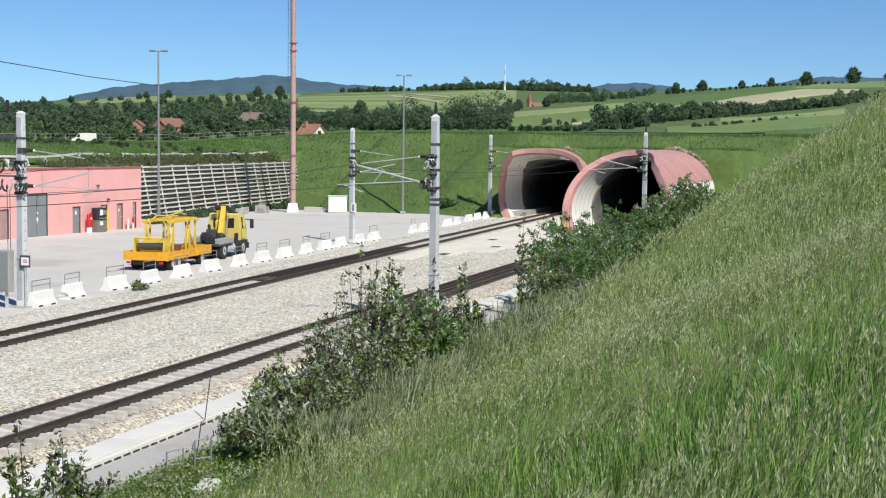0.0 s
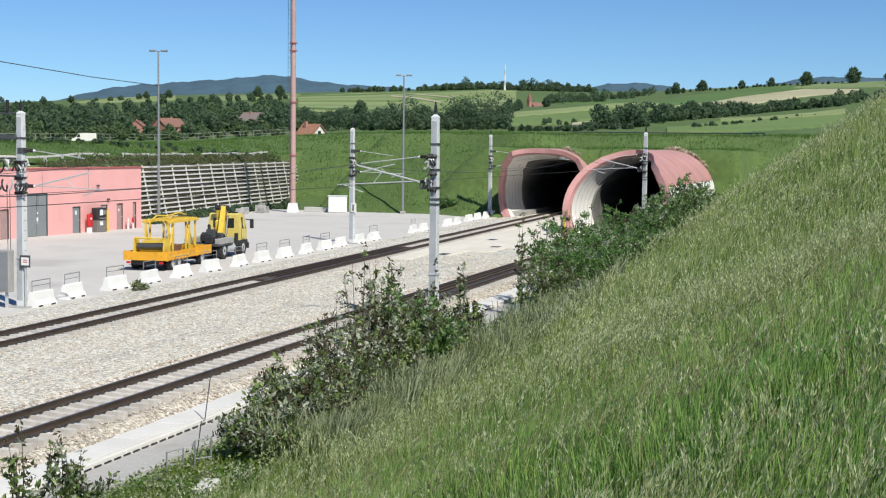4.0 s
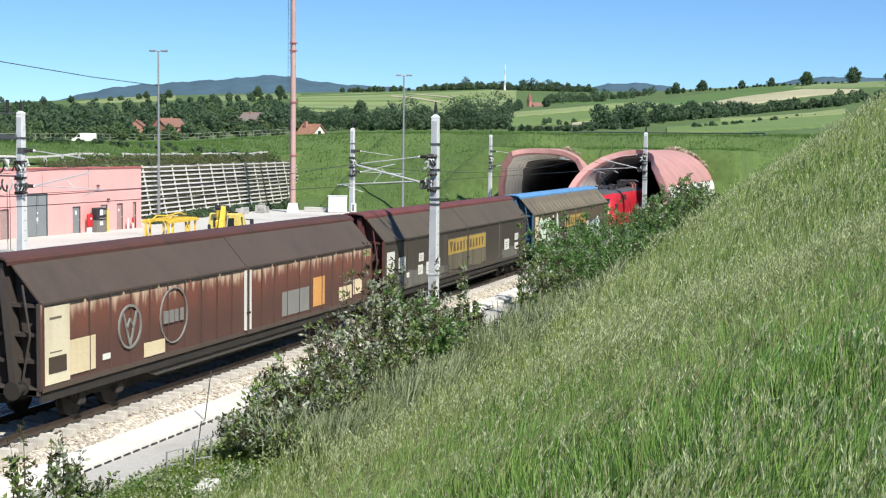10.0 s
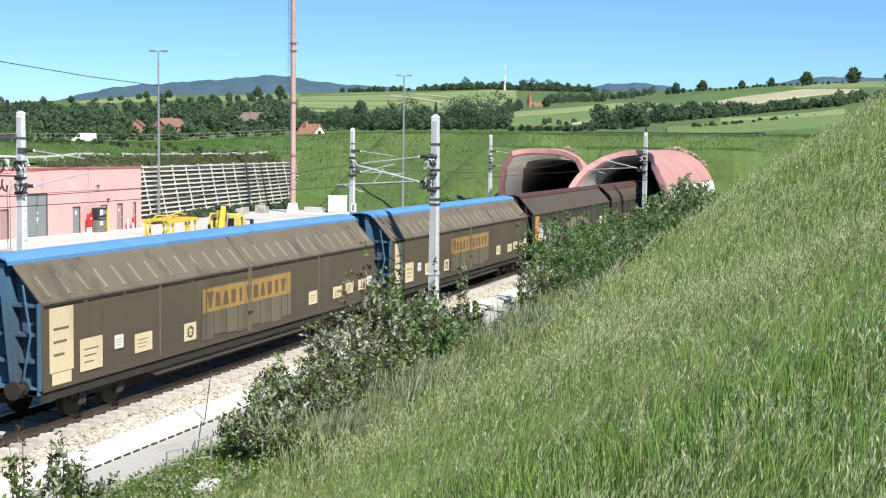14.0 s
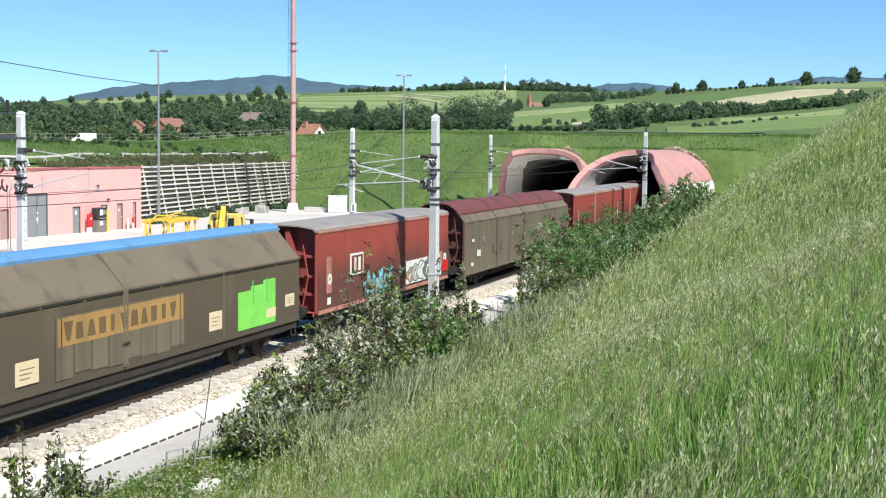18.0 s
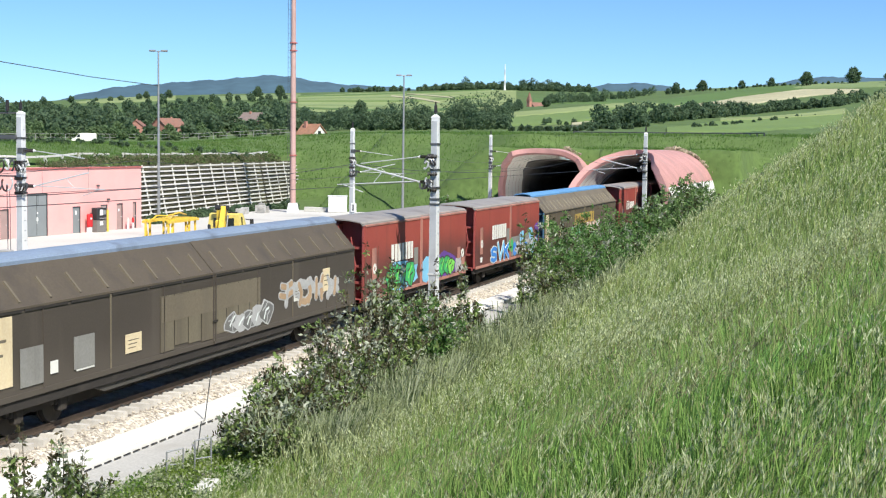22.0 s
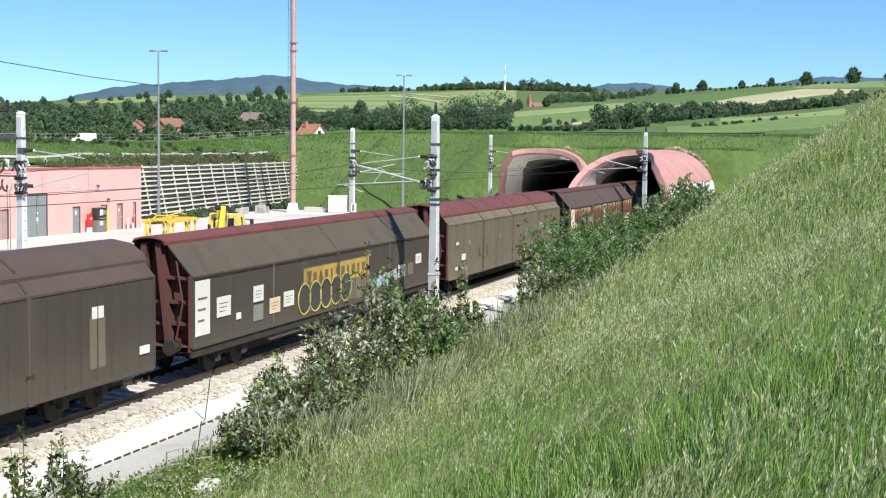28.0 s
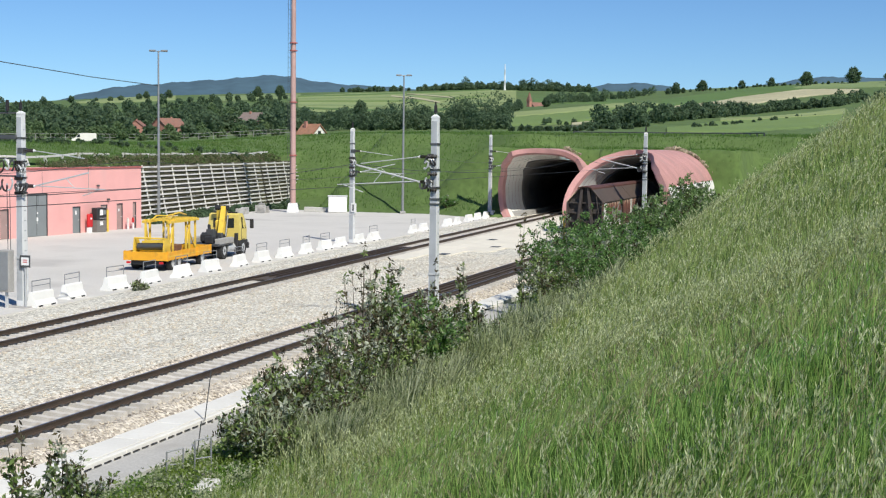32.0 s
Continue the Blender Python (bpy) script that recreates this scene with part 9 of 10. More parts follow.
def leaf_cloud(centers, radii, per, size, r, long=1.5, droop=0.2, facing=0.0):
    """Separate leaves strewn about clump centres."""
    m = len(centers)
    n = m * per
    c = np.repeat(np.array(centers), per, 0)
    rad = np.repeat(np.array(radii), per)[:, None]
    v = r.normal(0, 1, (n, 3))
    v /= np.linalg.norm(v, axis=1)[:, None]
    p = c + v * rad * (r.random(n) ** 0.45)[:, None]
    d1 = r.normal(0, 1, (n, 3))
    d1[:, 2] -= droop
    if facing:
        face = v + r.normal(0, facing, (n, 3))
        d1 = np.cross(face, d1)
    d1 /= np.linalg.norm(d1, axis=1)[:, None]
    d2 = np.cross(d1, face if facing else r.normal(0, 1, (n, 3)))
    d2 /= np.linalg.norm(d2, axis=1)[:, None]
    s = (size * (0.6 + 0.8 * r.random(n)))[:, None]
    V = np.stack([p, p + d1 * s * long * 0.5 + d2 * s * 0.5, p + d1 * s * long, p + d1 * s * long * 0.5 - d2 * s * 0.5], 1)
    F = (np.arange(n) * 4)[:, None] + np.array([0, 1, 2, 3])
    return V.reshape(-1, 3), F


SWAY = []


def weed_bed(name, n, x0, x1, ya, yb, leaf, mat, label, seed, tall):
    """Low broad-leaved plants: rosettes of leaves on short stems."""
    r = np.random.default_rng(seed)
    x = x0 + (x1 - x0) * r.random(n)
    y = ya + (yb - ya) * r.random(n)
    h = tall * (0.35 + 0.65 * r.random(n) ** 1.5)
    V, F = leaf_cloud(np.stack([x, y, terrain(x, y) + h * 0.6], 1), h * 0.55, 16, leaf, r, 1.7, -0.3)
    return tagged(new(name, raw_mesh(name, V, F, mat)), label, "weeds", kind="stuff")


weed_bed("verge_plants", 520, 20.0, 31.0, -7.2, -5.0, 0.042, M_WEED, "bright green broad-leaved weeds along the path", 41, 0.34)
weed_bed("pale_verge_plants", 560, 22.0, 33.0, -7.2, -4.8, 0.045, M_REED, "pale dry weeds along the path", 42, 0.5)


def shrub(x, y, h, w, seed, mat, leaf, label, stems=6, density=1.0, airy=False, z=None, long=2.3, silver=0.24):
    r = np.random.default_rng(seed)
    z = float(terrain(x, y)) if z is None else z
    t = thing("shrub", pose(x, y, z - 0.05), label, "shrub", "trackside shrubs")
    centers, radii = [], []
    for i in range(stems):
        a = 2 * math.pi * (i + r.random()) / stems
        q = (i / max(1, stems - 1)) ** 0.8
        out = w * 0.66 * q * (0.7 + 0.5 * r.random())
        hh = h * (1 - 0.38 * q * q - 0.22 * r.random() * (i > 0))
        hh = max(0.3 * h, min(h, hh))
        tip = (math.cos(a) * out, math.sin(a) * out, hh)
        mid = (tip[0] * 0.55 + r.normal(0, 0.05), tip[1] * 0.55 + r.normal(0, 0.05), hh * 0.5)
        g = Geo().tube((0.06 * math.cos(a), 0.06 * math.sin(a), 0), mid, 0.022, 0.015, 6).tube(mid, tip, 0.015, 0.004, 5)
        steps = 7 if airy else 10
        for k2 in range(steps):
            f = 0.24 + 0.74 * (k2 + r.random() * 0.8) / steps
            b = r.random() * 2 * math.pi
            base = [mid[k] * f * 2 if f < 0.5 else mid[k] + (tip[k] - mid[k]) * (f - 0.5) * 2 for k in range(3)]
            ln = w * (0.17 if airy else 0.30) * (0.35 + 1.1 * r.random()) * (1.15 - 0.8 * f)
            end = (base[0] + math.cos(b) * ln, base[1] + math.sin(b) * ln, base[2] + (0.25 + 0.5 * r.random()) * ln)
            g.tube(base, end, 0.007, 0.003, 4)
            for e in (0.55, 1.0):
                centers.append([base[k] + (end[k] - base[k]) * e for k in range(3)])
                radii.append((0.05 if airy else 0.09) + (0.06 if airy else 0.11) * r.random() ** 2 * (1 + 0.25 * w))
        part("stem", g, M_STEM, t)
        centers.append(list(tip))
        radii.append(0.07)
    thin = [k for k, c in enumerate(centers) if c[2] < 0.74 * h or r.random() < 0.62]
    centers, radii = [centers[k] for k in thin], [radii[k] for k in thin]
    n = len(centers)
    order = r.permutation(n)
    heights = np.array([c[2] for c in centers])
    light = order[: int(n * silver)]
    dark = [k for k in order[int(n * silver):] if heights[k] > 0.45 * h][: int(n * silver * 0.6)]
    main = [k for k in order[int(n * silver):] if k not in set(dark)]
    for nm, idx, m2, sz, lab in (("foliage", main, mat, leaf, ""), ("silver_leaves", light, M_LEAF_SILVER, leaf * 0.95, "whitish leaf undersides and glints painted as pale leaves"), ("young_leaves", dark, M_LEAF_RED, leaf * 0.8, "dark reddish young leaves")):
        if len(idx):
            V, F = leaf_cloud([centers[k] for k in idx], [radii[k] for k in idx], max(4, int((7 if airy else 9) * density)), sz, r, long, -0.5)
            part(nm, raw_mesh(nm, V, F, m2), None, t, lab)
    SWAY.append((t, (x, y, z - 0.05), 2.6 if airy else 1.5, seed))
    return t


# place along and across, height, width, sort
SHRUBS_PATH = [
    (22, -4.6, 2.1, 1, 0), (22.9, -4.9, 1.8, 0.6, 0), (23.6, -4.9, 1.25, 0.6, 0), (29.6, -6.3, 1.7, 1.6, 1), (30.9, -6, 2.3, 1.5, 1), (31.2, -6.8, 1.6, 1.3, 1),
    (32.4, -6.6, 2, 1.2, 0), (33.4, -6, 2.5, 1.5, 0), (32.2, -5.5, 1.7, 1.5, 0), (28.4, -6.3, 1.35, 1.3, 1), (31.8, -6.2, 1.9, 1.4, 1), (33.6, -6.5, 2, 1.4, 0),
]
SHRUBS_MIDDLE = [
    (34.6, -5.9, 3.42, 1.6, 1), (36, -6.4, 3.42, 1.7, 0), (37, -5.8, 4.56, 1.6, 0), (38.2, -6.2, 3.88, 1.7, 1), (39.6, -5.9, 3.31, 1.6, 2), (41, -6.2, 2.85, 1.7, 1),
    (37.7, -5.9, 4.5, 0.9, 3), (38.5, -6.1, 4, 0.8, 3), (35.2, -5.2, 2.51, 1.8, 0), (38.8, -5.2, 2.74, 1.8, 0), (41.8, -5.2, 2.28, 1.7, 0), (37.6, -6.5, 2.7, 1.6, 0),
    (40.2, -6.4, 2.6, 1.5, 2), (42.2, -6.2, 2.5, 1.4, 2),
]
SHRUBS_BANK = [
    (42.6, -5.6, 2.74, 1.4, 0), (44, -6, 2.4, 1.6, 1), (45.6, -5.2, 3.4, 0.8, 3), (46.4, -5.8, 1.7, 1.3, 3), (49.4, -5.1, 3, 0.8, 3), (49, -6, 1.4, 1.2, 3),
    (57.6, -5.3, 4.59, 1.1, 3), (59.6, -5.9, 2.91, 2, 1), (61.5, -5.4, 4.03, 2.2, 2), (64, -5.9, 3.58, 2.6, 2), (67, -5.3, 4.59, 2.4, 2), (69.6, -6, 3.47, 2.8, 2),
    (72.5, -5.3, 4.37, 2.4, 2), (75.5, -6, 3.47, 2.8, 2), (79, -5.4, 4.26, 2.6, 2), (83.5, -6, 3.58, 2.8, 2),
]
SHRUBS_TUNNEL = [
    (88, -5.6, 4.4, 2.6, 4), (91.5, -6.2, 4.1, 3.2, 4), (96, -5.6, 5, 2.8, 4), (99, -6.3, 4.4, 3.4, 4), (103.5, -6.4, 4.7, 2.6, 4), (107, -6.9, 3.6, 3, 4),
    (111.5, -6.8, 3.2, 2.4, 4), (116, -7.2, 2.1, 2.4, 4),
]
SHRUBS_YARD = [
    (59.2, 14.4, 0.7, 0.55, 1), (139.6, 24, 1.2, 1.6, 2),
]
for i, (x, y, h, w, kind) in enumerate(SHRUBS_PATH + SHRUBS_MIDDLE + SHRUBS_BANK + SHRUBS_TUNNEL + SHRUBS_YARD):
    mat, leaf, lab, dens, airy = ((M_LEAF_PALE, 0.060, "grey-green shrub with pale leaf undersides by the path", 1.0, True), (M_LEAF_PALE, 0.062, "dense grey-green shrub with pale leaves at the foot of the bank", 1.1, False), (M_LEAF, 0.070, "leafy green shrub at the foot of the bank", 1.2, False), (M_LEAF_PALE, 0.08, "tall thin sapling with pale fluttering leaves", 1.3, True), (M_LEAF_WILLOW, 0.09, "tall bushy green willow shrub near the tunnel mouth", 1.2, False))[kind]
    shrub(x, y, h, w * (1.3 if kind < 3 else 1.1), 100 + i, mat, leaf, lab, stems=(6 if w < 1.2 else 10) if airy else 9 + int(w * 2), density=dens * (1.3 if kind in (2, 4) else 0.95), airy=airy, silver=0.12 if kind in (2, 4) else 0.36)


scrub = np.random.default_rng(61)
n = 1500
q = scrub.random(n)
x = 97 + 62 * q
y = 44.25 + (x - 104) * 0.1368 + 2.6 * scrub.random(n)
z = np.maximum(terrain(x, y), 4.75) + 0.05 + 0.4 * scrub.random(n) * (0.5 + 0.9 * np.sin(x * 0.7) ** 2)
for nm, sl, mat, lab in (("wall_scrub", slice(0, 900), M_LEAF_SCRUB, "dark scrub hanging over the top of the crib wall"), ("dry_weeds", slice(900, n), M_LEAF_DRY, "dry brownish weeds along the top of the crib wall")):
    V, F = leaf_cloud(np.stack([x[sl], y[sl], z[sl]], 1), 0.22 + 0.16 * scrub.random(n)[sl], 16, 0.085, scrub, 1.8, -0.4)
    tagged(new(nm, raw_mesh(nm, V, F, mat)), lab, "weeds", kind="stuff")


# ---- distance ----
def bearing(u):
    """Bearing for a place u half-widths to the right of the line of sight."""
    return CAM_YAW - math.atan(u * 0.32218)


def place(u, d):
    a = bearing(u)
    x, y = d * math.cos(a), CAM_EYE[1] + d * math.sin(a)
    return x, y, float(terrain(x, y))


def field(rows, mat, label, nm="field", lift=0.3):
    """A field draped over the slope. rows: bearing, near edge, far edge."""
    m, v, cols = 14, [], []
    for (ua, na, fa), (ub, nb, fb) in zip(rows, rows[1:]):
        for i in range(5):
            q = i / 5
            cols.append((ua + (ub - ua) * q, na + (nb - na) * q, fa + (fb - fa) * q))
    cols.append(rows[-1])
    for u, a, b in cols:
        for j in range(m + 1):
            x, y, z = place(u, a + (b - a) * j / m)
            v.append((x, y, z + (lift if 0 < j < m else -1.0)))
    f = [(i * (m + 1) + j, (i + 1) * (m + 1) + j, (i + 1) * (m + 1) + j + 1, i * (m + 1) + j + 1) for i in range(len(cols) - 1) for j in range(m)]
    tagged(new(nm, mesh_of(nm, Geo().add(v, f), mat, True)), label, "field", kind="structure")


M_VINE = paint("field_rows", (0.075, 0.15, 0.03), 0.95, 0.12, 0.02, 0.5, 0.4, tint=(0.10, 0.17, 0.042))
M_SAGE = paint("field_young_crop", (0.17, 0.24, 0.085), 0.95, 0.1, 0.03, 0.4, 0.3, tint=(0.20, 0.26, 0.10))
field([(-0.33, 602, 994), (-0.2, 568, 1058), (-0.056, 450, 1082), (0.046, 510, 1085), (0.16, 542, 1100)], M_CROP, "pale green crop field on the far slope")
for k, mat in enumerate((M_VINE, M_SAGE, M_MEADOW, M_SAGE, M_VINE)):
    a = 0.06 + 0.17 * k
    strip = [(u, n + (f - n) * (a + sk), n + (f - n) * (a + sk + 0.075)) for (u, n, f), sk in zip([(-0.33, 602, 994), (-0.2, 568, 1058), (-0.056, 450, 1082), (0.10, 540, 1090)], (0.10, 0.03, 0.10, 0.16))]
    field(strip, mat, "narrow strip of crop on the far slope", lift=0.5)
field([(-0.12, 882, 918), (-0.069, 820, 862), (-0.011, 726, 760)], M_STUBBLE, "dry pale strip of field", lift=0.7)
field([(-0.085, 946, 972), (0.02, 816, 842)], M_STUBBLE, "dry pale strip of field", lift=0.7)
field([(-0.83, 890, 960), (-0.745, 862, 1076), (-0.668, 866, 1086), (-0.605, 888, 1070)], M_CROP, "pale green field beyond the village")
field([(-0.515, 846, 1000), (-0.413, 874, 1050), (-0.324, 906, 1050)], M_SAGE, "green meadow beyond the village")
field([(0.15, 320, 458), (0.276, 324, 474), (0.408, 398, 504), (0.505, 438, 566)], M_MEADOW, "bright green meadow behind the tunnels")
field([(0.15, 458, 530), (0.276, 474, 545), (0.408, 504, 570), (0.48, 556, 650)], M_CROP, "light green field on the crest behind the tunnels")
field([(0.286, 285, 318), (0.31, 278, 325), (0.35, 290, 330)], M_STUBBLE, "bare pale patch of ground", lift=0.6)
field([(0.20, 700, 840), (0.30, 720, 900), (0.42, 740, 900)], M_VINE, "dark green field beyond the church")
field([(0.486, 482, 804), (0.569, 620, 850), (0.651, 740, 880), (0.722, 770, 890), (0.801, 815, 890)], M_VINE, "green rows of vines on the slope below the skyline")
field([(0.486, 454, 482), (0.569, 500, 612), (0.651, 566, 744), (0.735, 646, 778), (0.801, 690, 812), (0.849, 712, 800), (0.93, 722, 770)], M_STUBBLE, "dry pale field between hedges", lift=0.5)
field([(0.782, 826, 900), (0.849, 806, 950), (1.02, 780, 930)], M_SAGE, "dull green field under the skyline")
field([(0.50, 205, 262), (0.531, 205, 272), (0.658, 212, 380), (0.786, 226, 450), (0.901, 254, 490)], M_MEADOW, "bright green meadow on the near slope")
field([(0.62, 330, 372), (0.72, 365, 410), (0.82, 380, 440), (0.90, 400, 480)], M_CROP, "light green upper edge of the meadow", lift=0.5)


# first leaf tone is lightened and blued to hold the haze of distance
M_LEAF_HAZE = leafy("far_leaf_haze", (0.085, 0.135, 0.085), (0.115, 0.175, 0.095), (0.145, 0.20, 0.11), 0.8, 0.45, True, 0.1)
M_LEAF_FAR_LIGHT = leafy("far_leaf_light", (0.095, 0.155, 0.07), (0.15, 0.22, 0.10), (0.17, 0.225, 0.11), 0.8, 0.4, True, 0.1)
HOUSE_AT = ((-0.69, 345), (-0.62, 355), (-0.425, 400), (-0.48, 410))


def woods(name, belts, leaf, mat, label, seed, per=60):
    """Belts of trees joined: round crowns of leaf clumps along lines. belt: u0, d0, u1, d1, count, height, spread."""
    r = np.random.default_rng(seed)
    C, R = [], []
    for u0, d0, u1, d1, n, h, spread in belts:
        for i in range(n):
            q = (i + r.random()) / n
            u, d = u0 + (u1 - u0) * q, d0 + (d1 - d0) * q + r.normal(0, spread)
            if any(abs(u - hu) < 0.03 and hd - 45 < d < hd + 12 for hu, hd in HOUSE_AT):
                continue
            x, y, z = place(u, d)
            hh = h * (0.55 + 0.95 * r.random() ** 1.6)
            w = hh * (0.36 + 0.16 * r.random())
            for k in range(15):
                e = (k + 0.5) / 15
                a = 2.4 * k + r.random()
                o = w * math.sqrt(max(0.05, 1 - (2 * e - 0.9) ** 2)) * (0.55 + 0.4 * r.random())
                C.append((x + math.cos(a) * o, y + math.sin(a) * o, z + hh * (0.14 + 0.72 * e)))
                R.append(w * (0.34 + 0.16 * r.random()))
    V, F = leaf_cloud(C, R, per, leaf, r, 1.2, 0.2, 0.25)
    return tagged(new(name, raw_mesh(name, V, F, mat)), label, "woods", kind="stuff")


woods("village_woods", [(-1.06, 320, -0.33, 320, 40, 3.6, 14), (-1.06, 390, -0.34, 390, 48, 4.2, 18), (-1.06, 470, -0.30, 470, 46, 4.8, 20), (-1.06, 560, -0.34, 560, 42, 5.2, 24), (-1.06, 660, -0.36, 660, 36, 4.4, 26), (-1.06, 770, -0.86, 780, 16, 4.6, 26), (-0.68, 800, -0.5, 800, 8, 3.6, 16), (-0.86, 930, -0.62, 960, 6, 4, 20), (-0.53, 830, -0.34, 860, 10, 5, 16)], 0.60, M_LEAF_HAZE, "dense green and dark green trees round the village", 31, 32)
woods("village_bushes", [(-1.06, 268, -0.36, 268, 34, 1.9, 6), (-1.06, 300, -0.36, 305, 16, 3.0, 10), (-1.06, 430, -0.34, 430, 12, 4.6, 20), (-1.06, 520, -0.34, 520, 10, 5.2, 20)], 0.36, M_LEAF_FAR_LIGHT, "lighter green bushes and young trees along the fence", 37, 34)
woods("valley_woods", [(-0.34, 330, -0.10, 300, 18, 4.0, 8), (-0.20, 300, 0.14, 285, 24, 4.0, 7), (-0.14, 330, 0.13, 312, 20, 5.4, 7), (0.0, 325, 0.14, 318, 10, 6.8, 4), (-0.34, 400, -0.22, 380, 8, 5, 10)], 0.30, M_LEAF_HAZE, "dense dark trees in the hollow behind the bank", 32, 60)
woods("hedgerows", [(0.345, 268, 0.45, 275, 14, 3.6, 4), (0.36, 300, 0.50, 330, 16, 4.0, 5), (0.48, 330, 0.56, 365, 12, 3.2, 4), (0.55, 360, 0.66, 440, 18, 3.9, 4), (0.57, 400, 0.60, 420, 4, 6.2, 3), (0.64, 430, 0.74, 490, 16, 3.6, 4), (0.72, 480, 0.90, 535, 28, 3.2, 3), (0.15, 240, 0.34, 236, 16, 0.5, 4), (0.30, 250, 0.42, 250, 10, 0.9, 3)], 0.46, M_LEAF_HAZE, "dark hedgerows across the slope", 33, 28)
woods("far_hedgerows", [(0.88, 560, 1.02, 600, 14, 4.5, 8), (0.235, 720, 0.36, 800, 20, 5.0, 12), (0.33, 850, 0.47, 980, 20, 5.0, 14), (0.50, 940, 0.60, 960, 9, 3.0, 8), (0.60, 890, 0.90, 893, 26, 1.4, 3), (0.13, 520, 0.17, 560, 6, 4, 6)], 0.46, M_LEAF_HAZE, "dark hedges and copses under the skyline", 38, 28)
woods("meadow_saplings", [(0.56, 255, 0.66, 300, 10, 0.9, 4), (0.64, 300, 0.84, 400, 10, 0.9, 8), (0.22, 330, 0.30, 320, 6, 1.2, 6)], 0.2, M_LEAF_HAZE, "young trees dotted over the meadow", 36, 20)
woods("ridge_wood", [(-0.06, 1085, 0.34, 1110, 90, 4.2, 12), (0.02, 1120, 0.30, 1130, 50, 5.0, 12), (0.17, 1110, 0.27, 1110, 10, 7.0, 6), (0.035, 1070, 0.06, 1070, 4, 9, 4), (-0.24, 1085, -0.08, 1085, 16, 3, 6)], 0.95, M_LEAF_HAZE, "dark wood along the far ridge", 34, 20)
woods("bank_bushes", [(-0.66, 124, -0.33, 160, 90, 0.8, 0.4), (-1.0, 150, -0.4, 170, 40, 0.6, 4)], 0.18, M_LEAF_HAZE, "low bushes along the top of the crib wall", 35, 14)


def tree_meshes(seed):
    r = np.random.default_rng(seed)
    g = Geo().tube((0, 0, 0), (0.1, 0, 2.0), 0.3, 0.2, 8).tube((0.1, 0, 2.0), (0, 0.1, 4.6), 0.2, 0.09, 7)
    C, R = [], []
    for i in range(34):
        a, e = 2.4 * i, (i + 0.5) / 34
        o = (2.9 + 0.4 * r.normal()) * math.sin(math.pi * (0.22 + 0.70 * e)) * (0.6 + 0.4 * r.random())
        p = (math.cos(a) * o, math.sin(a) * o, 0.9 + 5.2 * e + 0.3 * r.normal())
        g.tube((0.05, 0, 1.0 + 2.6 * e), p, 0.07, 0.02, 5)
        C.append(p)
        R.append(0.8 + 0.5 * r.random())
    V, F = leaf_cloud(C, R, 80, 0.42, r, 1.2, 0.2, 0.3)
    return mesh_of("trunk", g, M_BARK), raw_mesh("crown", V, F, M_LEAF_HAZE)


TREES = [tree_meshes(k) for k in (1, 2, 3)]
for i, (u, d, h) in enumerate(((0.518, 930, 9), (0.578, 930, 9), (0.666, 888, 6), (0.732, 878, 7), (0.811, 872, 10.5), (0.916, 880, 11.5), (0.50, 940, 5), (1.0, 870, 10), (0.535, 935, 4), (0.70, 882, 3), (0.86, 880, 3), (-0.37, 960, 9), (-0.42, 950, 9), (-0.62, 970, 7), (-0.67, 980, 6), (0.145, 620, 5), (0.165, 600, 5), (0.228, 610, 5), (-0.19, 480, 8), (0.06, 460, 6))):
    x, y, z = place(u, d)
    t = thing("tree", pose(x, y, z - 0.2) @ Matrix.Diagonal((h / 8, h / 8, h / 8, 1)), "single dark green leafy tree on the slope", "tree", "single trees")
    tm = TREES[i % 3]
    part("trunk", tm[0], None, t)
    part("crown", tm[1], None, t)


M_CHURCH = paint("church_wall", (0.52, 0.36, 0.30), 0.9, 0.08, 0.5, 10, 0.1)


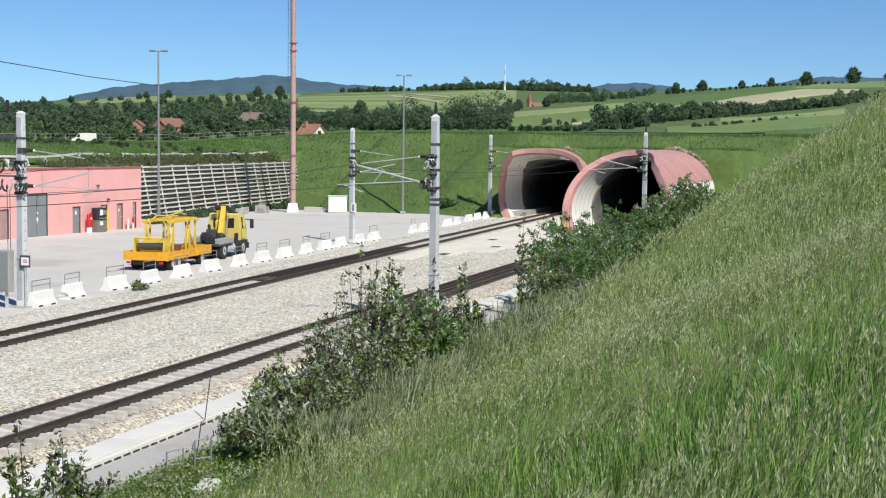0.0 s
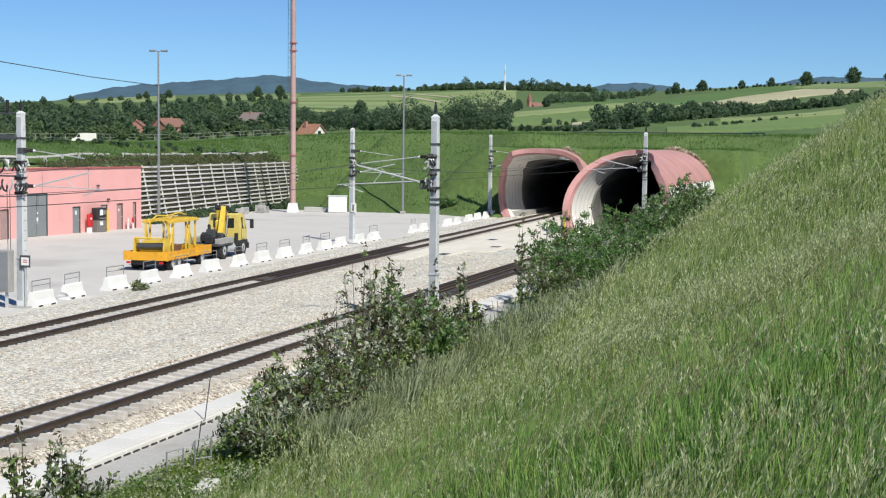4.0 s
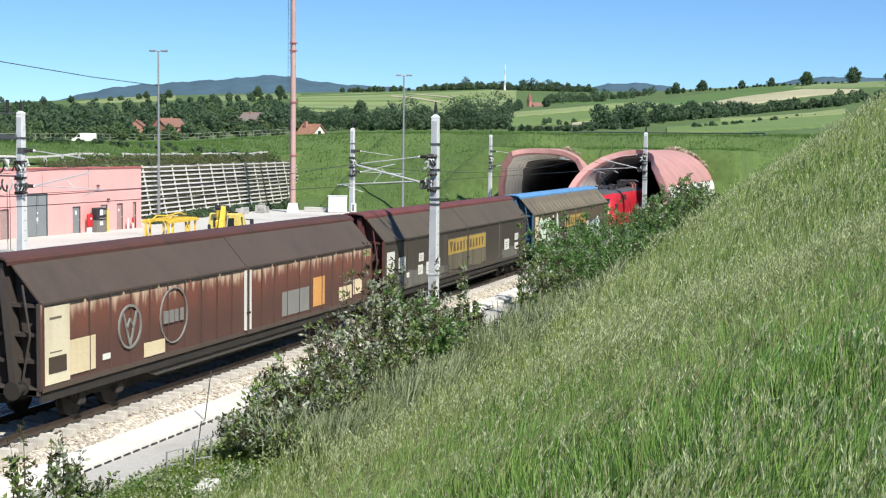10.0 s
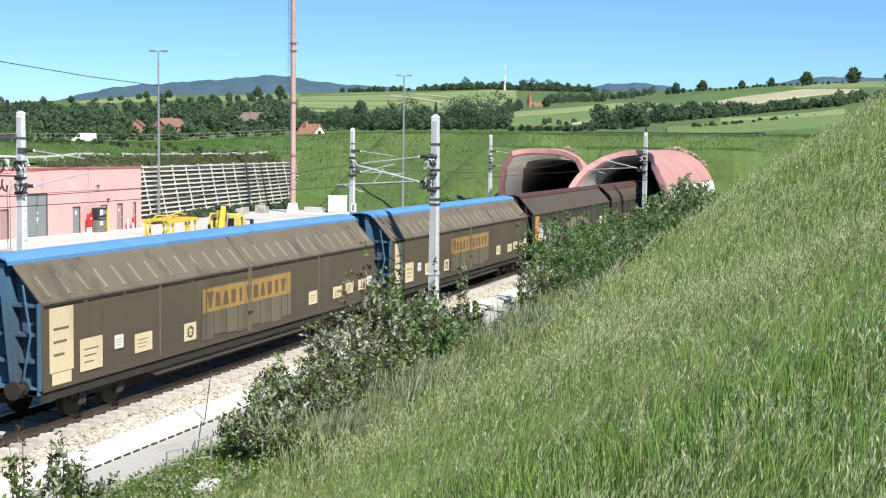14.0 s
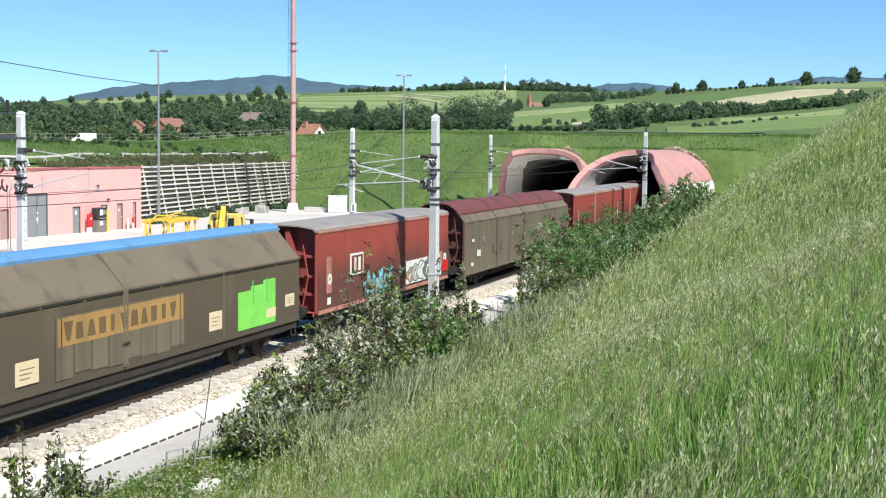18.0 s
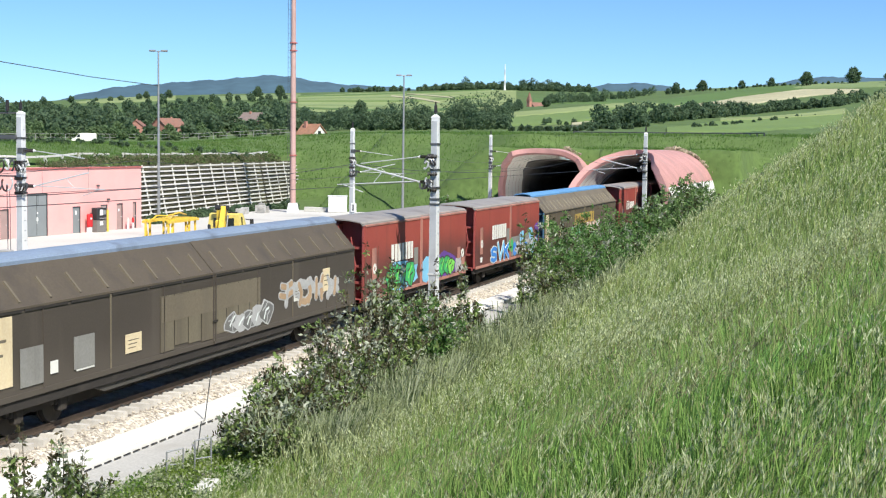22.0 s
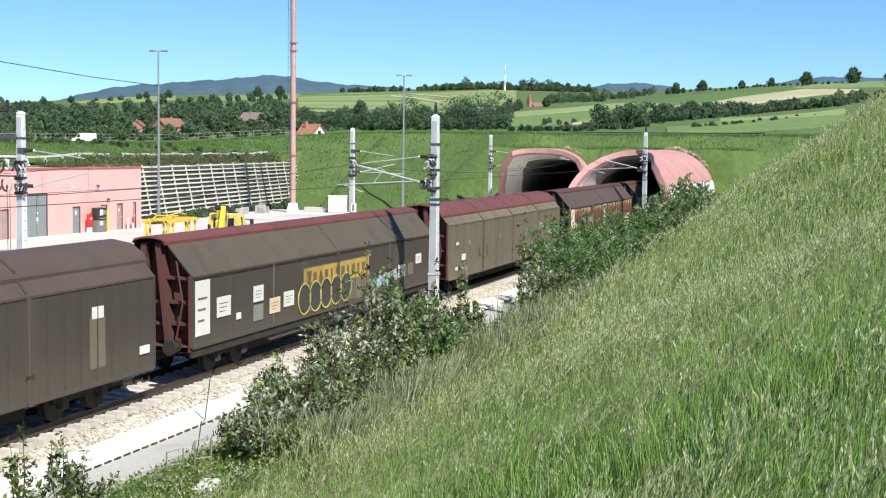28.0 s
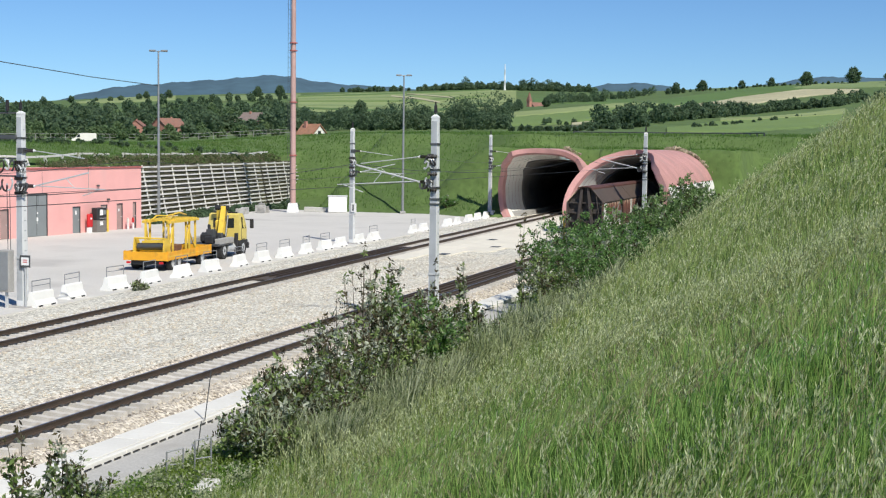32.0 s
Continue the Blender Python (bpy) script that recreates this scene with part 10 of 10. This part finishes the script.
def house(u, d, w, l, h, roof_h, turn, wall, roof, label, nm="house", chimney=True, spire=0.0, sink=0.3, size=1.0):
    x, y, z = place(u, d)
    t = thing(nm, pose(x, y, z - sink, 0, 0, turn) @ Matrix.Diagonal((size, size, size, 1)), label, "house", "village houses")
    part("wall", Geo().prism([(-w / 2, 0), (w / 2, 0), (w / 2, h), (0, h + roof_h), (-w / 2, h)], -l / 2, l / 2), wall, t)
    k = roof_h / (w / 2)
    for s in (-1, 1):
        e = 0.5
        part("roof", Geo().add([(xx, s * a, b) for xx in (-l / 2 - 0.4, l / 2 + 0.4) for a, b in ((w / 2 + e, h - e * k + 0.12), (0, h + roof_h + 0.12), (0, h + roof_h + 0.34), (w / 2 + e, h - e * k + 0.34))], [(0, 1, 2, 3), (7, 6, 5, 4), (0, 4, 5, 1), (1, 5, 6, 2), (2, 6, 7, 3), (3, 7, 4, 0)]), roof, t, "tiled roof slope")
    if chimney:
        part("chimney", Geo().box(l * 0.15, l * 0.15 + 0.7, 0.5, 1.1, h + roof_h * 0.5, h + roof_h + 0.9), M_WALL_BRICK, t)
    n = max(1, int(l / 3.5))
    for i in range(n):
        xx = -l / 2 + l * (i + 0.5) / n
        for s in (-1, 1):
            wd = part("window", Geo().box(xx - 0.55, xx + 0.55, s * w / 2 - 0.04, s * w / 2 + 0.04, h * 0.4, h * 0.4 + 1.2), M_GLASS, t)
            part("sill", Geo().box(xx - 0.65, xx + 0.65, s * w / 2 - 0.12, s * w / 2 + 0.12, h * 0.4 - 0.1, h * 0.4), M_WALL_WHITE, wd)
    for e in (-1, 1):
        part("window", Geo().box(e * l / 2 - 0.04, e * l / 2 + 0.04, -0.5, 0.5, h * 0.9, h * 0.9 + 1.1), M_GLASS, t)
    if spire:
        part("tower", Geo().box(-l / 2 - 3.2, -l / 2 - 0.1, -1.7, 1.7, 0, spire), M_WALL_BRICK, t)
        part("spire", Geo().sweep([[(-l / 2 - 1.65 + sx * q, sy * q, zz) for sx, sy in ((-1, -1), (1, -1), (1, 1), (-1, 1))] for q, zz in ((2.0, spire), (0.05, spire * 2.0))]), M_TILE, t, "pointed red spire")
    return t


house(-0.69, 345, 8, 11, 3.0, 3.0, 20, M_WALL_BRICK, M_TILE, "village house with a red tiled roof among trees", size=0.55)
house(-0.62, 355, 9, 13, 3.0, 3.4, -15, M_WALL_BRICK, M_TILE, "village house with a broad red tiled roof", size=0.58)
house(-0.425, 400, 10, 13, 3.4, 3.6, 80, M_WALL_BRICK, M_TILE_GREY, "brick village house with a broad brown roof", size=0.62)
house(-0.48, 410, 6, 8, 3.2, 2.2, -20, M_WALL_WHITE, M_TILE_GREY, "small white village house beside trees", size=0.6)
house(-0.299, 250, 4.6, 5.4, 2.6, 2.2, 68, M_WALL_WHITE, M_TILE_ORANGE, "white gabled house with an orange tiled roof beyond the bank", sink=1.9, size=0.74)
x, y, z = place(-0.81, 246)
van = thing("parked_van", pose(x, y, z - 0.55, 0, 0, 32), "white panel van parked beyond the bank", "van")
part("body", Geo().prism([(-2.0, 0.35), (2.1, 0.35), (2.15, 0.9), (1.5, 1.15), (0.95, 1.9), (-1.9, 1.95), (-2.0, 1.8)], -0.85, 0.85), M_WALL_WHITE, van, "white van body")
part("window", Geo().add([(sx, yy, zz) for sx in (-0.86, -0.84) for yy, zz in ((0.75, 1.2), (1.35, 1.2), (0.95, 1.75), (0.75, 1.75))], [(0, 1, 2, 3), (7, 6, 5, 4), (0, 4, 5, 1), (1, 5, 6, 2), (2, 6, 7, 3), (3, 7, 4, 0)]), M_GLASS, van)
for yy in (-1.3, 1.3):
    for sx in (-0.8, 0.8):
        part("wheel", Geo().tube((sx - 0.1, yy, 0.32), (sx + 0.1, yy, 0.32), 0.32, 0.32, 14), M_RUBBER, van)
house(0.205, 640, 9, 14, 3.0, 3.6, -30, M_CHURCH, M_TILE, "small church with a pointed red spire", "church", False, 8.0, 1.8, 0.52)
x, y, z = place(0.134, 1060)
mt = thing("transmitter_mast", pose(x, y, z), "thin white and red transmitter mast on the ridge", "mast")
for k in range(5):
    part("section", Geo().tube((0, 0, k * 4.0), (0, 0, k * 4.0 + 4.0), 0.8 - 0.1 * k, 0.7 - 0.1 * k, 8), M_WHITE if k % 2 == 0 else M_GALV, mt)

# far wooded hills
def hill(name, prof, d, depth, label):
    v, f = [], []
    m = 8
    for i, (u, top) in enumerate(prof):
        a = bearing(u)
        for j in range(m + 1):
            q = j / m
            dd = d + depth * (q - 0.8)
            zz = top * math.sin(math.pi * min(1, q / 0.8 * 0.5 + 0.0)) if q < 0.8 else top * (1 - (q - 0.8) / 0.2 * 0.6)
            v.append((dd * math.cos(a), CAM_EYE[1] + dd * math.sin(a), zz + 5))
    f = [(i * (m + 1) + j, (i + 1) * (m + 1) + j, (i + 1) * (m + 1) + j + 1, i * (m + 1) + j + 1) for i in range(len(prof) - 1) for j in range(m)]
    tagged(new(name, mesh_of(name, Geo().add(v, f), M_MOUNTAIN_HAZE, True)), label, "hill", kind="structure")


def smooth_line(pts, step):
    """Heights along a skyline, eased between the given crests and dips."""
    out, u = [], pts[0][0]
    while u < pts[-1][0]:
        k = max(i for i, p in enumerate(pts) if p[0] <= u)
        (ua, ha), (ub, hb) = pts[k], pts[k + 1]
        out.append((u, ha + (hb - ha) * (u - ua) / (ub - ua) + 1.2 * math.sin(u * 90) + 0.8 * math.sin(u * 211)))
        u += step
    return out


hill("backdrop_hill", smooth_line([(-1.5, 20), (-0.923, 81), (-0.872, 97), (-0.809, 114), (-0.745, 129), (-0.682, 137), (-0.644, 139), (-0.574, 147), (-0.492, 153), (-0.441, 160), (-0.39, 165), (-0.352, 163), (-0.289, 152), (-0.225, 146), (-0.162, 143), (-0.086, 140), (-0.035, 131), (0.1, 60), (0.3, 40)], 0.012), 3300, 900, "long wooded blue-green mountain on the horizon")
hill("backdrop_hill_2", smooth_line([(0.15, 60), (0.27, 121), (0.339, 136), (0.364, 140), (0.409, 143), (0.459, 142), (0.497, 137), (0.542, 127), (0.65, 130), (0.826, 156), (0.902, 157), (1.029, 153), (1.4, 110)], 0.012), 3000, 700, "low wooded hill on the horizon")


def motions():
    times = [0.0, 1.0, 3.0, 6.0, 7.0, 8.0, 10.0, 14.0, 18.0, 22.0, 26.0, 29.0, 30.0, 31.0, 31.5, 31.9, 32.0]
    for t, s in ROSTER:
        walk(t, [(q, pose(s + TAIL + SPEED * (q - 30.0) + (0.38 if q == 7.0 else 0.0), 0, 0)) for q in times])
    # patches of tall grass shift with the gusts
    for t, k in GRASS_SWAY:
        rows = []
        for i in range(65):
            q = i * 0.5
            a = 0.020 * math.sin(2.1 * q + 1.3 * k) + 0.012 * math.sin(3.7 * q + 2.2 * k)
            rows.append((q, pose(0.3 * a, -a, 0)))
        walk(t, rows)
    # shrubs lean and recover in the breeze and in the draught of the train
    for t, (x, y, z), amount, k in SWAY:
        rows = []
        for i in range(65):
            q = i * 0.5
            gust = 0.55 + 0.45 * math.sin(0.7 * q + 0.05 * x)
            draught = 0.6 if 6.5 < q < 31 else 0.0
            a = amount * (gust * math.sin(2.3 * q + 0.9 * k) + draught * math.sin(4.1 * q + 0.4 * k))
            b = amount * (0.6 * gust * math.sin(1.9 * q + 1.7 * k) + draught * 0.7 + 0.3)
            rows.append((q, pose(x, y, z, -0.4 * a, b, 0)))
        walk(t, rows)


motions()
